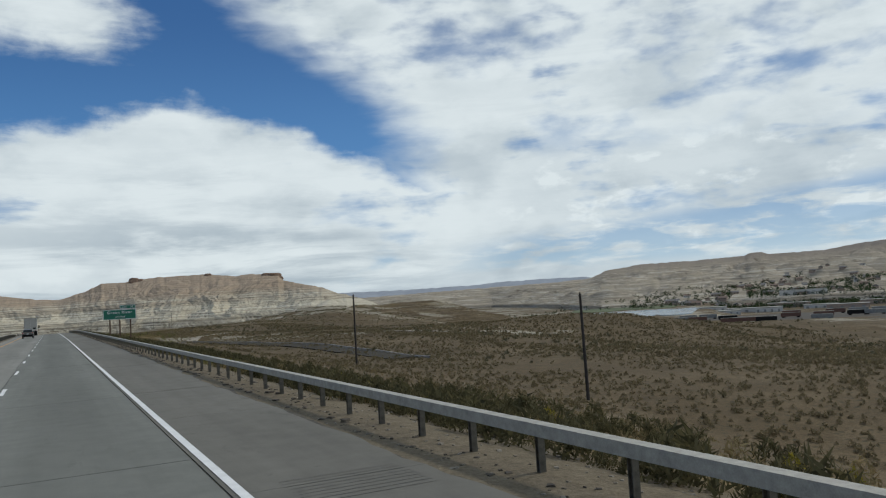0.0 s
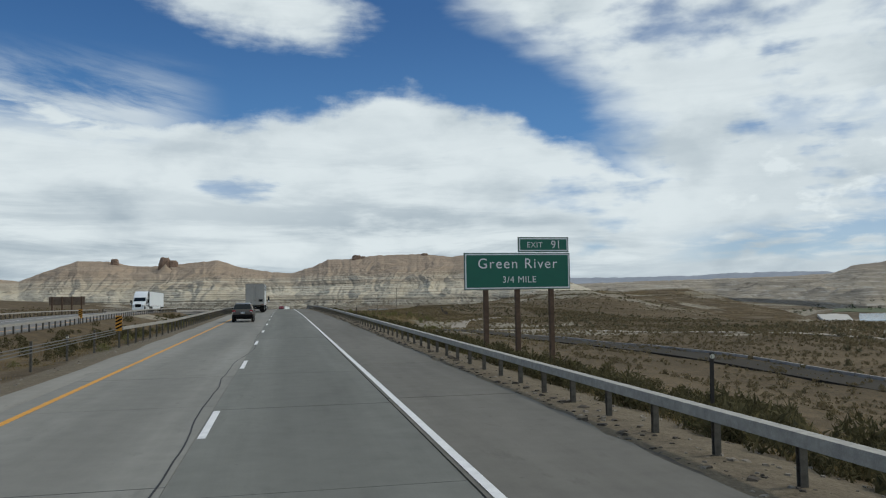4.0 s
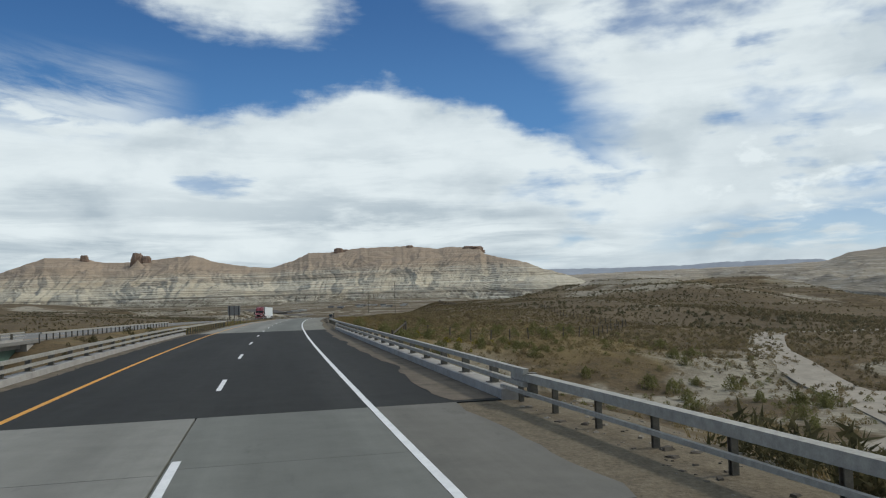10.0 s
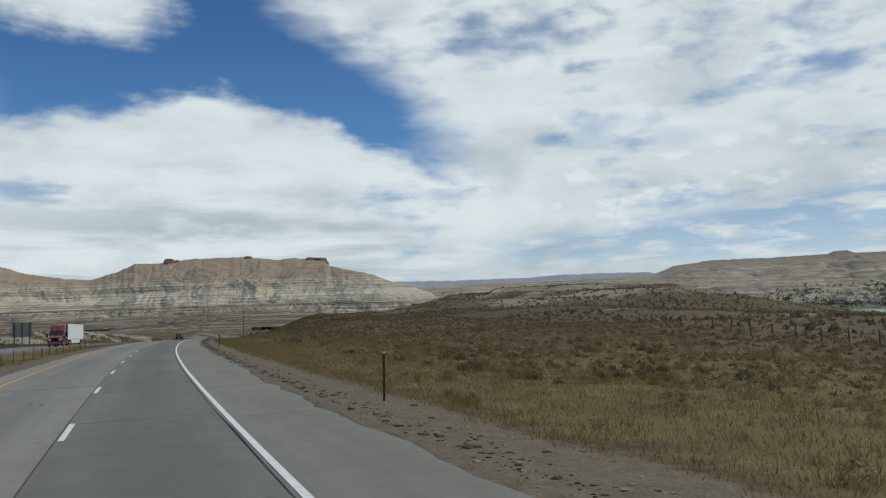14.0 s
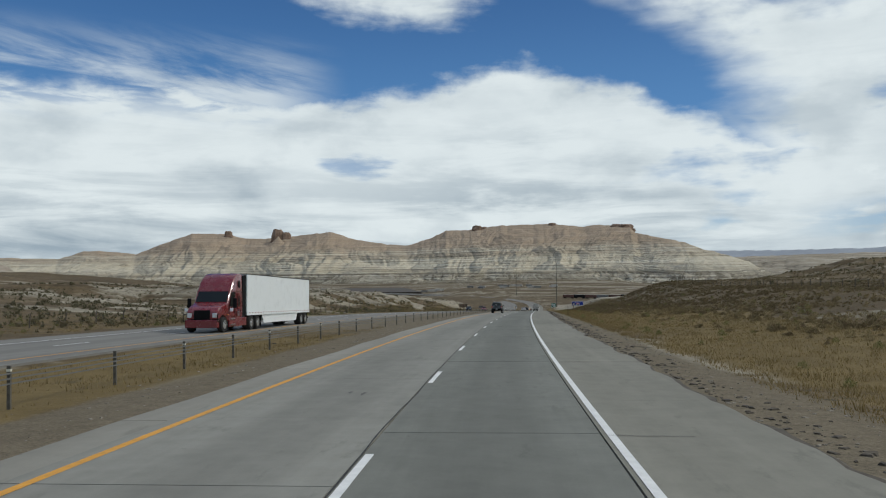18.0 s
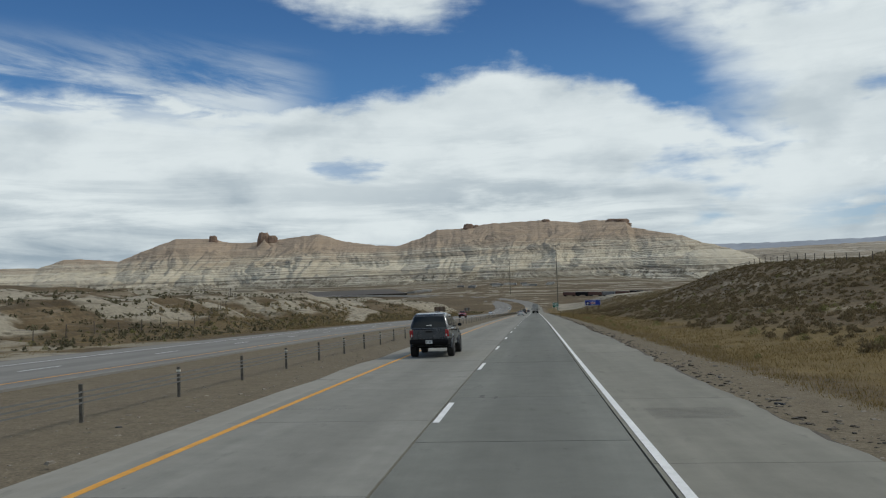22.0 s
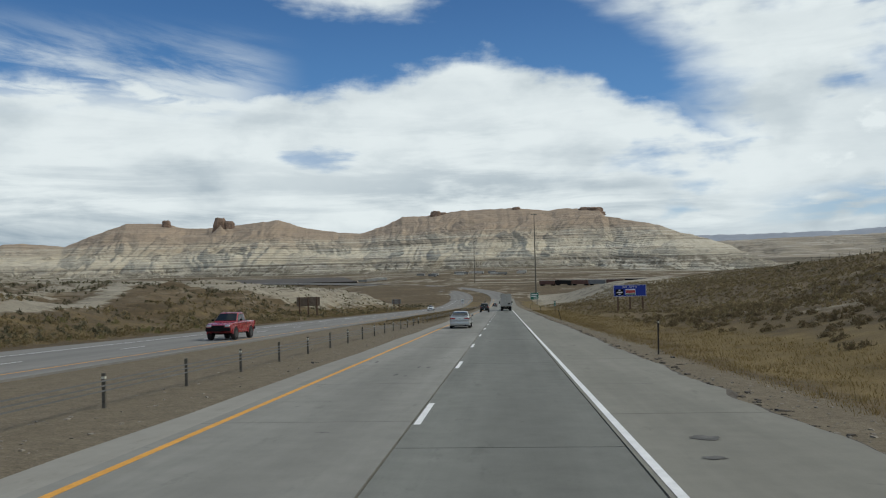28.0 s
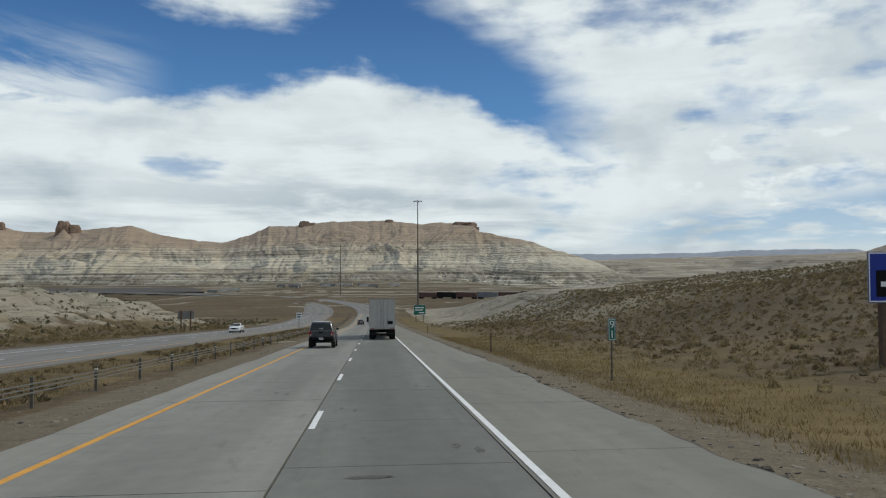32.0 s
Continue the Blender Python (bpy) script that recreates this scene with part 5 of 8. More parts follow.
bushes("hill_scrub", "dark brown scrub matted over the right-hand hill", [scatter(10000, 540, 780, 17, 75, 1.0, (18, 0.34)), scatter(9000, 760, 1000, 19, 80, 1.0, (18, 0.34)), scatter(1100, 788, 980, -7.8, -14.4, 1.0, (7, 0.40)), scatter(5000, 345, 560, 22, 60, 1.0, (16, 0.40))], 0.2, 0.7, 24, 0.26, M_HILL, 0.5, slim=0.36)
bushes("straw_scrub", "low straw-brown scrub on the gentler slope", [scatter(9000, 750, 1000, 15, 75, 1.0, (16, 0.32))], 0.2, 0.75, 26, 0.26, M_SAGE, slim=0.28)
bushes("left_brush", "golden-brown brush below the pale left bank", [scatter(2600, 640, 860, -30.8, -52, 1.3, (9, 0.38)), scatter(700, 860, 1000, -30.8, -40, 1.3, (9, 0.42))], 0.4, 1.2, 60, 0.18, M_SAGE, slim=0.24)
bushes("green_brush", "green rabbitbrush and weeds along the verge", [scatter(420, 30, 250, 8.8, 17, 1.3), scatter(420, 255, 345, 12, 45, 1.0), scatter(360, 345, 700, 10, 50, 1.4), scatter(160, 60, 420, -8, -14), scatter(260, 480, 900, -30.5, -42)], 0.35, 1.0, 200, 0.11, M_GREEN, 0.7, slim=0.2)
bushes("rail_brush", "dusty olive brush growing behind the guard rail", [scatter(1700, -10, 245, 8.5, 13, 1.5, (7, 0.42)), scatter(900, 40, 250, 12, 34, 1.0, (13, 0.46)), scatter(900, -20, 120, 8.6, 16, 1.2, (7, 0.46)), scatter(420, 120, 340, -9, -17, 1.0, (9, 0.44))], 0.5, 1.45, 190, 0.115, M_OLIVE, slim=0.22)
bushes("bridge_brush", "tall green brush growing beside the bridge end", [scatter(40, 276, 322, 9.5, 16, 1.0, (8, 0.42)), scatter(110, 262, 340, 14, 40, 1.0, (10, 0.42))], 0.8, 1.8, 420, 0.11, M_GREEN, 0.85, slim=0.18)
bushes("yellow_brush", "yellow flowering rabbitbrush by the rail", [scatter(26, 5, 60, 9.5, 16), scatter(22, 262, 320, 10, 24), scatter(10, 190, 250, -8, -12)], 0.5, 1.0, 180, 0.09, M_BLOOM)


def grass(name, label, spots, lo, hi, blades, material):
    """Fine upright blades in loose tufts."""
    x, y = np.concatenate([p[0] for p in spots]), np.concatenate([p[1] for p in spots])
    s, l = sl_of(x, y)
    ok = ~((np.abs(l) < 8.4) | ((l < -5) & (l > -30.2) & ~((l < -7.4) & (l > -14.6))) | ((s > BR0 - 4) & (s < BR1 + 2) & (np.abs(l) < 11)))
    x, y = x[ok], y[ok]
    N = len(x)
    z = ground_z(x, y)
    h = lo + (hi - lo) * rng.random((N, 1)) * (0.5 + rng.random((N, blades)))
    a = rng.random((N, blades)) * 6.283
    r = 0.42 * np.sqrt(rng.random((N, blades)))
    bx, by = x[:, None] + r * np.cos(a), y[:, None] + r * np.sin(a)
    b = rng.random((N, blades)) * 6.283
    w = 0.008 + 0.016 * rng.random((N, blades))
    base = np.stack([bx, by, z[:, None] + 0 * bx - 0.04], -1)
    side = np.stack([np.cos(b), np.sin(b), 0 * b], -1) * w[..., None]
    lean = np.stack([np.cos(a + 0.8) * h * 0.45, np.sin(a + 0.8) * h * 0.45, h], -1)
    tri = np.stack([base - side, base + side, base + lean], 2).reshape(-1, 3)
    nv = len(tri)
    me = bpy.data.meshes.new(name)
    me.vertices.add(nv)
    me.vertices.foreach_set("co", tri.astype(np.float32).ravel())
    me.loops.add(nv)
    me.loops.foreach_set("vertex_index", np.arange(nv, dtype=np.int32))
    me.polygons.add(nv // 3)
    me.polygons.foreach_set("loop_start", np.arange(0, nv, 3, dtype=np.int32))
    me.update(calc_edges=True)
    me.materials.append(material)
    return tagged(new(name, me), label, "vegetation", kind="stuff")


grass("dry_grass", "straw-coloured dead grass on the verge", [scatter(15000, 318, 580, 8.9, 24, 1.4), scatter(11000, 570, 900, 8.8, 15.5, 1.3), scatter(18000, 296, 440, 9.5, 60, 1.1), scatter(9000, 30, 500, -7.2, -14.5, 1.0, (9, 0.40)), scatter(4500, 785, 960, -7.4, -14.5, 1.0, (7, 0.36)), scatter(5000, 300, 900, -30.3, -40), scatter(6000, 20, 300, 8.6, 18, 1.4)], 0.06, 0.20, 12, M_STRAW)
# ---- wear and litter on the carriageway ----
M_STAIN = plain("dark_rubber_stain", (0.108, 0.104, 0.094), 0.9, vary=0.4, scale=5)
M_GROOVE_SHADE = plain("groove_shade_strip", (0.132, 0.125, 0.108), 0.95, vary=0.3, scale=3)
M_CHUNK = plain("broken_asphalt", (0.082, 0.068, 0.050), 0.95, vary=0.45, scale=3, bump=0.4)
M_SCRAP = plain("black_tyre_scrap", (0.02, 0.02, 0.02), 0.7, vary=0.3)
M_PEBBLE = plain("roadside_pebbles", (0.24, 0.21, 0.165), 0.95, vary=0.4, scale=2)


def stain(s, l, length, width, seed):
    """A thin worn patch with a ragged outline on the slab."""
    r = random.Random(seed)
    n = 18
    verts = [at(s, l, 0.007)]
    for k in range(n):
        a = 2 * math.pi * k / n
        q = r.uniform(0.55, 1.1)
        verts.append(at(s + 0.5 * length * q * math.sin(a), l + 0.5 * width * q * math.cos(a), 0.006))
    mesh_ob("worn_patch", verts, [(0, 1 + k, 1 + (k + 1) % n) for k in range(n)], M_STAIN, road)


for i, (s_, l_, a_, b_) in enumerate(((576.9, 2.6, 0.35, 0.7), (817.6, 1.2, 0.3, 0.8), (711.2, 4.85, 0.5, 0.5), (709.6, 4.6, 0.3, 0.4), (612.7, 5.7, 0.2, 1.2), (738.6, 2.5, 0.2, 0.5), (219.9, 5.0, 0.4, 0.5), (401.7, 1.4, 0.8, 0.25), (505.3, 5.0, 0.3, 1.0), (707.0, -1.5, 0.12, 0.3), (707.2, -1.9, 0.12, 0.3), (712.0, -1.6, 0.1, 0.3), (716.5, -1.2, 0.12, 0.25), (56.0, 1.2, 0.2, 0.9), (98.0, 2.4, 0.3, 0.4), (330.0, 2.1, 0.3, 0.5), (436.0, -2.6, 0.3, 0.3), (520.0, 1.8, 0.2, 0.9), (655.0, 5.1, 0.15, 1.3), (780.0, 2.2, 0.12, 0.5))):
    stain(s_, l_, a_, b_, i)


def lane_crack(s0, s1, l, amp, seed):
    """A wandering crack filled with tar."""
    ss = np.arange(s0, s1, 0.6)
    wob = (fbm2(ss / 9.0, ss * 0, 4, seed) - 0.5) * 2 * amp * np.sin(np.pi * (ss - s0) / (s1 - s0))
    wob = wob + np.array([lane_off(s) for s in ss]) * (abs(l) < 1)
    verts = [p for s, w in zip(ss, wob) for p in (at(s, l + w - 0.014, 0.005), at(s, l + w + 0.014, 0.005))]
    mesh_ob("tar_crack", verts, [(2 * i, 2 * i + 1, 2 * i + 3, 2 * i + 2) for i in range(len(ss) - 1)], M_TAR, road)


for s0_, s1_, l_, a_, sd_ in ((84, 150, -0.11, 0.45, 3), (150, 190, -0.11, 0.03, 4), (30, 84, -0.11, 0.15, 5), (306, 360, 3.51, 0.1, 6), (420, 470, -0.11, 0.12, 8)):
    lane_crack(s0_, s1_, l_, a_, sd_)
r_ = random.Random(5)
for k in range(46):  # short cross cracks
    s_ = r_.uniform(20, 830)
    if BR0 - 3 < s_ < BR1 + 3:
        continue
    l0_ = r_.choice((-3.9, -0.05, 0.3, 3.6, 4.0))
    w_ = r_.uniform(0.8, 2.4)
    vv, d_ = [], 0.0
    for j in range(9):
        d_ += r_.uniform(-0.05, 0.05)
        vv += [at(s_ + d_ - 0.012, l0_ + w_ * j / 8, 0.005), at(s_ + d_ + 0.014, l0_ + w_ * j / 8, 0.005)]
    mesh_ob("tar_crack", vv, [(2 * i, 2 * i + 1, 2 * i + 3, 2 * i + 2) for i in range(8)], M_TAR, road)


def crumbs(name, label, s, l, size, material, dz=0.0):
    """Small angular lumps lying on the ground, joined as one."""
    h = np.interp(s, RS, RH)
    x, y = np.interp(s, RS, RX) + l * np.cos(h), np.interp(s, RS, RY) + l * np.sin(h)
    z = np.maximum(ground_z(x, y), np.where((np.abs(l) < 6.0), road_z(s), -999)) + dz
    g = np.random.default_rng(len(s))
    corners = np.array([(-1, -1, -0.4), (1, -1, -0.4), (1, 1, -0.4), (-1, 1, -0.4), (-0.7, -0.7, 0.5), (0.8, -0.6, 0.5), (0.6, 0.7, 0.5), (-0.7, 0.6, 0.5)])
    N = len(s)
    v = corners[None] * size[:, None, None] * (0.6 + 0.8 * g.random((N, 8, 3))) * (0.6 + 0.8 * g.random((N, 1, 3))) * np.array([0.5, 0.5, 0.35])
    a = g.random(N) * 6.283
    v = np.stack([v[..., 0] * np.cos(a)[:, None] - v[..., 1] * np.sin(a)[:, None], v[..., 0] * np.sin(a)[:, None] + v[..., 1] * np.cos(a)[:, None], v[..., 2]], -1) + np.stack([x, y, z], -1)[:, None]
    f = np.array([(4, 5, 6, 7), (0, 1, 5, 4), (1, 2, 6, 5), (2, 3, 7, 6), (3, 0, 4, 7)])
    faces = (f[None] + 8 * np.arange(N)[:, None, None]).reshape(-1, 4)
    return tagged(mesh_ob(name, v.reshape(-1, 3), faces, material), label, "debris", kind="stuff")


gen = np.random.default_rng(12)
crumbs("edge_rubble", "broken asphalt and clods along the shoulder edge", np.concatenate([gen.uniform(338, 900, 5200), gen.uniform(0, 248, 1500)]), np.concatenate([6.75 + np.abs(gen.normal(0, 0.45, 5200)), 6.5 + np.abs(gen.normal(0, 0.5, 1500))]), 0.04 + 0.16 * gen.random(6700) ** 3, M_CHUNK)
crumbs("roadside_gravel", "loose pebbles beside the pavement", np.concatenate([gen.uniform(0, 900, 9000), gen.uniform(0, 900, 7000)]), np.concatenate([6.4 + 2.4 * gen.random(9000), -5.6 - 3.5 * gen.random(7000)]), 0.03 + 0.09 * gen.random(16000) ** 2, M_PEBBLE)
crumbs("tyre_scraps", "black tyre scraps lying beside the lanes", gen.uniform(300, 900, 90), np.where(gen.random(90) < 0.6, -5.8 - 6 * gen.random(90), 6.9 + 2 * gen.random(90)), 0.06 + 0.14 * gen.random(90), M_SCRAP)


def drift(name, label, s0, s1, inner, outer, dz, seed):
    """Sand blown against the kerb, with a ragged inner edge."""
    def edge(s):
        return inner + 0.5 * (float(vnoise(np.array([s * 0.35]), np.array([1.5]), seed)[0]) - 0.5) + 0.3 * (float(vnoise(np.array([s * 1.6]), np.array([1.5]), seed + 1)[0]) - 0.5)
    tagged(ribbon(name, np.arange(s0, s1, 0.7), edge, outer, dz, M_SAND, None), label, "dirt", kind="structure")


M_SAND = plain("grey_brown_road_sand", (0.155, 0.13, 0.10), 0.95, vary=0.3, scale=1.4, bump=0.4, spec=0.1)
drift("sand_drift_1", "grey-brown sand drifted along the bridge kerb", BR0 + 0.2, BR1 - 0.2, 5.4, 6.39, 0.008, 5)
drift("sand_drift_2", "grey-brown sand drifted along the bridge kerb", BR0 + 0.2, BR1 - 0.2, -5.7, -6.24, 0.008, 9)

r_ = random.Random(31)
for k in range(44):  # scuffs left by braking tyres, in pairs
    s_, l_ = r_.uniform(330, 835), r_.choice((-3.2, -1.3, 0.9, 2.8)) + r_.uniform(-0.3, 0.3)
    stain(s_, l_, r_.uniform(0.3, 0.9), r_.uniform(0.10, 0.2), 100 + k)
    stain(s_ + r_.uniform(0.2, 0.5), l_ - 0.35, r_.uniform(0.3, 0.9), r_.uniform(0.10, 0.2), 200 + k)


def rumble(s):
    """A set of grooves across the shoulder, drawn flat: their shade is the strips' darker colour."""
    for k in range(9):
        mesh_ob("rumble_groove", [at(s + 0.17 * k + e, l, 0.004) for l, e in ((4.2, 0), (5.9, 0), (5.9, 0.022), (4.2, 0.022))], [(0, 1, 2, 3)], M_GROOVE_SHADE, road)


for s_ in (9.0, 76.4, 143.6, 420.0, 487.4, 554.5, 621.8, 689.0, 756.2):
    rumble(s_)


def broken_edge(name, s0, s1, side):
    """Dark crumbling joint where the shoulder slab meets the dirt."""
    ss = np.arange(s0, s1, 0.5)
    n1, n2 = fbm2(ss / 2.0, ss * 0, 4, 71), fbm2(ss / 3.1, ss * 0, 4, 73)
    edge = np.array([ragged_edge(s) for s in ss])
    verts = [p for s, e, a, b in zip(ss, edge, n1, n2) for p in (at(s, e - 0.10, -0.012), at(s, e + 0.02 + 0.42 * max(0.0, a - 0.42), -0.02), at(s, e + 0.10 + 0.85 * max(0.0, b - 0.40), -0.16))]
    faces = [(3 * i + j, 3 * i + j + 1, 3 * i + j + 4, 3 * i + j + 3) for i in range(len(ss) - 1) for j in (0, 1)]
    mesh_ob(name, verts, faces, M_CHUNK, road)


broken_edge("crumbled_edge", 338, 1100, 1)
broken_edge("crumbled_edge", -60, 236, 1)
# ---- vehicles: y forward from the tail, x to the right, z up from the road ----
def paint_mat(name, col, rough=0.25, metal=0.0, coat=0.6, dirt=0.25):
    m, nt, b = base_mat(name)
    nd, mth, mixc, ramp, noise_tex, step, xyz = node_tools(nt)
    tc = nt.nodes.new("ShaderNodeTexCoord").outputs["Object"]
    n = noise_tex(tc, 1.3, 6, 0.65)
    n2 = noise_tex(tc, 14, 4, 0.65)
    f = step(mth("ADD", mth("MULTIPLY", n, 0.7), mth("MULTIPLY", n2, 0.3)), 0.45, 0.75)
    nt.links.new(mixc(mth("MULTIPLY", f, dirt), col, tuple(0.5 * c + 0.06 for c in col)), b.inputs["Base Color"])
    nt.links.new(mth("ADD", rough, mth("MULTIPLY", f, 0.25)), b.inputs["Roughness"])
    b.inputs["Metallic"].default_value, b.inputs["Coat Weight"].default_value, b.inputs["Coat Roughness"].default_value = metal, coat, 0.06
    return m


M_TRUCK_WHITE = paint_mat("white_truck_paint", (0.80, 0.83, 0.84))
M_TRAILER = paint_mat("white_trailer_panel", (0.80, 0.84, 0.84), 0.4, 0.0, 0.15, 0.3)
M_TRUCK_RED = paint_mat("maroon_truck_paint", (0.17, 0.018, 0.022))
M_CHARCOAL = paint_mat("charcoal_paint", (0.045, 0.05, 0.055), 0.25, 0.3)
M_SILVER = paint_mat("silver_paint", (0.47, 0.485, 0.485), 0.28, 0.55)
M_RED_CAR = paint_mat("red_paint", (0.28, 0.02, 0.025))
M_BLACK_CAR = paint_mat("black_paint", (0.02, 0.022, 0.025))
M_BROWN_CAR = paint_mat("bronze_paint", (0.075, 0.062, 0.05), 0.3, 0.4)
M_WHITE_CAR = paint_mat("white_car_paint", (0.70, 0.71, 0.71))
# the doors' grey holds the shade of the tail, besides mottled dirt
M_DOOR_GREY = paint_mat("shaded_dirty_trailer_door", (0.40, 0.385, 0.35), 0.5, 0.1, 0.0, 0.6)
M_STRIPE = plain("dark_blue_grey_stripe", (0.075, 0.085, 0.11), 0.45, vary=0.1)
M_EMBLEM = plain("grey_emblem", (0.26, 0.26, 0.27), 0.45)
M_NAVY = plain("navy_decal", (0.03, 0.05, 0.17), 0.45)
M_BLACK = plain("black_plastic", (0.011, 0.011, 0.012), 0.7, spec=0.08)
M_RUBBER = plain("tyre_rubber", (0.016, 0.015, 0.014), 0.85, vary=0.3, scale=12)
M_ALU = plain("polished_aluminium", (0.62, 0.62, 0.62), 0.28, 0.9, 0.08)
M_STEELWHEEL = plain("dark_alloy", (0.10, 0.10, 0.105), 0.4, 0.7)
M_CHASSIS = plain("chassis_black", (0.016, 0.015, 0.014), 0.85, vary=0.3, spec=0.2)
M_TAIL = plain("red_lamp_lens", (0.30, 0.008, 0.012), 0.15, coat=0.5)
M_AMBER = plain("amber_lens", (0.62, 0.20, 0.02), 0.2, coat=0.5)
M_CLEAR = plain("clear_lamp_lens", (0.70, 0.72, 0.74), 0.12, 0.3, coat=0.5)
M_PLATE = plain("plate_white", (0.58, 0.60, 0.60), 0.5)
M_PRINT = plain("grey_print", (0.10, 0.105, 0.115), 0.5)
M_TAPE = plain("red_reflective_tape", (0.36, 0.02, 0.03), 0.4)
M_PALE_TAPE = plain("grey_reflective_tape", (0.45, 0.45, 0.45), 0.4)
mg, ntg, bg_ = base_mat("tinted_glass")
bg_.inputs["Base Color"].default_value = (0.012, 0.016, 0.018, 1)
bg_.inputs["Roughness"].default_value, bg_.inputs["Specular IOR Level"].default_value = 0.05, 0.28
M_GLASS = mg


def drive_at(s, l, turn=0.0):
    """Pose of a vehicle on the sloping lane."""
    g = float(np.interp(s, RS, RG))
    return Matrix.Translation(at(s, l)) @ Matrix.Rotation(heading(s), 4, "Z") @ Matrix.Rotation(g, 4, "X") @ Matrix.Rotation(radians(turn), 4, "Z")


def profile_bm(pts, wfun, bevel=0.0, seg=2):
    """A body drawn from its side outline (y, z), with half-widths by place."""
    bm = bmesh.new()
    left = [bm.verts.new((-wfun(y, z), y, z)) for y, z in pts]
    right = [bm.verts.new((wfun(y, z), y, z)) for y, z in pts]
    fl, fr = bm.faces.new(left), bm.faces.new(right[::-1])
    n = len(pts)
    for i in range(n):
        bm.faces.new((left[(i + 1) % n], left[i], right[i], right[(i + 1) % n]))
    bmesh.ops.recalc_face_normals(bm, faces=bm.faces[:])
    if bevel:
        rim = list(set(fl.edges[:] + fr.edges[:]))
        bmesh.ops.bevel(bm, geom=rim, offset=bevel, segments=seg, affect="EDGES", profile=0.55)
    return bm


def lathe_bm(prof, n=28):
    """Turned about the x axis; prof: (x, radius)."""
    bm = bmesh.new()
    rings = [[bm.verts.new((x, r * math.cos(2 * math.pi * k / n), r * math.sin(2 * math.pi * k / n))) for k in range(n)] for x, r in prof]
    for a, b in zip(rings, rings[1:]):
        for k in range(n):
            bm.faces.new((a[k], a[(k + 1) % n], b[(k + 1) % n], b[k]))
    bm.faces.new(rings[0][::-1])
    bm.faces.new(rings[-1])
    bmesh.ops.recalc_face_normals(bm, faces=bm.faces[:])
    return bm


def add_wheel(parent, x, y, r, w, rim_mat, rim_r=0.6, spokes=0, n=28):
    """A wheel whose outer face looks away from the middle."""
    sgn = 1 if x > 0 else -1
    m = pose(x, y, r)
    t = part("tyre", lathe_bm([(-w / 2, r * rim_r), (-w / 2, r * 0.93), (-w * 0.36, r), (w * 0.36, r), (w / 2, r * 0.93), (w / 2, r * rim_r)], n), M_RUBBER, parent, smooth=True)
    t.name = "wheel"
    t.matrix_local = m
    o = sgn * w / 2
    bm = lathe_bm([(o * 1.02, r * rim_r), (o * 0.95, r * rim_r * 0.9), (o * 0.55, r * rim_r * 0.75), (o * 0.45, r * 0.28), (o * 1.08, r * 0.22), (o * 1.12, r * 0.12), (o * 1.12, 0.01)], n)
    rim = part("rim", bm, rim_mat, t)
    if spokes:
        bm = bmesh.new()
        for k in range(spokes):
            q = Matrix.Rotation(2 * math.pi * k / spokes, 4, "X")
            add_box(bm, min(o * 0.7, o), max(o * 0.7, o), -r * 0.07, r * 0.07, r * 0.12, r * rim_r * 0.95, q)
        part("spokes", bm, rim_mat, t)
    else:
        bm = bmesh.new()
        for k in range(10):
            a = 2 * math.pi * k / 10
            tube(bm, (o * 0.5, r * 0.36 * math.cos(a), r * 0.36 * math.sin(a)), (o * 0.75, r * 0.36 * math.cos(a), r * 0.36 * math.sin(a)), 0.018, n=6)
        tagged(part("lug_nuts", bm, rim_mat, t), kind="stuff")
    return t


def quad_panel(pts, thick, axis, sgn):
    """A plate with the outline pts, grown by thick along an axis (0 x, 1 y)."""
    bm = bmesh.new()
    d = Vector((0, 0, 0))
    d[axis] = sgn * thick
    a = [bm.verts.new(p) for p in pts]
    b = [bm.verts.new(Vector(p) + d) for p in pts]
    bm.faces.new(a)
    bm.faces.new(b[::-1])
    for i in range(len(pts)):
        bm.faces.new((a[i], b[i], b[(i + 1) % len(pts)], a[(i + 1) % len(pts)]))
    bmesh.ops.recalc_face_normals(bm, faces=bm.faces[:])
    return bm


def words(name, text, size, material, parent, m, depth=0.003):
    cu = bpy.data.curves.new(name, "FONT")
    cu.body, cu.size, cu.align_x, cu.align_y, cu.extrude = text, size, "CENTER", "CENTER", depth
    cu.materials.append(material)
    ob = new(name, cu)
    ob.parent = parent
    ob.matrix_local = m
    return ob


SIDE_R = Matrix(((0, 0, 1, 0), (1, 0, 0, 0), (0, 1, 0, 0), (0, 0, 0, 1)))  # writing on a right-hand flank, read from the right


def bars(name, rows, material, parent, m):
    """Writing that is not spelled out: plain strokes (x0, x1, y0, y1)."""
    bm = bmesh.new()
    for x0, x1, y0, y1 in rows:
        add_box(bm, x0, x1, y0, y1, 0, 0.004)
    ob = part(name, bm, material, parent)
    ob.matrix_local = m
    return ob


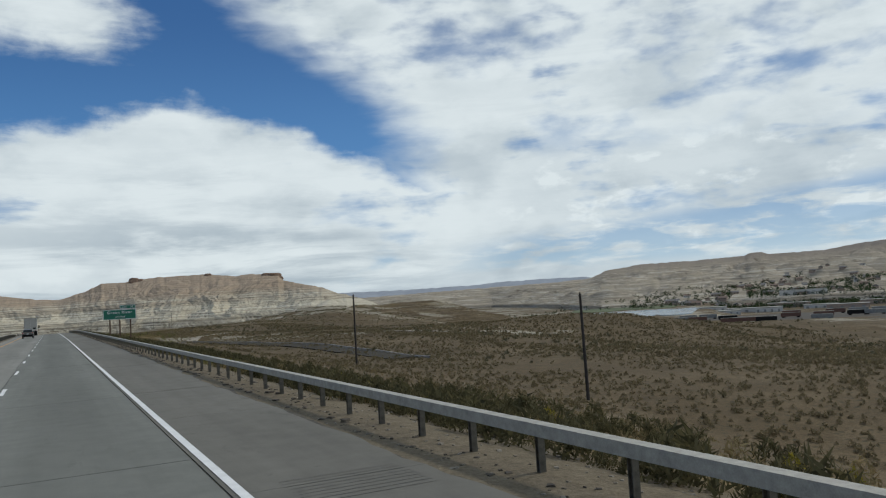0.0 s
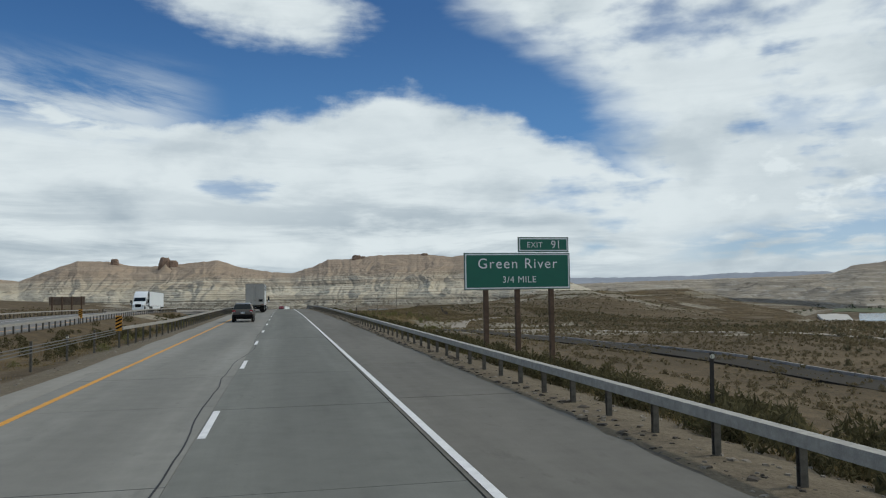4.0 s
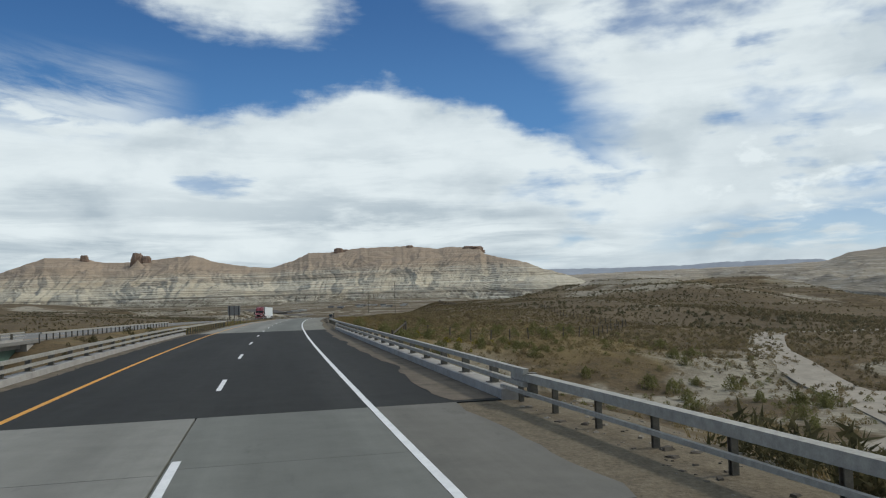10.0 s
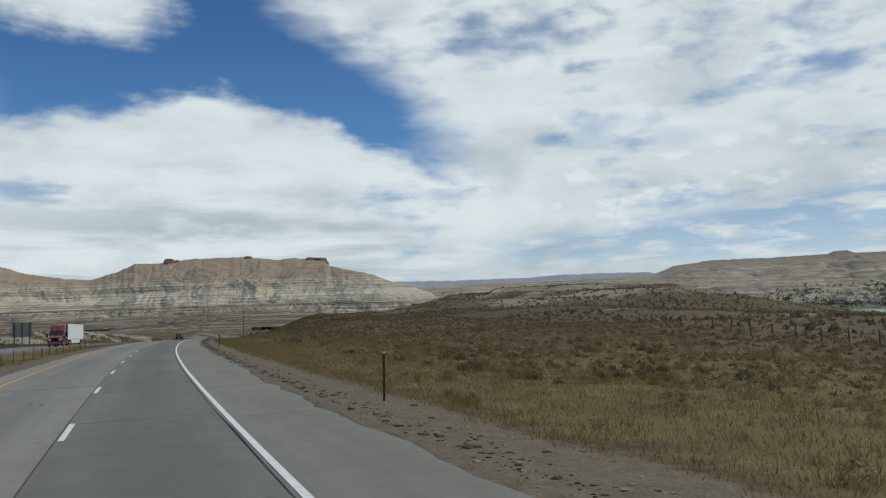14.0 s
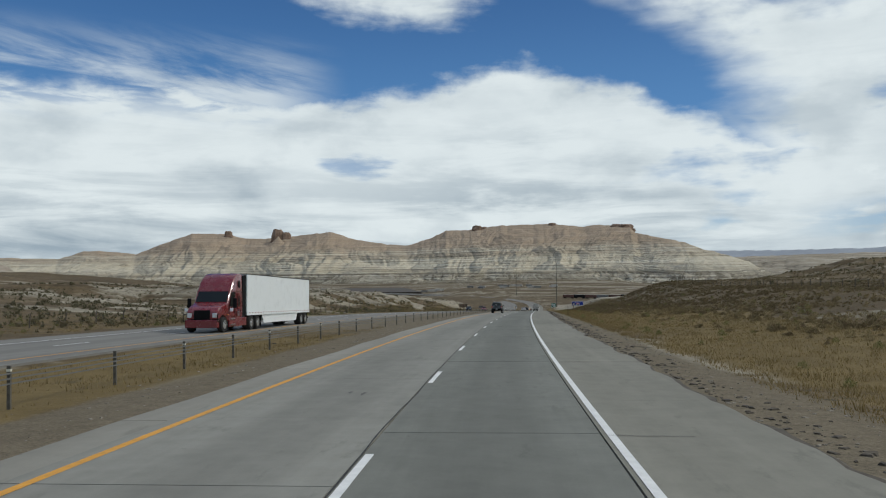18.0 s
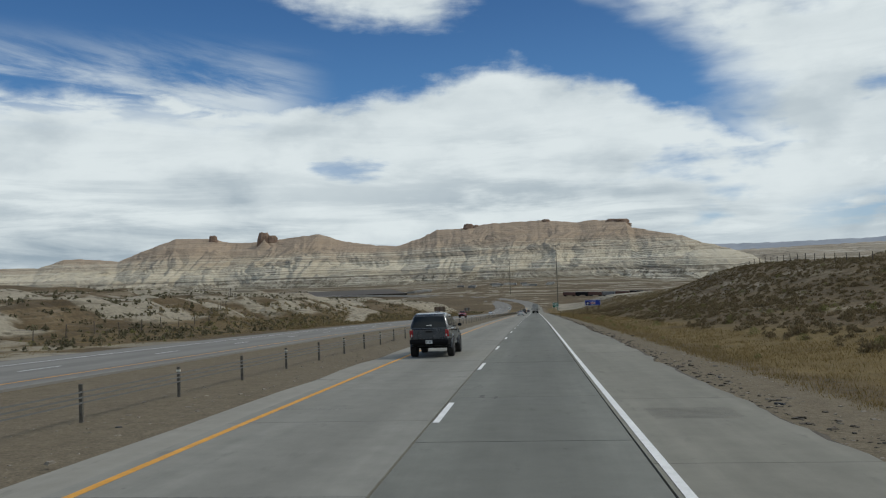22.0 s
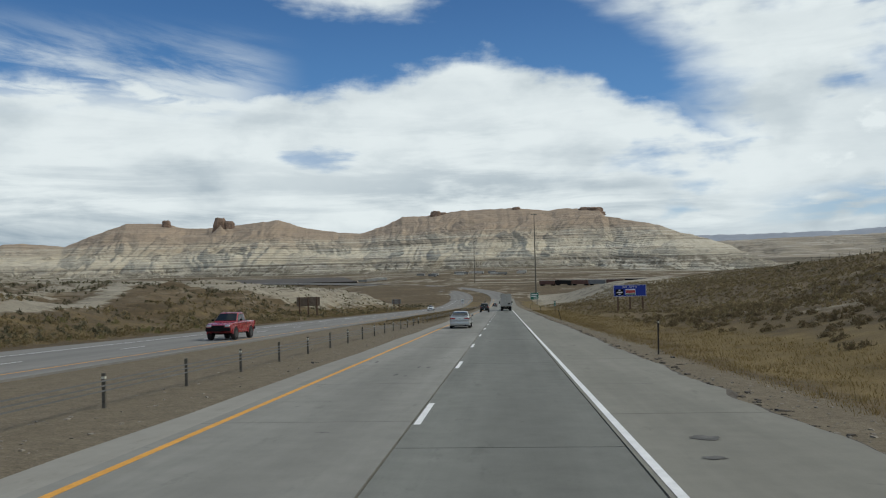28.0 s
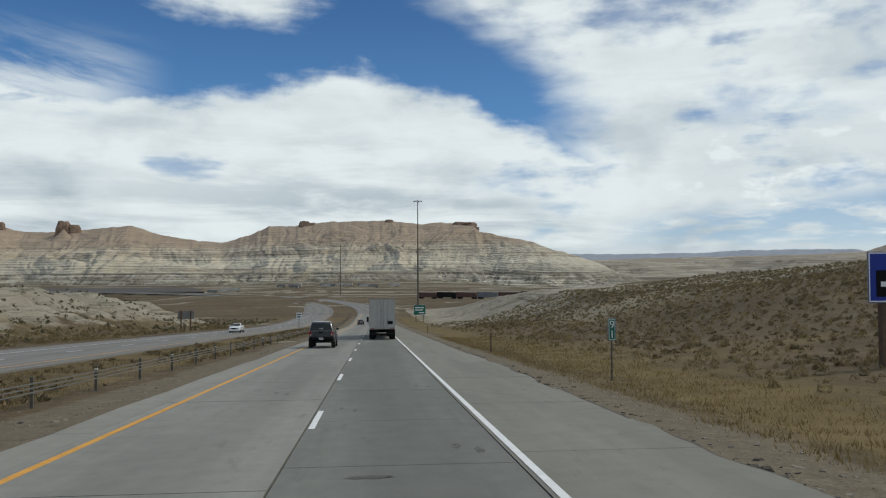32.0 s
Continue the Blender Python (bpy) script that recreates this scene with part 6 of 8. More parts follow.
def add_trailer(parent, ribbed, doors, skirt):
    L, W, z0, z1 = 16.15, 1.29, 1.18, 4.08
    body = part("trailer_box", box_bm(-W, W, 0, L, z0, z1, 0.02), M_TRAILER, parent, "white panelled trailer box")
    bm = bmesh.new()
    add_box(bm, -W - 0.015, W + 0.015, -0.01, L + 0.015, z1 - 0.045, z1 + 0.012)
    part("top_rail", bm, M_CHASSIS, parent)
    bm = bmesh.new()
    add_box(bm, -W - 0.02, W + 0.02, 0, L, z0 - 0.12, z0 + 0.16)
    part("bottom_rail", bm, M_TRAILER, parent)
    bm = bmesh.new()
    for sx in (-1, 1):
        for k in range(26):
            y = 0.3 + k * 0.61
            add_box(bm, min(sx * (W + 0.02), sx * (W + 0.024)), max(sx * (W + 0.02), sx * (W + 0.024)), y, y + 0.14, z0 + 0.03, z0 + 0.10)
    tagged(part("reflective_tape", bm, M_TAPE, parent), kind="stuff")
    bm = bmesh.new()
    for sx in (-1, 1):
        for k in range(26):
            y = 0.44 + k * 0.61
            add_box(bm, min(sx * (W + 0.02), sx * (W + 0.0235)), max(sx * (W + 0.02), sx * (W + 0.0235)), y, y + 0.14, z0 + 0.03, z0 + 0.10)
            add_box(bm, min(sx * (W + 0.02), sx * (W + 0.026)), max(sx * (W + 0.02), sx * (W + 0.026)), y - 0.02, y, z0 - 0.07, z0 - 0.05)
    tagged(part("pale_tape", bm, M_PALE_TAPE, parent), kind="stuff")
    if ribbed:
        bm = bmesh.new()
        zs = [1.45, 1.58, 1.82, 1.95, 2.19, 2.32, 2.56, 2.69, 2.95, 3.02, 3.84, 3.92]
        for sx in (-1, 1):
            for z in zs:
                x = sx * W
                a = [bm.verts.new((x, y, z + dz)) for y in (0.05, L - 0.05) for dz in (-0.022, 0.022)]
                c = [bm.verts.new((x + sx * 0.018, y, z + dz)) for y in (0.05, L - 0.05) for dz in (-0.008, 0.008)]
                for q in ((a[0], a[2], c[2], c[0]), (c[0], c[2], c[3], c[1]), (c[1], c[3], a[3], a[1])):
                    bm.faces.new(q)
        bmesh.ops.recalc_face_normals(bm, faces=bm.faces[:])
        part("side_ribs", bm, M_TRAILER, parent)
        for zz0, zz1 in ((3.17, 3.41), (3.52, 3.73)):
            for sx in (-1, 1):
                part("stripe", box_bm(min(sx * W, sx * (W + 0.006)), max(sx * W, sx * (W + 0.006)), 0.05, L - 0.03, zz0, zz1), M_STRIPE, parent, "dark blue-grey stripe")
        bm = bmesh.new()
        for sx in (-1, 1):
            for k in range(1, 14):
                y = k * 1.2
                add_box(bm, min(sx * W, sx * (W + 0.004)), max(sx * W, sx * (W + 0.004)), y, y + 0.012, z0 + 0.2, z1 - 0.14)
        tagged(part("panel_seams", bm, M_GALV, parent), kind="stuff")
        # the carrier's emblem as plain shapes, and the words below it
        mm = Matrix.Translation((W + 0.006, 12.55, 2.96)) @ SIDE_R
        bars("emblem", [(-0.98 + 0.40 * k, -0.66 + 0.40 * k, -0.13 - 0.02 * (k % 2), 0.13) for k in range(5)] + [(-0.6, 0.7, -0.185, -0.170), (-0.4, 0.5, -0.215, -0.203)], M_EMBLEM, parent, mm)
        part("emblem_wedge", quad_panel([(W + 0.006, 12.25, 2.80), (W + 0.006, 12.65, 2.80), (W + 0.006, 12.45, 2.69)], 0.008, 0, 1), M_NAVY, parent)
        words("lettering", "Transportation", 0.235, M_PRINT, parent, Matrix.Translation((W + 0.007, 12.42, 2.60)) @ SIDE_R)
        words("lettering", "Logan, Utah", 0.185, M_PRINT, parent, Matrix.Translation((W + 0.007, 12.42, 2.41)) @ SIDE_R)
        words("lettering", "R269", 0.20, M_BLACK, parent, Matrix.Translation((W + 0.007, 15.5, 1.70)) @ SIDE_R)
    # tail: two doors, bars, hinges, bumper
    for x0, x1 in ((-W + 0.05, -0.01), (0.01, W - 0.05)):
        d = part("door", box_bm(x0, x1, -0.045, 0.0, z0 + 0.03, z1 - 0.12, 0.012), doors, parent)
        for xb in (x0 + 0.12 if x0 > -0.5 else x1 - 0.12, (x0 + x1) / 2 + (0.1 if x0 < -0.5 else -0.1)):
            bm = bmesh.new()
            tube(bm, (xb, -0.075, z0 + 0.05), (xb, -0.075, z1 - 0.16), 0.018, n=8)
            add_box(bm, xb - 0.02, xb + 0.16 * (1 if x0 < 0 else -1) + 0.02 if x0 < 0 else xb + 0.02, -0.10, -0.07, z0 + 0.48, z0 + 0.53) if x0 < 0 else add_box(bm, xb - 0.18, xb + 0.02, -0.10, -0.07, z0 + 0.48, z0 + 0.53)
            part("lock_rod", bm, M_GALV, d)
        bm = bmesh.new()
        xe = x0 if x0 < -0.5 else x1
        for k in range(5):
            add_box(bm, xe - 0.07, xe + 0.07, -0.065, -0.045, z0 + 0.25 + k * 0.58, z0 + 0.31 + k * 0.58)
        tagged(part("hinges", bm, M_GALV, d), kind="stuff")
    bm = bmesh.new()
    for x0, x1, a, b in ((-W, -W + 0.05, z0, z1), (W - 0.05, W, z0, z1), (-W, W, z1 - 0.12, z1), (-W, W, z0 - 0.14, z0 + 0.03)):
        add_box(bm, x0, x1, -0.06, 0.01, a, b)
    part("door_frame", bm, M_GALV, parent)
    bm = bmesh.new()
    add_box(bm, -1.2, 1.2, -0.05, 0.05, 0.52, 0.64)
    for x in (-0.55, 0.55, -0.95, 0.95):
        add_box(bm, x - 0.05, x + 0.05, -0.03, 0.05, 0.60, z0 - 0.1)
    part("under_guard", bm, M_CHASSIS, parent)
    for x in (-1.15, -1.0, 0.88, 1.03):
        part("tail_lamp", box_bm(x, x + 0.12, -0.075, -0.06, z0 - 0.11, z0 - 0.03), M_TAIL, parent)
    part("placard", box_bm(0.48, 1.05, -0.052, -0.046, z0 + 0.35, z0 + 0.68), M_BLACK, parent)
    # running gear
    bm = bmesh.new()
    for x in (-0.5, 0.5):
        add_box(bm, x - 0.06, x + 0.06, 0.3, L - 0.5, 0.86, z0 - 0.1)
    add_box(bm, -1.2, 1.2, 0.4, 3.6, 0.95, z0 - 0.1)
    for y in (1.2, 2.5):
        tube(bm, (-1.0, y, 0.52), (1.0, y, 0.52), 0.07)
    for x in (-0.65, 0.65):
        add_box(bm, x - 0.06, x + 0.06, 12.9, 13.02, 0.28, 1.1)
        add_box(bm, x - 0.12, x + 0.12, 12.82, 13.1, 0.24, 0.29)
    part("underframe", bm, M_CHASSIS, parent)
    for y in (1.2, 2.5):
        for x in (-1.02, 1.02):
            add_wheel(parent, x, y, 0.51, 0.56, M_ALU, 0.56)
    for x in (-0.95, 0.95):
        part("mud_flap", box_bm(x - 0.3, x + 0.3, 0.45, 0.47, 0.2, 0.95), M_BLACK, parent)
    if skirt:
        for x in (-1.2, 1.2):
            part("side_skirt", quad_panel([(x, 3.9, 0.42), (x, 12.3, 0.42), (x, 12.8, 1.05), (x, 3.5, 1.05)], 0.02, 0, 1 if x > 0 else -1), M_TRAILER, parent)


def add_tractor(parent, paint, y0=16.85):
    """Sleeper cab with a roof fairing; y0 is the back of the cab."""
    def w(y, z):
        d = (y - y0) / 0.9
        k = 1.22 if d < 2.6 else 1.22 - 0.16 * (d - 2.6) / 2.1
        return k - (0.0 if z < 2.6 else 0.07 * ((z - 2.6) / 1.4) ** 1.5)
    Y = lambda d: y0 + (d * 0.9 if d > 0 else d)
    prof = [(Y(0), 0.95), (Y(0), 3.98), (Y(0.35), 4.06), (Y(0.8), 4.05), (Y(1.25), 3.93), (Y(1.7), 3.68), (Y(2.05), 3.36), (Y(2.35), 2.98), (Y(2.5), 2.82), (Y(3.05), 2.02), (Y(3.5), 1.88), (Y(4.0), 1.76), (Y(4.4), 1.62), (Y(4.62), 1.4), (Y(4.68), 0.95)]
    R = 0.62
    arch = [(Y(3.72) + R * math.cos(a), 0.52 + R * math.sin(a)) for a in [radians(v) for v in range(40, 145, 15)]]
    prof += [(Y(4.66), 0.9)] + arch + [(Y(3.15), 0.9), (Y(2.9), 0.72), (Y(0.6), 0.72)]
    part("cab", profile_bm(prof, w, 0.09, 3), paint, parent, "cab with tall roof fairing", smooth=True)
    for sx in (-1, 1):
        X = sx * 1.222
        out = sx
        win = part("door_window", quad_panel([(X, Y(1.75), 1.86), (X, Y(2.62), 1.80), (X, Y(2.42), 2.62), (X, Y(1.78), 2.66)], 0.012, 0, out), M_GLASS, parent)
        part("window_seal", quad_panel([(X, Y(1.68), 1.78), (X, Y(2.72), 1.72), (X, Y(2.46), 2.70), (X, Y(1.70), 2.74)], 0.006, 0, out), M_BLACK, parent)
        part("sleeper_window", quad_panel([(X, Y(0.72), 1.72), (X, Y(0.98), 1.72), (X, Y(1.02), 1.78), (X, Y(1.02), 2.40), (X, Y(0.98), 2.46), (X, Y(0.72), 2.46), (X, Y(0.68), 2.40), (X, Y(0.68), 1.78)], 0.012, 0, out), M_GLASS, parent)
        part("window_surround", quad_panel([(X, Y(0.56), 1.52), (X, Y(1.14), 1.52), (X, Y(1.14), 2.66), (X, Y(0.56), 2.66)], 0.006, 0, out), paint, parent)
        Xf = sx * 1.19
        part("fairing_window", quad_panel([(Xf, Y(0.55), 3.12), (Xf, Y(0.78), 3.02), (Xf, Y(1.02), 3.30), (Xf, Y(0.98), 3.52), (Xf, Y(0.60), 3.56)], 0.03, 0, out), M_GLASS, parent)
        bm = bmesh.new()
        for a, b in (((X, Y(1.6), 0.95), (X, Y(1.6), 2.72)), ((X, Y(2.76), 1.2), (X, Y(2.76), 1.75)), ((X, Y(1.6), 1.0), (X, Y(2.76), 1.1)), ((X, Y(0.05), 2.78), (X, Y(2.5), 2.78)), ((X, Y(0.40), 0.95), (X, Y(0.40), 2.70)), ((X, Y(0.42), 1.35), (X, Y(1.3), 1.35)), ((X, Y(1.3), 0.98), (X, Y(1.3), 1.35))):
            tube(bm, a, b, 0.010, n=5)
        tagged(part("door_seams", bm, M_BLACK, parent), kind="stuff")
        part("door_handle", box_bm(min(X, X + sx * 0.035), max(X, X + sx * 0.035), Y(1.66), Y(1.76), 1.25, 1.55, 0.012), M_BLACK, parent)
        bars("lettering_bars", [(-0.25 + 0.02 * k, 0.22 - 0.03 * k, 0.20 - 0.12 * k, 0.27 - 0.12 * k) for k in range(3)], M_PRINT, parent, Matrix.Translation((X + sx * 0.006, Y(0.86), 1.12)) @ (SIDE_R if sx > 0 else Matrix.Rotation(math.pi, 4, "Z") @ SIDE_R))
        part("emblem_wedge", quad_panel([(X, Y(0.72), 1.50), (X, Y(0.98), 1.50), (X, Y(0.85), 1.41)], 0.010, 0, out), M_NAVY, parent)
        # mirrors on arms
        mir = part("mirror", box_bm(sx * 1.62 - 0.13, sx * 1.62 + 0.13, Y(2.78), Y(2.90), 1.62, 2.30, 0.03), M_BLACK, parent)
        bm = bmesh.new()
        tube(bm, (sx * 1.2, Y(2.72), 1.55), (sx * 1.55, Y(2.82), 1.66), 0.035)
        tube(bm, (sx * 1.2, Y(2.72), 1.50), (sx * 1.62, Y(3.35), 1.42), 0.025)
        part("mirror_arm", bm, M_BLACK, mir)
        part("mirror_glass", box_bm(sx * 1.62 - 0.10, sx * 1.62 + 0.10, Y(2.772), Y(2.782), 1.68, 2.26), M_GLASS, mir)
        part("hood_mirror", box_bm(sx * 1.60 - 0.11, sx * 1.60 + 0.11, Y(3.40), Y(3.48), 1.40, 1.62, 0.03), M_TRUCK_WHITE, parent)
        # steps, tank and side fairing
        part("side_fairing", quad_panel([(sx * 1.2, Y(-2.6), 0.40), (sx * 1.2, Y(2.9), 0.40), (sx * 1.2, Y(2.9), 0.75), (sx * 1.2, Y(0.1), 1.0), (sx * 1.2, Y(-0.1), 1.12), (sx * 1.2, Y(-1.0), 1.12), (sx * 1.2, Y(-1.2), 0.95)], 0.05, 0, out) if False else box_bm(min(sx * 1.16, sx * 1.24), max(sx * 1.16, sx * 1.24), Y(-0.7), Y(2.85), 0.36, 0.94, 0.02), paint, parent)
        bm = bmesh.new()
        for z, d in ((0.48, 1.7), (0.86, 1.75)):
            add_box(bm, min(sx * 1.05, sx * 1.32), max(sx * 1.05, sx * 1.32), Y(d), Y(d + 1.0), z, z + 0.04)
            for k in range(7):
                add_box(bm, min(sx * 1.06, sx * 1.31), max(sx * 1.06, sx * 1.31), Y(d + 0.08 + k * 0.13), Y(d + 0.12 + k * 0.13), z + 0.04, z + 0.055)
        part("steps", bm, M_ALU, parent)
        part("marker_lamp", box_bm(min(sx * 1.2, sx * 1.26), max(sx * 1.2, sx * 1.26), Y(3.02), Y(3.22), 1.14, 1.20, 0.01), M_AMBER, parent)
        # cab-side extender: black edge at the back, panel blackened for the gap's shade
        part("extender", box_bm(min(sx * 1.10, sx * 1.19), max(sx * 1.10, sx * 1.19), Y(-0.55), Y(-0.01), 0.98, 3.95, 0.015), M_BLACK, parent)
        part("extender_trim", box_bm(min(sx * 1.09, sx * 1.2), max(sx * 1.09, sx * 1.2), Y(-0.68), Y(-0.55), 0.98, 3.97, 0.02), M_BLACK, parent)
        part("headlamp", box_bm(min(sx * 0.72, sx * 1.02), max(sx * 0.72, sx * 1.02), Y(4.52), Y(4.71), 1.0, 1.3, 0.05), M_CLEAR, parent)
        bm = bmesh.new()
        tube(bm, (sx * 1.12, Y(4.5), 0.75), (sx * 1.18, Y(4.95), 0.80), 0.03)
        tube(bm, (sx * 1.18, Y(4.95), 0.80), (sx * 1.18, Y(4.95), 1.2), 0.03)
        tube(bm, (sx * 1.18, Y(4.95), 1.2), (sx * 1.12, Y(4.5), 1.25), 0.03)
        part("guard_hoop", bm, M_BLACK, parent)
    part("windshield", quad_panel([(-1.06, Y(2.52), 2.78), (1.06, Y(2.52), 2.78), (1.10, Y(3.04), 2.05), (-1.10, Y(3.04), 2.05)], 0.02, 1, 1), M_GLASS, parent)
    bm = bmesh.new()
    add_box(bm, -0.55, 0.55, Y(4.62), Y(4.70), 0.85, 1.5)
    for k in range(7):
        add_box(bm, -0.52, 0.52, Y(4.70), Y(4.72), 0.9 + k * 0.085, 0.93 + k * 0.085)
    part("grille", bm, M_BLACK, parent)
    part("bumper", box_bm(-1.12, 1.12, Y(4.4), Y(4.85), 0.32, 0.86, 0.06), paint, parent)
    bm = bmesh.new()
    for x in (-0.42, 0.42):
        add_box(bm, x - 0.06, x + 0.06, Y(-3.7), Y(4.3), 0.62, 0.9)
    add_box(bm, -0.5, 0.5, Y(-3.0), Y(-1.9), 0.95, 1.1)
    for d in (-3.0, -1.65, 3.72):
        tube(bm, (-1.0, Y(d), 0.52), (1.0, Y(d), 0.52), 0.08)
    add_box(bm, -1.0, 1.0, Y(-0.6), Y(-0.02), 0.95, 1.3)
    part("chassis", bm, M_CHASSIS, parent)
    for d in (-3.0, -1.65):
        for x in (-1.0, 1.0):
            add_wheel(parent, x, Y(d), 0.52, 0.56, M_ALU, 0.56)
    for x in (-1.08, 1.08):
        add_wheel(parent, x, Y(3.72), 0.52, 0.32, M_ALU, 0.56)
    for x in (-0.98, 0.98):
        part("mud_flap", box_bm(x - 0.28, x + 0.28, Y(-3.78), Y(-3.76), 0.2, 0.95), M_BLACK, parent)


def semi_truck(label, m, paint, ribbed, doors, skirt):
    t = thing("semi_truck", label, "truck", m)
    add_trailer(t, ribbed, doors, skirt)
    add_tractor(t, paint)
    return t


def arch_pts(yc, zc, r, a0=175, a1=5):
    n = 9
    return [(yc + r * math.cos(radians(a0 + (a1 - a0) * k / (n - 1))), zc + r * math.sin(radians(a0 + (a1 - a0) * k / (n - 1)))) for k in range(n)]


def glass_strip(pts, tw, off=0.012, inset=0.06):
    """A pane that follows an outline of (y, z) points across the car, lying just proud of it."""
    bm = bmesh.new()
    rows = []
    for i, (y, z) in enumerate(pts):
        a, b = Vector(pts[max(i - 1, 0)]), Vector(pts[min(i + 1, len(pts) - 1)])
        d = (b - a).normalized()
        n = Vector((-d.y, d.x))
        n = n if n.y > 0 else -n
        w = tw(y, z) - inset
        rows.append([bm.verts.new((-w * k, y + n.x * e, z + n.y * e)) for k, e in ((1, off), (0, off + 0.015), (-1, off))] + [bm.verts.new((-w * k, y - n.x * 0.02, z - n.y * 0.02)) for k in (-1, 1)])
    for p, q in zip(rows, rows[1:]):
        for j in range(5):
            bm.faces.new((p[j], p[(j + 1) % 5], q[(j + 1) % 5], q[j]))
    bm.faces.new(rows[0][::-1])
    bm.faces.new(rows[-1])
    bmesh.ops.recalc_face_normals(bm, faces=bm.faces[:])
    return bm


def car(name, label, m, paint, L, W, wb0, wb1, wheel_r, sill, belt, lower, upper, glass_side, rim, extra):
    """lower: outline of the body above the wheels, from the tail over the top to the nose; upper: cab outline; glass_side: panes."""
    t = thing(name, label, "car" if name in ("sedan", "suv", "hatchback") else "pickup truck", m)
    hw = W / 2
    arch = extra.get("arch", 1.16)
    under = [(L - 0.05, sill + 0.05)] + arch_pts(wb1, wheel_r, wheel_r * arch, 5, 175) + arch_pts(wb0, wheel_r, wheel_r * arch, 5, 175) + [(0.05, sill + 0.08)]
    bw = lambda y, z: hw - extra.get("taper", 0.13) * max(0, (abs(y - L / 2) / (L / 2)) ** 5) - (0.04 if z < sill + 0.12 else 0) - max(0, z - belt + 0.15) * 0.35
    part("body", profile_bm(lower + under, bw, 0.09, 4), paint, t, smooth=True)
    z0, z1 = min(p[1] for p in upper), max(p[1] for p in upper)
    tw = lambda y, z: hw - 0.09 - 0.20 * (z - z0) / (z1 - z0)
    part("cabin", profile_bm(upper, tw, extra.get("soft", 0.09), 5), paint, t, smooth=True)
    for sx in (-1, 1):
        ys, zs = [p[0] for q in glass_side for p in q], [p[1] for q in glass_side for p in q]
        for pane in glass_side:
            part("side_window", quad_panel([(sx * (tw(y, z) + 0.006), y, z) for y, z in pane], 0.006, 0, sx), M_GLASS, t)
            cy, cz = sum(p[0] for p in pane) / len(pane), sum(p[1] for p in pane) / len(pane)
            grown = [(cy + (y - cy) * 1.0 + math.copysign(0.035, y - cy), cz + (z - cz) + math.copysign(0.028, z - cz)) for y, z in pane]
            part("window_trim", quad_panel([(sx * (tw(y, z) + 0.001), y, z) for y, z in grown], 0.004, 0, sx), M_BLACK, t)
        mx, mz = extra["mirror"]
        mir = part("door_mirror", box_bm(min(sx * (hw - 0.02), sx * (hw + 0.17)), max(sx * (hw - 0.02), sx * (hw + 0.17)), mx, mx + 0.13, mz, mz + 0.14, 0.045), extra.get("mirror_mat", paint), t, smooth=True)
        part("mirror_glass", box_bm(min(sx * (hw + 0.02), sx * (hw + 0.15)), max(sx * (hw + 0.02), sx * (hw + 0.15)), mx - 0.004, mx + 0.002, mz + 0.03, mz + 0.115), M_GLASS, mir)
        for y in extra["seams"]:
            bm = bmesh.new()
            zz = [sill + 0.2 + (belt - 0.03 - sill - 0.2) * k / 6 for k in range(7)]
            for za, zb in zip(zz, zz[1:]):
                tube(bm, (sx * (bw(y, za) + 0.0005), y, za), (sx * (bw(y, zb) + 0.0005), y, zb), 0.005, n=4)
            part("door_seam", bm, M_BLACK, t)
        for y in extra["handles"]:
            hz = belt - 0.13
            part("door_handle", box_bm(min(sx * (bw(y, hz) - 0.02), sx * (bw(y, hz) + 0.025)), max(sx * (bw(y, hz) - 0.02), sx * (bw(y, hz) + 0.025)), y, y + 0.2, hz - 0.02, hz + 0.02, 0.01), extra.get("mirror_mat", paint), t)
        x0, x1, za, zb = extra["tail"]
        wr = bw(0.12, (za + zb) / 2)
        bm = box_bm(min(sx * x0, sx * (x1 - 0.01)), max(sx * x0, sx * (x1 - 0.01)), -0.018, 0.1, za, zb, 0.012)
        add_box(bm, min(sx * (x1 - 0.06), sx * (wr + 0.008)), max(sx * (x1 - 0.06), sx * (wr + 0.008)), 0.03, extra.get("wrap", 0.22), za + 0.01, zb - 0.005)
        lamp = part("tail_lamp", bm, M_TAIL, t)
        part("clear_lens", box_bm(min(sx * (x0 + 0.03), sx * (x1 - 0.05)), max(sx * (x0 + 0.03), sx * (x1 - 0.05)), -0.024, -0.01, za + 0.012, za + (zb - za) * extra.get("clear", 0.3), 0.003), M_CLEAR, lamp)
        part("headlamp", box_bm(min(sx * (hw - 0.46), sx * (hw - 0.14)), max(sx * (hw - 0.46), sx * (hw - 0.14)), L - 0.22, L - 0.02, belt - 0.36, belt - 0.22, 0.04), M_CLEAR, t)
        for y in (wb0, wb1):
            add_wheel(t, sx * (hw - 0.11), y, wheel_r, extra.get("tyre_w", 0.22), rim, extra.get("rim_r", 0.66), 6)
            bm = bmesh.new()  # dark lining inside the wheel arch
            pts = arch_pts(y, wheel_r, wheel_r * (arch + 0.015), 10, 170)
            for (ya, z_a), (yb, z_b) in zip(pts, pts[1:]):
                vs = [bm.verts.new(p) for p in ((sx * (hw - 0.09), ya, z_a), (sx * (hw - 0.09), yb, z_b), (sx * (hw - 0.45), yb, z_b), (sx * (hw - 0.45), ya, z_a))]
                bm.faces.new(vs)
            part("wheel_arch_liner", bm, M_CHASSIS, t)
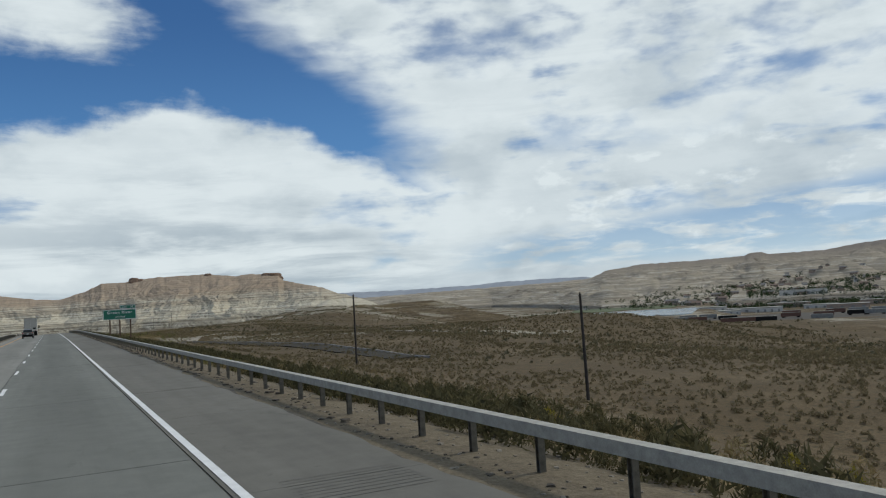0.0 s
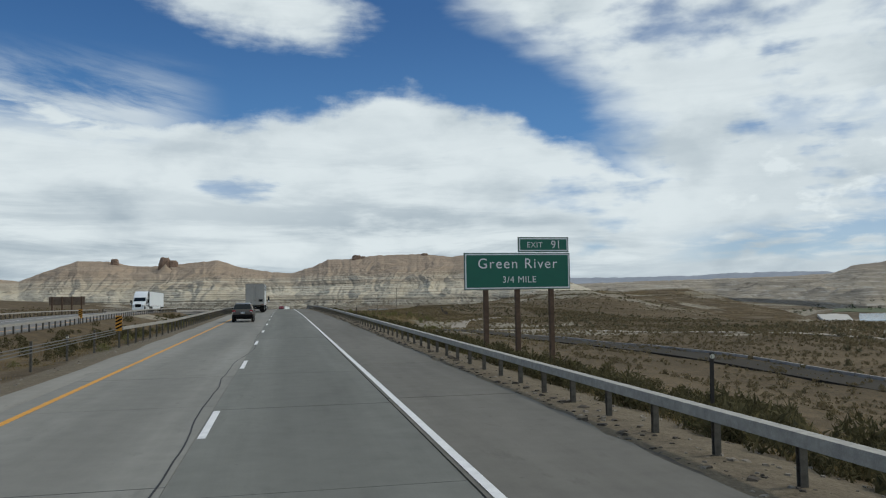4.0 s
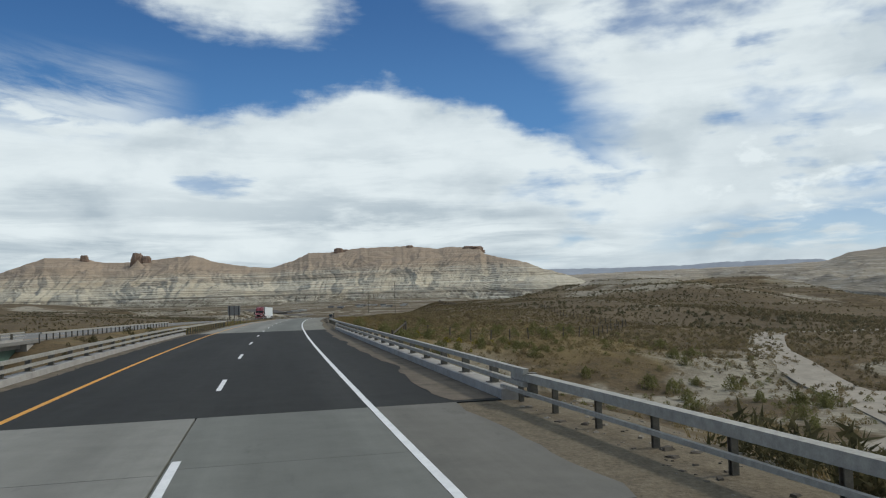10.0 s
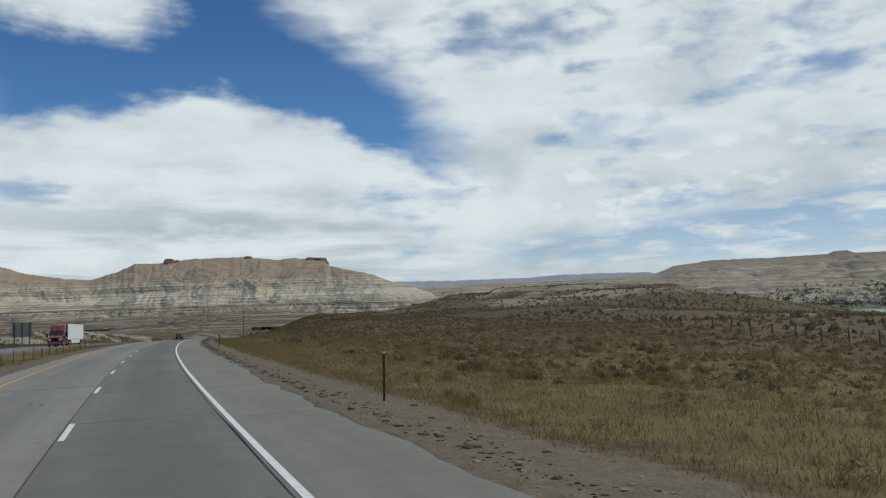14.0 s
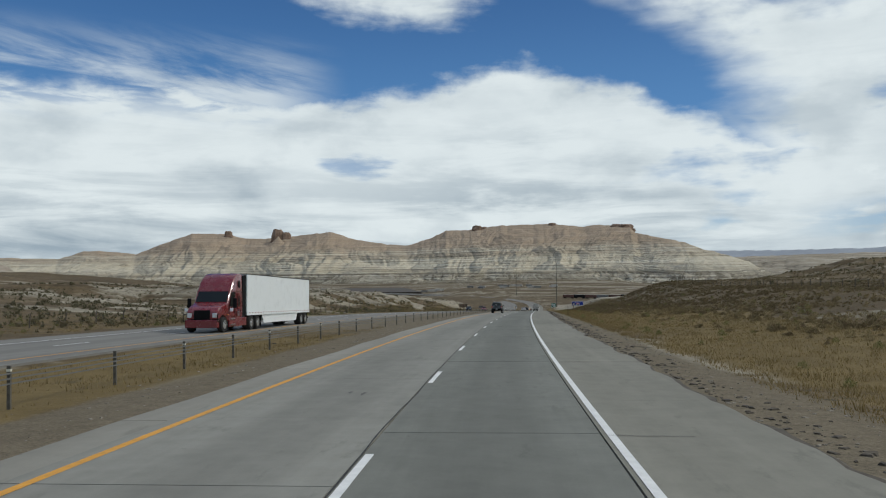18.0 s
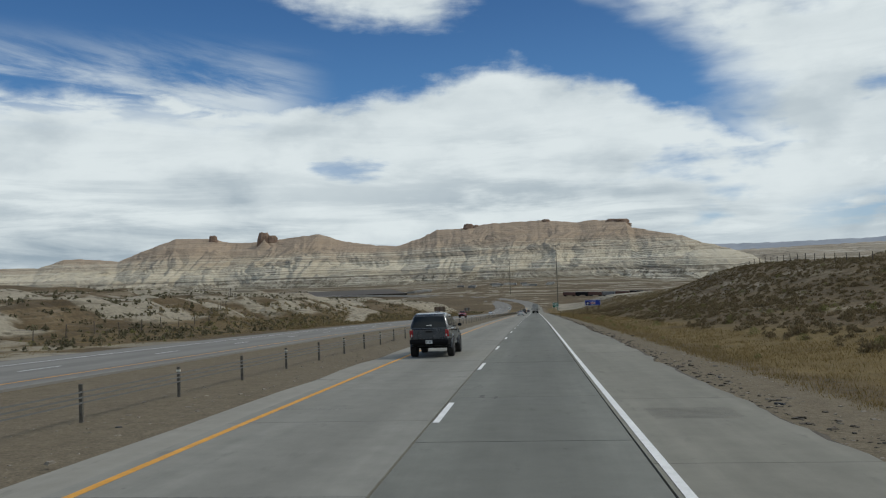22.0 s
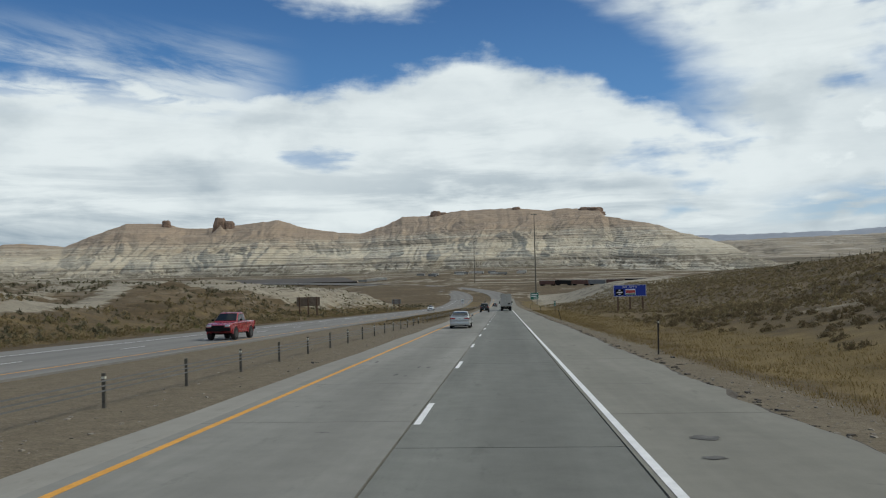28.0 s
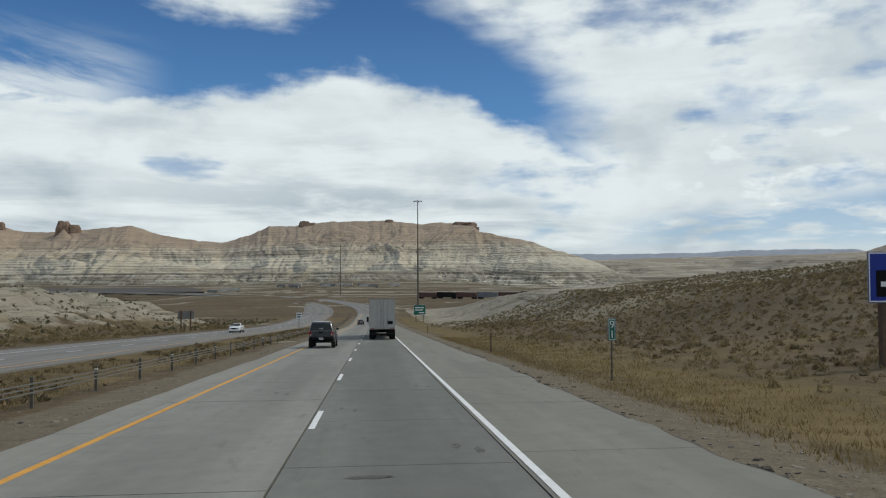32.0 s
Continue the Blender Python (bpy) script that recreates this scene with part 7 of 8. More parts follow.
            if extra.get("flare"):
                bm = bmesh.new()
                pts = arch_pts(y, wheel_r, wheel_r * (arch + 0.06), 0, 180)
                for (ya, z_a), (yb, z_b) in zip(pts, pts[1:]):
                    tube(bm, (sx * (hw - 0.035), ya, z_a), (sx * (hw - 0.035), yb, z_b), 0.05, n=8)
                part("arch_flare", bm, paint, t, smooth=True)
    bm = bmesh.new()
    for y in (wb0, wb1):
        tube(bm, (-hw + 0.2, y, wheel_r), (hw - 0.2, y, wheel_r), 0.05)
    add_box(bm, -hw + 0.2, hw - 0.2, 0.25, L - 0.3, sill - 0.06, sill + 0.16)
    part("underbody", bm, M_CHASSIS, t)
    part("rear_window", glass_strip(extra["rear_glass"], tw), M_GLASS, t)
    part("windshield", glass_strip(extra["front_glass"], tw), M_GLASS, t)
    b0, b1 = extra["bumper"]
    bm = profile_bm([(-0.07, b0 + 0.05), (-0.085, (b0 + b1) / 2), (-0.07, b1 - 0.03), (-0.03, b1), (0.35, b1), (0.35, b0), (-0.03, b0)], lambda y, z: hw - (0.09 if y < 0.1 else 0.015), 0.03, 3)
    part("rear_bumper", bm, extra.get("bumper_mat", paint), t, smooth=True)
    part("front_bumper", box_bm(-hw + 0.08, hw - 0.08, L - 0.2, L + 0.03, sill + 0.02, sill + 0.3, 0.07), extra.get("bumper_mat", paint), t, smooth=True)
    part("grille", box_bm(-0.45, 0.45, L - 0.1, L + 0.015, belt - 0.46, belt - 0.26, 0.02), M_BLACK, t)
    px, pz = extra["plate"]
    py_ = extra.get("plate_y", -0.02)
    pl = part("number_plate", box_bm(px - 0.15, px + 0.15, py_ - 0.012, py_ + 0.03, pz, pz + 0.15), M_PLATE, t)
    bars("plate_bars", [(-0.12 + 0.062 * k, -0.085 + 0.062 * k, 0.045, 0.115) for k in range(4)], M_PRINT, pl, Matrix.Translation((px, py_ - 0.012, pz)) @ Matrix.Rotation(math.pi / 2, 4, "X"))
    return t


def pickup(label, m, paint, topper, rim=None):
    L = 5.4
    lower = [(0.0, 0.78), (0.0, 1.20), (0.03, 1.26), (0.10, 1.29), (2.0, 1.29), (3.55, 1.26), (4.3, 1.23), (4.9, 1.16), (5.25, 1.06), (5.37, 0.92), (5.4, 0.68)]
    upper = [(1.98, 1.22), (2.05, 1.72), (2.14, 1.86), (2.45, 1.91), (3.0, 1.90), (3.25, 1.84), (3.95, 1.24)]
    t = car("pickup_truck", label, m, paint, L, 1.9, 1.2, 4.4, 0.43, 0.60, 1.29, lower, upper,
            [[(2.20, 1.34), (2.78, 1.34), (2.78, 1.78), (2.28, 1.78)], [(2.88, 1.34), (3.70, 1.33), (3.24, 1.75), (2.88, 1.78)]], rim or M_STEELWHEEL,
            dict(mirror=(3.52, 1.30), seams=(2.05, 2.83, 3.72), handles=(2.15, 2.95), tail=(0.72, 0.85, 0.94, 1.25), taper=0.10, wrap=0.2, clear=0.36, rear_glass=[(1.995, 1.36), (2.045, 1.70)], front_glass=[(3.85, 1.33), (3.28, 1.82)], bumper=(0.62, 0.82), bumper_mat=M_BLACK, plate=(0, 0.64), plate_y=-0.085, mirror_mat=M_BLACK, tyre_w=0.29, rim_r=0.56, arch=1.22, flare=True))
    gate = part("tailgate", box_bm(-0.71, 0.71, -0.022, 0.02, 0.84, 1.25, 0.015), paint, t)
    part("gate_crease", box_bm(-0.66, 0.66, -0.03, -0.02, 0.93, 0.95, 0.004), paint, gate)
    part("tailgate_handle", box_bm(-0.15, 0.15, -0.034, -0.02, 1.13, 1.20, 0.01), M_BLACK, gate)
    bm = bmesh.new()
    tube(bm, (-0.05, -0.1, 0.58), (-0.05, 0.3, 0.58), 0.045, n=8)
    part("tow_hitch", bm, M_CHASSIS, t)
    for sx in (-1, 1):
        part("rocker_trim", box_bm(min(sx * 0.93, sx * 0.955), max(sx * 0.93, sx * 0.955), 2.1, 3.75, 0.86, 0.90, 0.008), M_ALU, t)
    if topper:
        tw2 = lambda y, z: 0.885 - 0.20 * max(0, z - 1.28) / 0.7
        c = part("bed_cap", profile_bm([(0.02, 1.285), (0.05, 1.36), (0.24, 1.84), (0.34, 1.93), (0.7, 1.985), (1.3, 2.0), (1.75, 1.985), (1.96, 1.93), (2.02, 1.285)], tw2, 0.13, 5), paint, t, smooth=True, label="fibreglass bed cap with dark windows")
        part("rear_window", glass_strip([(0.045, 1.345), (0.14, 1.59), (0.235, 1.82)], tw2, 0.012, 0.085), M_GLASS, c)
        bars("rear_decal", [(-0.12, 0.0, 0, 0.03), (0.03, 0.12, 0, 0.05)], M_PLATE, c, Matrix.Translation((0.0, 0.036, 1.42)) @ Matrix.Rotation(radians(69), 4, "X"))
        for sx in (-1, 1):
            part("window_frame", quad_panel([(sx * (tw2(0, z) + 0.002), y, z) for y, z in ((0.47, 1.42), (1.78, 1.42), (1.80, 1.46), (1.80, 1.77), (1.76, 1.81), (0.60, 1.81), (0.55, 1.78), (0.44, 1.46))], 0.006, 0, sx), M_BLACK, c)
            for a, b in ((0.52, 0.90), (0.94, 1.32), (1.36, 1.74)):
                part("side_window", quad_panel([(sx * (tw2(0, z) + 0.009), y, z) for y, z in ((a, 1.47), (b, 1.47), (b, 1.76), (a + 0.08 * (a < 0.6), 1.76))], 0.004, 0, sx), M_GLASS, c)
    else:
        part("bed_floor", box_bm(-0.78, 0.78, 0.1, 1.9, 1.292, 1.296), M_BLACK, t)
    return t


def sedan(label, m, paint):
    lower = [(0.05, 0.42), (0.0, 0.60), (0.0, 0.80), (0.03, 0.95), (0.10, 1.03), (0.22, 1.065), (0.6, 1.07), (1.4, 1.03), (3.3, 0.99), (3.8, 0.95), (4.25, 0.87), (4.6, 0.74), (4.74, 0.60), (4.78, 0.42)]
    upper = [(0.48, 1.0), (0.85, 1.19), (1.15, 1.33), (1.5, 1.42), (1.9, 1.47), (2.35, 1.47), (2.65, 1.43), (3.0, 1.29), (3.6, 0.97)]
    t = car("sedan", label, m, paint, 4.8, 1.83, 1.0, 3.75, 0.32, 0.24, 1.02, lower, upper,
            [[(1.10, 1.09), (1.75, 1.08), (1.78, 1.38), (1.48, 1.34)], [(1.83, 1.08), (2.50, 1.08), (2.48, 1.37), (1.85, 1.39)], [(2.58, 1.08), (3.22, 1.07), (2.72, 1.32), (2.56, 1.36)]], M_ALU,
            dict(soft=0.14, mirror=(3.02, 1.02), seams=(1.55, 2.53, 3.4), handles=(1.75, 2.7), tail=(0.38, 0.80, 0.80, 0.93), taper=0.11, wrap=0.34, clear=0.22, rear_glass=[(0.62, 1.072), (0.85, 1.19), (1.15, 1.33), (1.40, 1.394)], front_glass=[(2.70, 1.41), (3.0, 1.29), (3.45, 1.05)], bumper=(0.27, 0.60), plate=(0, 0.76), plate_y=0.0))
    part("boot_lid_seam", box_bm(-0.80, 0.80, -0.012, 0.02, 0.655, 0.668, 0.003), M_BLACK, t)
    part("spoiler", box_bm(-0.66, 0.66, 0.06, 0.20, 1.115, 1.135, 0.009), paint, t)
    for x in (-0.5, 0.5):
        part("spoiler_foot", box_bm(x - 0.04, x + 0.04, 0.10, 0.18, 1.04, 1.118), paint, t)
        bm = bmesh.new()
        tube(bm, (x, -0.085, 0.32), (x, 0.2, 0.32), 0.05, n=12)
        ex_ = part("exhaust", bm, M_ALU, t)
        bm = bmesh.new()
        tube(bm, (x, -0.087, 0.32), (x, -0.084, 0.32), 0.038, n=12)
        part("exhaust_bore", bm, M_CHASSIS, ex_)
    return t


def suv(label, m, paint):
    lower = [(0.02, 0.6), (0.0, 0.95), (0.06, 1.12), (3.2, 1.08), (4.1, 1.02), (4.65, 0.88), (4.72, 0.55)]
    upper = [(0.10, 1.06), (0.22, 1.40), (0.36, 1.60), (0.7, 1.67), (1.6, 1.69), (2.4, 1.66), (2.75, 1.57), (3.5, 1.05)]
    t = car("suv", label, m, paint, 4.75, 1.88, 0.95, 3.75, 0.36, 0.34, 1.10, lower, upper,
            [[(0.55, 1.18), (1.15, 1.16), (1.18, 1.54), (0.72, 1.54)], [(1.25, 1.16), (2.0, 1.15), (2.0, 1.55), (1.27, 1.56)], [(2.08, 1.15), (3.05, 1.13), (2.6, 1.54), (2.08, 1.56)]], M_ALU,
            dict(mirror=(2.95, 1.10), seams=(1.2, 2.04, 3.2), handles=(1.4, 2.25), tail=(0.60, 0.83, 0.90, 1.06), taper=0.10, rear_glass=[(0.13, 1.14), (0.22, 1.40), (0.34, 1.57)], front_glass=[(2.80, 1.54), (3.38, 1.14)], bumper=(0.42, 0.68), plate=(0, 0.76), bumper_mat=M_BLACK))
    for x in (-0.66, 0.66):
        bm = bmesh.new()
        tube(bm, (x, 0.7, 1.70), (x, 2.5, 1.70), 0.02)
        part("roof_rail", bm, M_BLACK, t)
    return t


semi_truck("white semi-truck with striped ribbed trailer on concrete lane", drive_at(201.6, -2.40), M_TRUCK_WHITE, True, M_DOOR_GREY, False)
semi_truck("white semi-truck with grey rear doors, on downhill lane", drive_at(884.0, 2.1), M_TRUCK_WHITE, True, M_DOOR_GREY, False)
semi_truck("maroon semi-truck with plain white trailer across the median", drive_at(507.0, -18.3, 180), M_TRUCK_RED, False, M_TRAILER, True)
semi_truck("white semi-truck with white trailer on the opposite carriageway", drive_at(270.5, -26.2, 180), M_TRUCK_WHITE, False, M_TRAILER, True)
suv("dark bronze suv on the passing lane", drive_at(160.0, -2.2), M_BROWN_CAR)
pickup("charcoal pickup truck with bed cap on the passing lane", drive_at(573.2, -2.65), M_CHARCOAL, True)
pickup("black pickup truck with bed cap, farther downhill", drive_at(864.0, -2.6), M_BLACK_CAR, True)
sedan("silver sedan with rear spoiler on the passing lane", drive_at(765.2, -2.2), M_SILVER)
pickup("red crew-cab pickup truck on the opposite carriageway", drive_at(755.5, -18.0, 180), M_RED_CAR, False)
sedan("white sedan on the opposite carriageway", drive_at(935.0, -20.6, 180), M_WHITE_CAR)
pickup("black crew-cab pickup truck on the opposite carriageway", drive_at(731.0, -21.9, 180), M_BLACK_CAR, False)
sedan("dark sedan farther down the lane", drive_at(1010.0, -2.2), M_BLACK_CAR)
# ---- bridges over the side road ----
M_GIRDER = plain("green_steel_girder", (0.10, 0.17, 0.13), 0.6, 0.2, 0.2, 4)
M_WOOD = plain("weathered_grey_wood", (0.105, 0.088, 0.070), 0.9, vary=0.35, scale=8, bump=0.3)
M_POLE = plain("dark_creosoted_pole", (0.040, 0.033, 0.028), 0.85, vary=0.3, scale=6)
M_SIGN_GREEN = plain("green_sign_sheeting", (0.006, 0.135, 0.085), 0.4, vary=0.06)
M_SIGN_BLUE = plain("blue_sign_sheeting", (0.010, 0.035, 0.30), 0.4, vary=0.06)
M_SIGN_WHITE = plain("white_sign_sheeting", (0.80, 0.81, 0.81), 0.45, vary=0.05)
M_BACK = plain("aluminium_sign_back", (0.27, 0.265, 0.255), 0.6, 0.4, 0.2)
M_SIDE = concrete_mat("side_road_asphalt", 0.045, 0.3, 21.0, (1.1, 0.95, 0.72), wheel=False)
M_TRACK = plain("pale_dirt_track", (0.32, 0.28, 0.22), 0.95, vary=0.2, scale=0.6, bump=0.3)
M_CABLE = plain("steel_cable", (0.10, 0.098, 0.092), 0.7, 0.2)


def bridge(name, label, l0, l1):
    b = tagged(new(name), label, "bridge", kind="structure")
    ss = np.arange(BR0, BR1 + 0.1, 5.3)
    ribbon("deck", ss, l0 - 0.3, l1 + 0.3, -0.26, M_CURB, b, 0.35)
    k = 0
    l = l0 + 0.4
    while l < l1:
        ribbon("girder", ss, l, l + 0.35, -0.62, M_GIRDER, b, 1.0)
        l += (l1 - l0 - 0.8) / 4.0
    for s in (BR0 - 0.6, BR1 + 0.6):
        ribbon("abutment", [s - 0.8, s + 0.8], l0 - 0.8, l1 + 0.8, -0.28, M_CURB, b, 6.5)
    for l, sg in ((l0, -1), (l1, 1)):
        ribbon("kerb", ss, min(l - 0.05 * sg, l + 0.45 * sg), max(l - 0.05 * sg, l + 0.45 * sg), 0.2, M_CURB, b, 0.46)
        rs = np.arange(BR0 - 1.2, BR1 + 0.6, 2.75)
        for nm, z, hh in (("top_rail", 0.74, 0.12), ("lower_rail", 0.47, 0.10)):
            ribbon(nm, np.append(rs, BR1 + 1.4), l + 0.12 * sg - 0.06, l + 0.12 * sg + 0.06, z, M_GALV, b, hh)
        bm = box_bm(-0.04, 0.14, -0.09, 0.09, 0.19, 0.66, 0.01)
        add_box(bm, -0.12, 0.2, -0.16, 0.16, 0.18, 0.21)
        p0 = part("rail_post", bm, M_POST, b)
        for i, s in enumerate(rs):
            p = p0 if i == 0 else new("rail_post", p0.data)
            p.parent = b
            p.matrix_world = pose_at(s, l + 0.20 * sg, 0, 0 if sg > 0 else 180)
    return b


bridge("bridge_1", "concrete highway bridge with double steel side rails", -6.3, 6.45)
bridge("bridge_2", "opposite highway bridge on green steel girders", -32.3, -19.5)
for s0_, s1_, l_, sd_ in ((90, 249, -14.9, -1), (305, 360, -14.9, -1), (150, 249, -29.2, -1)):
    guard_rail("guard_rail_5", "weathered grey box-beam guard rail along the opposite carriageway", s0_, s1_, l_, sd_, bend=([60, 160, 205, 250, 330, 430], [0, -2.2, -4.0, -4.2, -3.0, -0.8]))


# ---- side road, tracks ----
def lane_line(pts, n=60):
    q = np.array(pts, float)
    t = np.linspace(0, len(q) - 1, n)
    out = np.stack([np.interp(t, np.arange(len(q)), q[:, i]) for i in (0, 1)], 1)
    for i in (0, 1):
        out[:, i] = np.convolve(np.pad(out[:, i], 4, mode="edge"), np.ones(9) / 9, "valid")
    return [at(s, l) for s, l in out]


def draped(name, label, pts, width, material, lift, parent=None, thick=0.25, n=90):
    line = lane_line(pts, n)
    verts, uvs, run = [], [], 0.0
    for i, p in enumerate(line):
        d = (line[min(i + 1, len(line) - 1)] - line[max(i - 1, 0)])
        r = Vector((d.y, -d.x, 0)).normalized()
        run += (p - line[max(i - 1, 0)]).length
        zc = max(spot_z(*(p + r * width * k).xy) for k in (-0.5, -0.25, 0, 0.25, 0.5))
        for k, e in ((-0.5, -thick), (-0.5, 0), (0.5, 0), (0.5, -thick)):
            q = p + r * width * k
            verts.append((q.x, q.y, zc + lift + e))
            uvs.append((k * width, run))
    zs = np.array([v[2] for v in verts]).reshape(-1, 4)
    for c in range(4):
        zs[:, c] = np.convolve(np.pad(zs[:, c], 3, mode="edge"), np.ones(7) / 7, "valid")
    verts = [(v[0], v[1], z) for v, z in zip(verts, zs.ravel())]
    faces = [(i * 4 + j, i * 4 + j + 1, i * 4 + j + 5, i * 4 + j + 4) for i in range(len(line) - 1) for j in range(3)]
    return tagged(mesh_ob(name, verts, faces, material, parent, uvs), label, "road", kind="structure")


SIDE = [(128, 60), (165, 59), (200, 56), (232, 48), (254, 35), (268, 20), (275, 8), (277, 0), (278, -30), (282, -90)]
draped("side_road", "narrow dark asphalt side road below the embankment", SIDE, 5.4, M_SIDE, 0.12)
draped("side_wall", "low concrete edge of the side road", [(s, l + 4.0) for s, l in SIDE[:5]], 0.3, M_CURB, 0.35, thick=0.8)
draped("dirt_track_1", "pale dirt track through the scrub", [(262, 26), (268, 36), (285, 44), (305, 50), (330, 66), (345, 90), (350, 130)], 4.0, M_TRACK, 0.06)
draped("dirt_track_2", "pale dirt track branching in the scrub", [(285, 44), (262, 60), (235, 80), (205, 110)], 4.0, M_TRACK, 0.06)

draped("dirt_track_4", "pale dirt track over the scrub hill", [(690, 130), (728, 156), (760, 176), (784, 191), (820, 206)], 4.5, M_TRACK, 0.08)


# ---- cable barrier in the median ----
def cable_barrier(s0, s1, l, pitch):
    b = tagged(new("cable_barrier"), "cable barrier on dark steel posts along the median", "barrier", kind="structure")
    bm = box_bm(-0.045, 0.045, -0.03, 0.03, -0.3, 0.84, 0.008)
    p0 = part("post", bm, M_POST, b)
    ss = np.arange(s0, s1, pitch)
    for i, s in enumerate(ss):
        p = p0 if i == 0 else new("post", p0.data)
        p.parent = b
        p.matrix_world = pose_at(s, l(s), -0.1, random.uniform(-6, 6))
        if i % 2 == 0:
            c = part("reflective_cap", box_bm(-0.05, 0.05, -0.034, 0.034, 0.70, 0.76), M_PALE, p) if i == 0 else new("reflective_cap", cap_data)
            cap_data = c.data
            c.parent = p
            c.matrix_parent_inverse = Matrix.Identity(4)
    for z in (0.42, 0.54, 0.66):
        verts, faces = [], []
        for s in np.arange(s0, s1 + 1, pitch / 2):
            for dl, dz in ((-0.017, -0.017), (0.017, -0.017), (0, 0.018)):
                verts.append(at(s, l(s) + 0.05 + dl, z + dz - 0.1))
        for i in range(len(verts) // 3 - 1):
            for j in range(3):
                faces.append((i * 3 + j, i * 3 + (j + 1) % 3, i * 3 + 3 + (j + 1) % 3, i * 3 + 3 + j))
        mesh_ob("cable", verts, faces, M_CABLE, b)
    return b


M_PALE = plain("pale_reflector", (0.62, 0.60, 0.50), 0.5)
cable_barrier(-30.0, 135.0, lambda s: -7.85, 4.877)
cable_barrier(356.5, 1120.0, lambda s: float(np.interp(s, [455, 490, 506, 528, 556, 610, 690, 800], [-9.6, -9.5, -8.8, -8.40, -8.35, -8.2, -8.1, -7.95])), 4.865)


def object_marker(s, l):
    m = thing("object_marker", "yellow and black striped marker at the end of the rail", "road sign", pose_at(s, l, -0.3), "hazard markers at rail ends")
    part("post", box_bm(-0.03, 0.03, 0.0, 0.04, -0.4, 1.5), M_POST, m)
    b = part("panel", box_bm(-0.17, 0.17, -0.03, -0.01, 0.75, 1.6, 0.004), M_YELLOW, m)
    for k in range(4):
        z = 0.80 + 0.2 * k
        part("stripe", quad_panel([(-0.165, -0.034, z), (0.165, -0.034, z + 0.16), (0.165, -0.034, min(z + 0.26, 1.59)), (-0.165, -0.034, z + 0.10)], 0.003, 1, -1), M_BLACK, b)


object_marker(136.2, -7.75)
object_marker(168.0, -17.3)


# ---- fences, poles, delineators ----
def fence(label, pts, pitch, height, post_r):
    f = tagged(new("fence"), label, "fence")
    q = np.array(pts, float)
    seg = np.concatenate([[0], np.cumsum(np.hypot(*np.diff(q, axis=0).T))])
    tops = []
    bm = bmesh.new()
    tube(bm, (0, 0, -0.4), (0, 0, height), post_r, post_r * 0.85, 7)
    p0 = part("post", bm, M_WOOD, f)
    for i, d in enumerate(np.arange(0, seg[-1], pitch)):
        s, l = np.interp(d, seg, q[:, 0]), np.interp(d, seg, q[:, 1])
        v = at(s, l)
        v.z = spot_z(v.x, v.y)
        p = p0 if i == 0 else new("post", p0.data)
        p.parent = f
        p.matrix_world = Matrix.Translation(v) @ pose(0, 0, 0, random.uniform(-4, 4), random.uniform(-4, 4), random.uniform(0, 360))
        tops.append(v)
    for z in (0.35, 0.65, 0.95):
        bm = bmesh.new()
        for a, b in zip(tops, tops[1:]):
            tube(bm, a + Vector((0, 0, z * height)), b + Vector((0, 0, z * height)), 0.006, n=3, caps=False)
        part("wire", bm, M_CABLE, f)
    return f


fence("wire fence on weathered wooden posts in tall grass", [(303, 12.5), (312, 24), (322, 38), (345, 52), (420, 58)], 3.2, 1.25, 0.07)
fence("wire fence on thin posts along the hilltop", [(545, 50), (600, 50), (680, 50), (738, 52)], 4.6, 1.35, 0.07)
fence("wire fence beside the dirt track on the bank", [(470, -36), (560, -38), (640, -42), (700, -62), (740, -88)], 5.0, 1.2, 0.05)
fence("wire fence across the sloping sagebrush", [(760, 95), (840, 90), (930, 84)], 5.0, 1.2, 0.05)


def corner_brace():
    f = tagged(new("fence_brace"), "weathered wooden corner brace of the fence", "fence")
    a = at(300.5, 11.2)
    b = at(303.6, 12.8)
    for v in (a, b):
        v.z = spot_z(v.x, v.y)
    for v, h in ((a, 1.1), (b, 1.5)):
        bm = bmesh.new()
        tube(bm, v + Vector((0, 0, -0.4)), v + Vector((0, 0, h)), 0.11, 0.10, 8)
        part("post", bm, M_WOOD, f)
    bm = bmesh.new()
    tube(bm, a + Vector((0, 0, 0.75)), b + Vector((0, 0, 1.35)), 0.07, n=7)
    part("diagonal_rail", bm, M_WOOD, f)


corner_brace()


def utility_pole(label, s, l, top_z, lean):
    v = at(s, l)
    v.z = spot_z(v.x, v.y) - 0.2
    p = thing("utility_pole", label, "pole", Matrix.Translation(v) @ pose(0, 0, 0, lean, lean * 0.5, 0))
    h = top_z - v.z
    bm = bmesh.new()
    tube(bm, (0, 0, -0.5), (0, 0, h), 0.17, 0.12, 10)
    part("shaft", bm, M_POLE, p)
    bm = bmesh.new()
    tube(bm, (-0.12, 0, h - 0.25), (-0.25, 0, h - 0.1), 0.03, n=6)
    tube(bm, (0, 0, h), (0, 0, h + 0.12), 0.035, 0.05, 6)
    part("insulator", bm, M_POST, p)


utility_pole("dark bare wooden utility pole standing in sagebrush", 60.3, 47.0, 2.1, -0.6)
utility_pole("dark bare wooden utility pole farther along the slope", 117.0, 44.8, 4.0, 0.5)


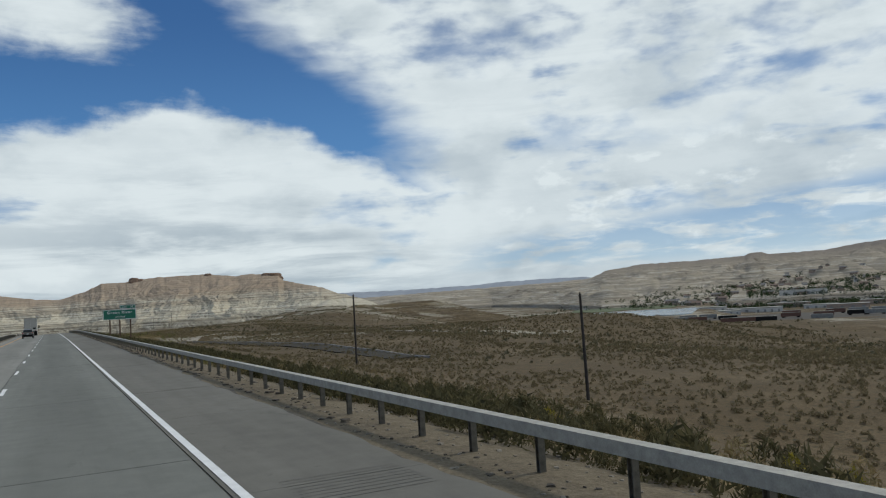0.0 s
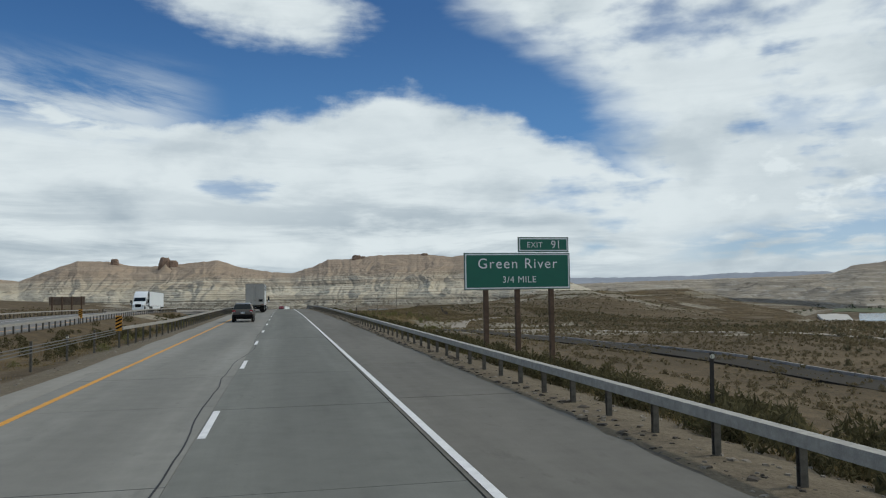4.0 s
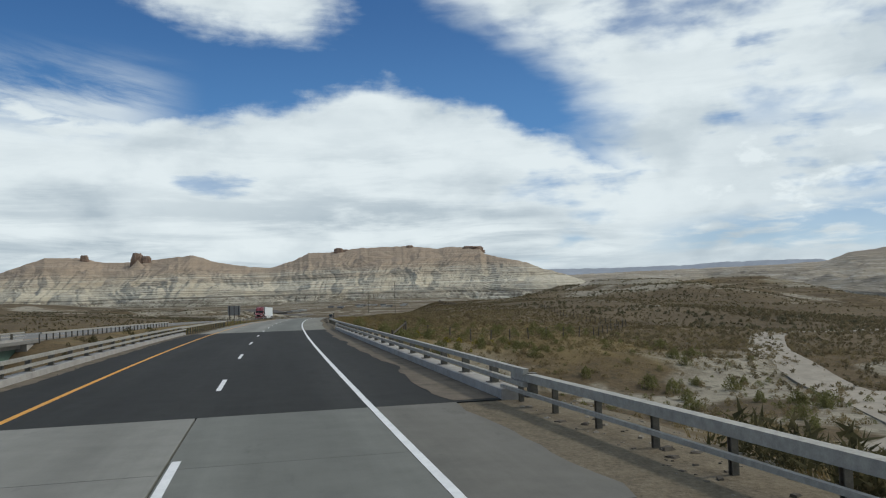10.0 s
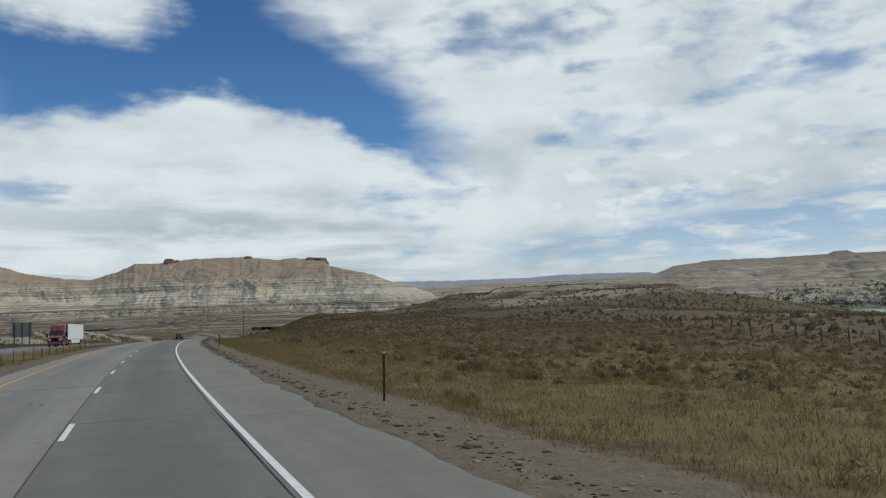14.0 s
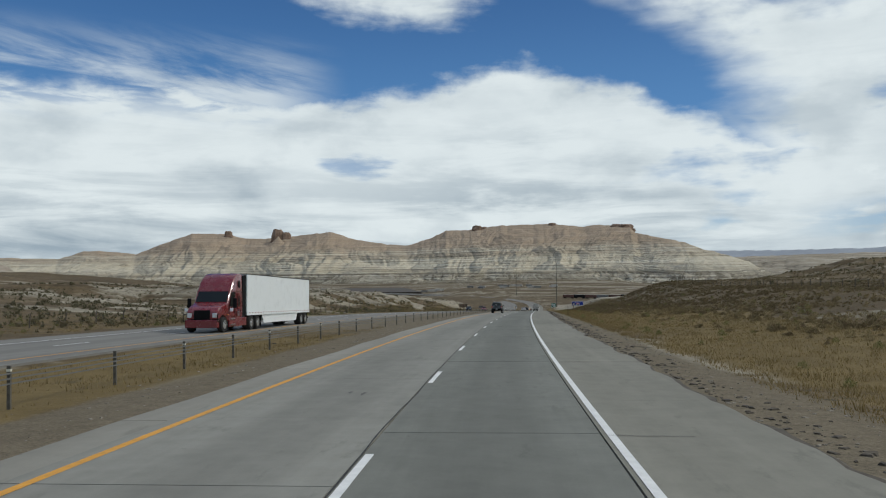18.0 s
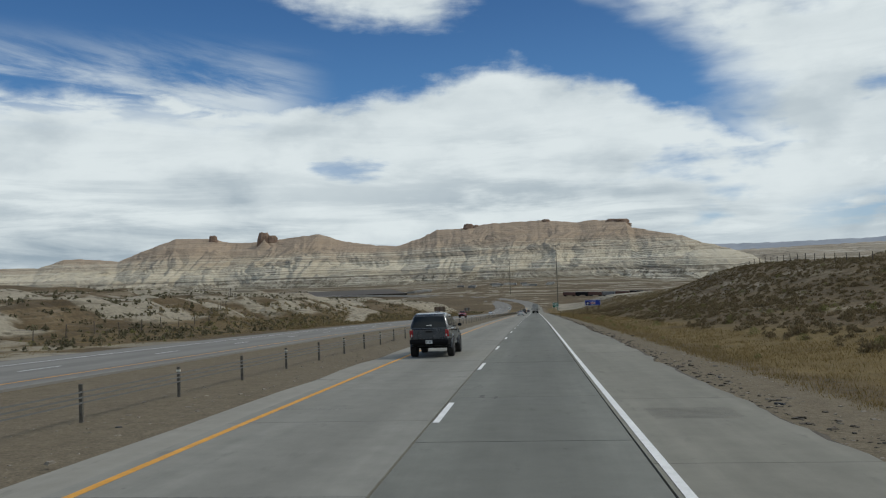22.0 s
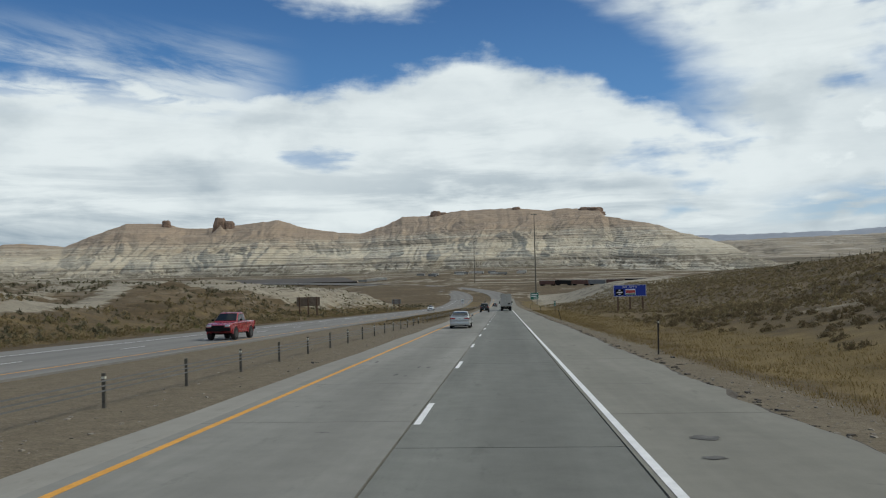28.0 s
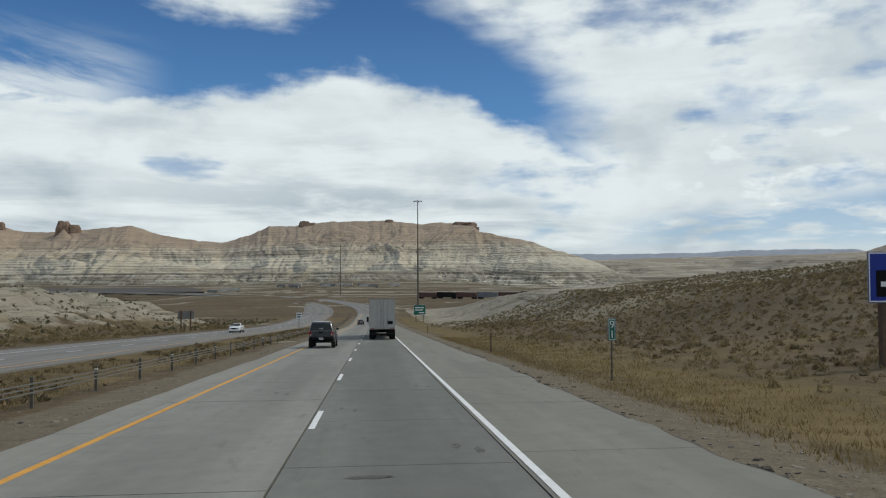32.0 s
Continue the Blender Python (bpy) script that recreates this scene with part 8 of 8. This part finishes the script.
def delineator(s, l, lean=0.0):
    z = spot_z(*at(s, l).xy) - float(road_z(s))
    d = thing("delineator_post", "thin dark steel delineator post with a small reflector", "road post", pose_at(s, l, z) @ pose(0, 0, 0, 0, lean, 0), "delineators beside the shoulder")
    bm = bmesh.new()
    add_box(bm, -0.035, 0.035, -0.012, 0.012, -0.3, 1.45)
    add_box(bm, -0.035, -0.02, -0.03, 0.012, -0.3, 1.45)
    part("stake", bm, M_POLE, d)
    bm = bmesh.new()
    tube(bm, (0, -0.03, 1.38), (0, -0.012, 1.38), 0.045, n=10)
    part("reflector", bm, M_PALE, d)


for s_, l_, e_ in ((102.5, 8.7, 1), (170, 8.7, 0), (236, 8.8, 0), (356, 8.2, 1), (424.4, 8.15, 2), (552, 9.0, 0), (685, 9.0, 0), (732, 8.2, 1), (792.6, 8.5, -14), (858, 9.1, 0), (918, 9.0, 0)):
    delineator(s_, l_, e_)


# ---- signs ----
def sign_board(parent, x0, x1, z0, z1, face, y=0.0):
    b = part("board", box_bm(x0, x1, y, y + 0.04, z0, z1, 0.012), M_BACK, parent)
    part("face", box_bm(x0 + 0.02, x1 - 0.02, y - 0.008, y - 0.001, z0 + 0.02, z1 - 0.02), face, b)
    w = 0.05 if x1 - x0 > 1 else 0.02
    bm = bmesh.new()
    for a in ((x0 + 0.04, x1 - 0.04, z0 + 0.04, z0 + 0.04 + w), (x0 + 0.04, x1 - 0.04, z1 - 0.04 - w, z1 - 0.04), (x0 + 0.04, x0 + 0.04 + w, z0 + 0.04 + w, z1 - 0.04 - w), (x1 - 0.04 - w, x1 - 0.04, z0 + 0.04 + w, z1 - 0.04 - w)):
        add_box(bm, a[0], a[1], y - 0.012, y - 0.009, a[2], a[3])
    part("border", bm, M_SIGN_WHITE, b)
    return b


FRONT = Matrix.Rotation(math.pi / 2, 4, "X")


def sign_text(parent, text, size, x, z, y=-0.013, spacing=1.0):
    ob = words("lettering", text, size, M_SIGN_WHITE, parent, Matrix.Translation((x, y, z)) @ FRONT, 0.002)
    ob.data.space_character = spacing
    return ob


def legs(parent, xs, z1, r, material, z0=-1.5):
    for x in xs:
        part("leg", box_bm(x - r, x + r, 0.05, 0.05 + 2 * r, z0, z1, 0.01), material, parent)


M_WOODPOST = plain("brown_timber_post", (0.13, 0.08, 0.05), 0.85, vary=0.3, scale=6)
ex = thing("exit_sign", "green highway exit sign on three timber posts", "road sign", pose_at(119.0, 10.3, 0, 3))
b_ = sign_board(ex, -2.2, 2.2, 2.38, 3.82, M_SIGN_GREEN)
sign_text(b_, "Green River", 0.56, 0.0, 3.38, spacing=1.18)
sign_text(b_, "3/4 MILE", 0.36, 0.05, 2.76, spacing=1.1)
b_ = sign_board(ex, 0.02, 2.16, 3.84, 4.44, M_SIGN_GREEN)
sign_text(b_, "EXIT", 0.30, 0.72, 4.12, spacing=1.1)
sign_text(b_, "91", 0.44, 1.62, 4.13)
legs(ex, (-1.3, 0.0, 1.42), 3.6, 0.09, M_WOODPOST, -2.5)

gs = thing("gas_sign", "blue services sign on three brown timber posts", "road sign", pose_at(835.6, 23.65, -0.45, 2))
b_ = sign_board(gs, -2.85, 2.85, 3.1, 5.15, M_SIGN_BLUE)
sign_text(b_, "GAS - EXIT 91", 0.38, 0.0, 4.75, spacing=1.1)
part("black_panel", box_bm(-2.5, -1.1, -0.02, -0.009, 3.35, 4.4), M_BLACK, b_)
part("pale_panel", box_bm(-0.75, 0.95, -0.02, -0.009, 3.35, 4.4), M_SIGN_WHITE, b_)
part("red_band", box_bm(-0.68, 0.88, -0.026, -0.0205, 3.72, 4.2), plain("sign_red", (0.42, 0.05, 0.05), 0.5), b_)
part("green_band", box_bm(-0.68, 0.88, -0.026, -0.0205, 3.4, 3.62), M_SIGN_GREEN, b_)
part("emblem_disc", box_bm(-1.95, -1.65, -0.026, -0.0205, 4.1, 4.3, 0.0), M_SIGN_WHITE, b_)
bars("emblem_bars", [(-2.3, -1.3, 3.75, 3.95), (-2.0, -1.6, 3.48, 3.62)], M_SIGN_WHITE, b_, Matrix.Translation((0, -0.0205, 0)) @ FRONT)
legs(gs, (-2.1, 0.0, 2.2), 5.0, 0.13, M_WOODPOST, -1.5)

ms = thing("mile_marker", "green mile marker on a thin steel post", "road sign", pose_at(836.2, 10.6, -0.2))
b_ = sign_board(ms, -0.17, 0.17, 1.45, 2.35, M_SIGN_GREEN)
sign_text(b_, "9", 0.42, 0, 2.08)
sign_text(b_, "1", 0.42, 0, 1.70)
legs(ms, (0.0,), 2.2, 0.03, M_POST, -0.4)

gd = thing("guide_sign", "small green exit guide sign on posts", "road sign", pose_at(1040, 15.0, 0.0))
b_ = sign_board(gd, -1.8, 1.8, 2.2, 5.2, M_SIGN_GREEN)
bars("lettering_bars", [(-1.4, 1.3, 4.2, 4.5), (-1.4, 0.9, 3.5, 3.8), (-0.3, 1.4, 2.7, 3.0)], M_SIGN_WHITE, b_, Matrix.Translation((0, -0.012, 0)) @ FRONT)
legs(gd, (-1.1, 1.1), 5.0, 0.10, M_POST, -1.5)

rs_ = thing("median_sign", "small white regulatory sign in the median", "road sign", pose_at(935, -11.0, 0.0))
b_ = sign_board(rs_, -0.45, 0.45, 2.0, 3.1, M_SIGN_WHITE)
bars("lettering_bars", [(-0.3, 0.3, 2.7, 2.85), (-0.25, 0.25, 2.3, 2.5)], M_BLACK, b_, Matrix.Translation((0, -0.0145, 0)) @ FRONT)
legs(rs_, (0.0,), 3.0, 0.035, M_POST, -0.5)


M_PLY = plain("weathered_brown_plywood", (0.205, 0.155, 0.115), 0.9, vary=0.3, scale=1.5, bump=0.2)


def sign_from_behind(label, s, l, w, z0, z1, turn, n_leg, leg_mat=None, face=None):
    v = at(s, l)
    dz = spot_z(v.x, v.y) - v.z
    t = thing("road_sign_back", label, "road sign", pose_at(s, l, dz, 180 + turn))
    b = part("board", box_bm(-w / 2, w / 2, 0, 0.05, z0, z1, 0.01), face or M_BACK, t)
    for k in range(3):
        z = z0 + (z1 - z0) * (k + 0.5) / 3
        part("stringer", box_bm(-w / 2 + 0.1, w / 2 - 0.1, 0.052, 0.12, z - 0.05, z + 0.05), face or M_BACK, b)
    for k in range(n_leg):
        x = -w / 2 + w * (k + 0.35) / (n_leg - 0.3)
        part("leg", box_bm(x - 0.13, x + 0.13, 0.125, 0.40, -1.0, z1 + 0.05, 0.01), leg_mat or M_POLE, t)
    return t


sign_from_behind("back of a large road sign on three dark posts", 577, -44.8, 5.2, 2.4, 6.5, 14, 3)
sign_from_behind("back of a road sign on three timber posts", 843, -35.5, 4.4, 2.0, 3.7, 8, 3, M_WOODPOST, M_PLY)
sign_from_behind("weathered brown back of an old billboard", 241.5, -37.0, 6.0, 2.2, 3.7, 6, 4, M_WOODPOST, M_PLY)
sign_from_behind("back of a small road sign on timber posts", 960, -35.0, 3.0, 2.0, 3.6, 10, 2, M_WOODPOST)

# ---- high mast lamps over the interchange ----
def high_mast(s, l, h):
    v = at(s, l)
    v.z = spot_z(v.x, v.y)
    t = thing("high_mast_lamp", "tall slim steel high-mast lamp over the interchange", "street lamp", Matrix.Translation(v))
    bm = bmesh.new()
    tube(bm, (0, 0, -0.5), (0, 0, h), 0.42, 0.16, 10)
    part("mast", bm, M_POST, t)
    bm = bmesh.new()
    for k in range(8):
        a = 2 * math.pi * k / 8
        b2 = 2 * math.pi * (k + 1) / 8
        tube(bm, (1.4 * math.cos(a), 1.4 * math.sin(a), h - 0.4), (1.4 * math.cos(b2), 1.4 * math.sin(b2), h - 0.4), 0.08, n=6)
    part("lamp_ring", bm, M_POST, t)
    for k in range(4):
        a = math.pi / 2 * k
        part("luminaire", box_bm(-0.25, 0.25, -0.35, 0.35, -0.2, 0.2, 0.05, Matrix.Translation((1.5 * math.cos(a), 1.5 * math.sin(a), h - 0.55))), M_GALV, t)


high_mast(1118, 19, 46)
high_mast(1420, 60, 40)
# ---- valley: ponds, rail yard, town, parked trailers ----
M_WATER = plain("pale_pond_water", (0.30, 0.36, 0.39), 0.12, vary=0.1, scale=0.02, spec=0.6)
M_YARD = plain("dark_rail_ballast", (0.066, 0.055, 0.044), 0.95, vary=0.3, scale=0.05)
M_LAWN = plain("green_park_grass", (0.085, 0.105, 0.04), 0.95, vary=0.3, scale=0.03)
M_SALT = plain("pale_dry_lakebed", (0.50, 0.48, 0.43), 0.9, vary=0.12, scale=0.03)
M_TREE = leaf_mat("town_tree_leaves", [(0.014, 0.024, 0.011), (0.028, 0.045, 0.018), (0.055, 0.075, 0.032)])
M_ROOF = plain("grey_shingle_roof", (0.16, 0.15, 0.145), 0.9, vary=0.2, scale=0.5)
M_ROOF2 = plain("brown_shingle_roof", (0.19, 0.13, 0.10), 0.9, vary=0.2, scale=0.5)
M_SIDING = plain("pale_house_siding", (0.55, 0.53, 0.49), 0.8, vary=0.12, scale=0.4)
M_BRICKISH = plain("tan_house_wall", (0.36, 0.28, 0.22), 0.85, vary=0.15, scale=0.4)
dg = bpy.context.evaluated_depsgraph_get()


def polar(b, d):
    return -math.sin(radians(b)) * d, math.cos(radians(b)) * d


def land_z(x, y):
    """Height of whatever land lies there, hills included."""
    hit, place, _, _, _, _ = scene.ray_cast(dg, Vector((x, y, 900)), Vector((0, 0, -1)))
    return place.z if hit else -40.0


def flat_patch(name, label, category, b0, b1, d0, d1, material, lift=0.5, n=14, ragged=0.06, level=None):
    """A level sheet on the valley floor with an uneven shore."""
    r = random.Random(int(d0 + b0 * 10))
    pts = []
    for k in range(n):
        pts.append((b0 + (b1 - b0) * k / n, d0 * (1 + r.uniform(-ragged, ragged) * 0.3)))
    for k in range(n):
        pts.append((b1 - (b1 - b0) * k / n, d1 * (1 + r.uniform(-ragged, ragged) * 0.3)))
    z = max(land_z(*polar(b, d)) for b, d in pts[::3]) + lift if level is None else level
    bm = bmesh.new()
    top = [bm.verts.new((*polar(b, d), z)) for b, d in pts]
    low = [bm.verts.new((*polar(b, d), z - 12)) for b, d in pts]
    bm.faces.new(top)
    for i in range(len(pts)):
        bm.faces.new((top[i], low[i], low[(i + 1) % len(pts)], top[(i + 1) % len(pts)]))
    bmesh.ops.recalc_face_normals(bm, faces=bm.faces[:])
    return tagged(part(name, bm, material, None), label, category, kind="structure"), z


flat_patch("pond_1", "pale blue settling pond in the valley", "water", -11.3, -19.8, 1065, 1330, M_WATER, level=-35.2)
flat_patch("pond_2", "narrow pale pond beside the rail yard", "water", -18.5, -23.5, 790, 835, M_WATER, -0.3)
flat_patch("lakebed", "pale dry ground beside the ponds", "ground", -9.4, -11.2, 1080, 1300, M_SALT, level=-35.4)
flat_patch("park", "green park lawn by the river", "ground", -10.5, -18.5, 1400, 1600, M_LAWN, level=-35.4)
_, yard_z = flat_patch("rail_yard", "dark gravel rail yard in the valley", "ground", -17.5, -36.0, 600, 780, M_YARD, -0.4)
flat_patch("dark_flat", "dark cinder flat below the mesa", "ground", 24.0, 38.0, 1750, 2050, M_YARD, -1.0)


def rail_car(m, paint):
    t = thing("rail_car", "dark freight rail car standing in the yard", "train car", m, "freight cars in the rail yard")
    part("body", box_bm(-1.5, 1.5, 0, 15, 1.1, 4.2, 0.06), paint, t)
    part("roof", box_bm(-1.45, 1.45, 0.1, 14.9, 4.2, 4.35, 0.04), M_GALV, t)
    for y in (2.0, 13.0):
        part("bogie", box_bm(-1.2, 1.2, y - 1.2, y + 1.2, 0.2, 1.1, 0.05), M_CHASSIS, t)
    return t


M_CAR_BROWN = plain("freight_brown", (0.14, 0.07, 0.05), 0.8, vary=0.2, scale=0.5)
M_CAR_GREY = plain("freight_grey", (0.22, 0.22, 0.21), 0.8, vary=0.2, scale=0.5)
proto = {}
for row_, (d_, n_) in enumerate(((640, 14), (690, 16), (735, 12))):
    for k in range(n_):
        if random.random() < 0.5:
            continue
        b = -19.0 - (16.0 * (k + 0.2 * row_)) / n_
        x, y = polar(b, d_)
        mm = Matrix.Translation((x, y, yard_z)) @ Matrix.Rotation(radians(b + 92), 4, "Z")
        mt = random.choice((M_CHASSIS, M_CAR_BROWN, M_CAR_GREY))
        if mt.name in proto:
            copy_thing(proto[mt.name], mm)
        else:
            proto[mt.name] = rail_car(mm, mt)

# a train standing on the line across the valley
for k in range(4, 11):
    x, y = -440.0 + 14.2 * k, 1286.0 - 7.6 * k
    mm = Matrix.Translation((x, y, land_z(x, y))) @ Matrix.Rotation(radians(-118.2), 4, "Z")
    copy_thing(proto[(M_CAR_BROWN, M_CHASSIS, M_CAR_BROWN, M_CAR_GREY)[k % 4].name], mm)


def house(m, w, d, h, roof, wall):
    t = thing("house", "small pale house with a pitched roof in town", "house", m, "houses of the town")
    part("wall", box_bm(-w / 2, w / 2, -d / 2, d / 2, -3, h), wall, t)
    bm = bmesh.new()
    a = [bm.verts.new(p) for p in ((-w / 2 - 0.5, -d / 2 - 0.5, h), (w / 2 + 0.5, -d / 2 - 0.5, h), (w / 2 + 0.5, d / 2 + 0.5, h), (-w / 2 - 0.5, d / 2 + 0.5, h), (-w / 2 - 0.5, 0, h + d * 0.28), (w / 2 + 0.5, 0, h + d * 0.28))]
    for q in ((0, 1, 5, 4), (3, 4, 5, 2), (0, 4, 3), (1, 2, 5), (3, 2, 1, 0)):
        bm.faces.new([a[i] for i in q])
    part("roof", bm, roof, t)
    for k in range(3):
        part("window", box_bm(-w / 2 + w * (k + 0.3) / 3, -w / 2 + w * (k + 0.62) / 3, -d / 2 - 0.05, -d / 2 + 0.01, h * 0.4, h * 0.8), M_GLASS, t)
    part("door", box_bm(w * 0.02 - 0.5 + w * 0.16, w * 0.02 + 0.5 + w * 0.16, -d / 2 - 0.06, -d / 2 + 0.01, 0, h * 0.72), M_ROOF2, t)
    return t


kinds = []
for k in range(130):
    b = random.uniform(-17.5, -37.0)
    d = random.uniform(1500, 2750) if b < -22 else random.uniform(1450, 1900)
    x, y = polar(b, d)
    mm = Matrix.Translation((x, y, land_z(x, y))) @ Matrix.Rotation(radians(b + random.choice((0, 90, 8, -12))), 4, "Z")
    if len(kinds) < 6:
        kinds.append(house(mm, random.uniform(11, 22), random.uniform(9, 13), random.uniform(3.2, 5.5), random.choice((M_ROOF, M_ROOF2)), random.choice((M_SIDING, M_BRICKISH))))
    else:
        copy_thing(random.choice(kinds), mm)


def hall(b, d, w, dp, h, wall):
    x, y = polar(b, d)
    t = thing("warehouse", "long low pale warehouse at the edge of town", "building", Matrix.Translation((x, y, land_z(x, y))) @ Matrix.Rotation(radians(b), 4, "Z"), "warehouses of the town")
    part("wall", box_bm(-w / 2, w / 2, -dp / 2, dp / 2, -3, h), wall, t)
    part("roof", box_bm(-w / 2 - 0.5, w / 2 + 0.5, -dp / 2 - 0.5, dp / 2 + 0.5, h, h + 0.8, 0.1), M_GALV, t)
    for k in range(4):
        part("loading_door", box_bm(-w / 2 + w * (k + 0.3) / 4, -w / 2 + w * (k + 0.6) / 4, -dp / 2 - 0.08, -dp / 2, 0, h * 0.6), M_BACK, t)


for b_, d_, w_, h_ in ((-20.5, 1290, 46, 6), (-22.5, 1340, 60, 6), (-24.2, 1310, 40, 7), (-25.5, 1480, 70, 8), (-27.4, 1400, 50, 6), (-29.0, 1330, 58, 7), (-31.0, 1450, 64, 7), (-26.4, 1760, 90, 10), (-21.6, 1230, 34, 5), (-33.0, 1380, 50, 6)):
    hall(b_, d_, w_, 22, h_, random.choice((M_SIDING, M_BRICKISH, M_SIDING)))


def crowns(name, label, spots, lo, hi, n_leaf):
    """Leafy crowns of far trees, joined as one."""
    x, y, z = (np.array(v) for v in zip(*spots))
    N = len(x)
    size = lo + (hi - lo) * rng.random(N) ** 1.5
    c = rng.normal(size=(N, n_leaf, 3))
    c /= np.linalg.norm(c, axis=-1, keepdims=True)
    c *= (0.55 + 0.5 * rng.random((N, n_leaf, 1))) * size[:, None, None] * np.array([0.5, 0.5, 0.55])
    c += np.stack([x, y, z + size * 0.62], -1)[:, None, :]
    d1, d2 = rng.normal(size=(N, n_leaf, 3)), rng.normal(size=(N, n_leaf, 3))
    L = size[:, None, None] * 0.24
    d1, d2 = d1 / np.linalg.norm(d1, axis=-1, keepdims=True) * L, d2 / np.linalg.norm(d2, axis=-1, keepdims=True) * L
    tri = np.stack([c - d1 * 0.6, c + d1 * 0.6, c + d2], 2).reshape(-1, 3)
    nv = len(tri)
    me = bpy.data.meshes.new(name)
    me.vertices.add(nv)
    me.vertices.foreach_set("co", tri.astype(np.float32).ravel())
    me.loops.add(nv)
    me.loops.foreach_set("vertex_index", np.arange(nv, dtype=np.int32))
    me.polygons.add(nv // 3)
    me.polygons.foreach_set("loop_start", np.arange(0, nv, 3, dtype=np.int32))
    me.update(calc_edges=True)
    me.materials.append(M_TREE)
    return tagged(new(name, me), label, "trees", kind="stuff")


spots_ = []
for k in range(6000):
    b = random.uniform(-15, -40)
    d = random.uniform(1400, 2350)
    if b > -21 and random.random() < 0.75:
        continue
    if vnoise(np.array([b * 0.8]), np.array([d / 160]), 5)[0] < 0.24:
        continue
    x, y = polar(b, d)
    spots_.append((x, y, land_z(x, y)))
for k in range(120):
    b = random.uniform(-6, -18)
    x, y = polar(b, random.uniform(1500, 1900))
    spots_.append((x, y, land_z(x, y)))
crowns("town_trees", "dark green trees among the houses of the town", spots_, 4.5, 9.5, 18)


def parked_trailer(m, wall):
    t = thing("parked_trailer", "small pale trailer parked on the valley lot", "trailer", m, "trailers parked below the mesa")
    part("box", box_bm(-1.3, 1.3, 0, 12, 1.0, 4.0, 0.05), wall, t)
    for x in (-1.0, 1.0):
        part("wheel", lathe_bm([(-0.2 + x, 0.5), (0.2 + x, 0.5)], 10), M_RUBBER, t).location = (0, 2, 0.5)
    return t


M_LOT_TRAILER = plain("dusty_white_trailer", (0.46, 0.44, 0.40), 0.8, vary=0.2, scale=0.3)
pts_ = []
for k in range(20):
    b = random.uniform(15.5, 24.0)
    d = random.uniform(1750, 1950)
    x, y = polar(b, d)
    mm = Matrix.Translation((x, y, land_z(x, y))) @ Matrix.Rotation(radians(b + random.choice((60, 75, 90, 100))), 4, "Z")
    if len(pts_) < 2:
        pts_.append(parked_trailer(mm, (M_LOT_TRAILER, M_CAR_GREY)[len(pts_)]))
    else:
        copy_thing(pts_[0 if random.random() < 0.75 else 1], mm)
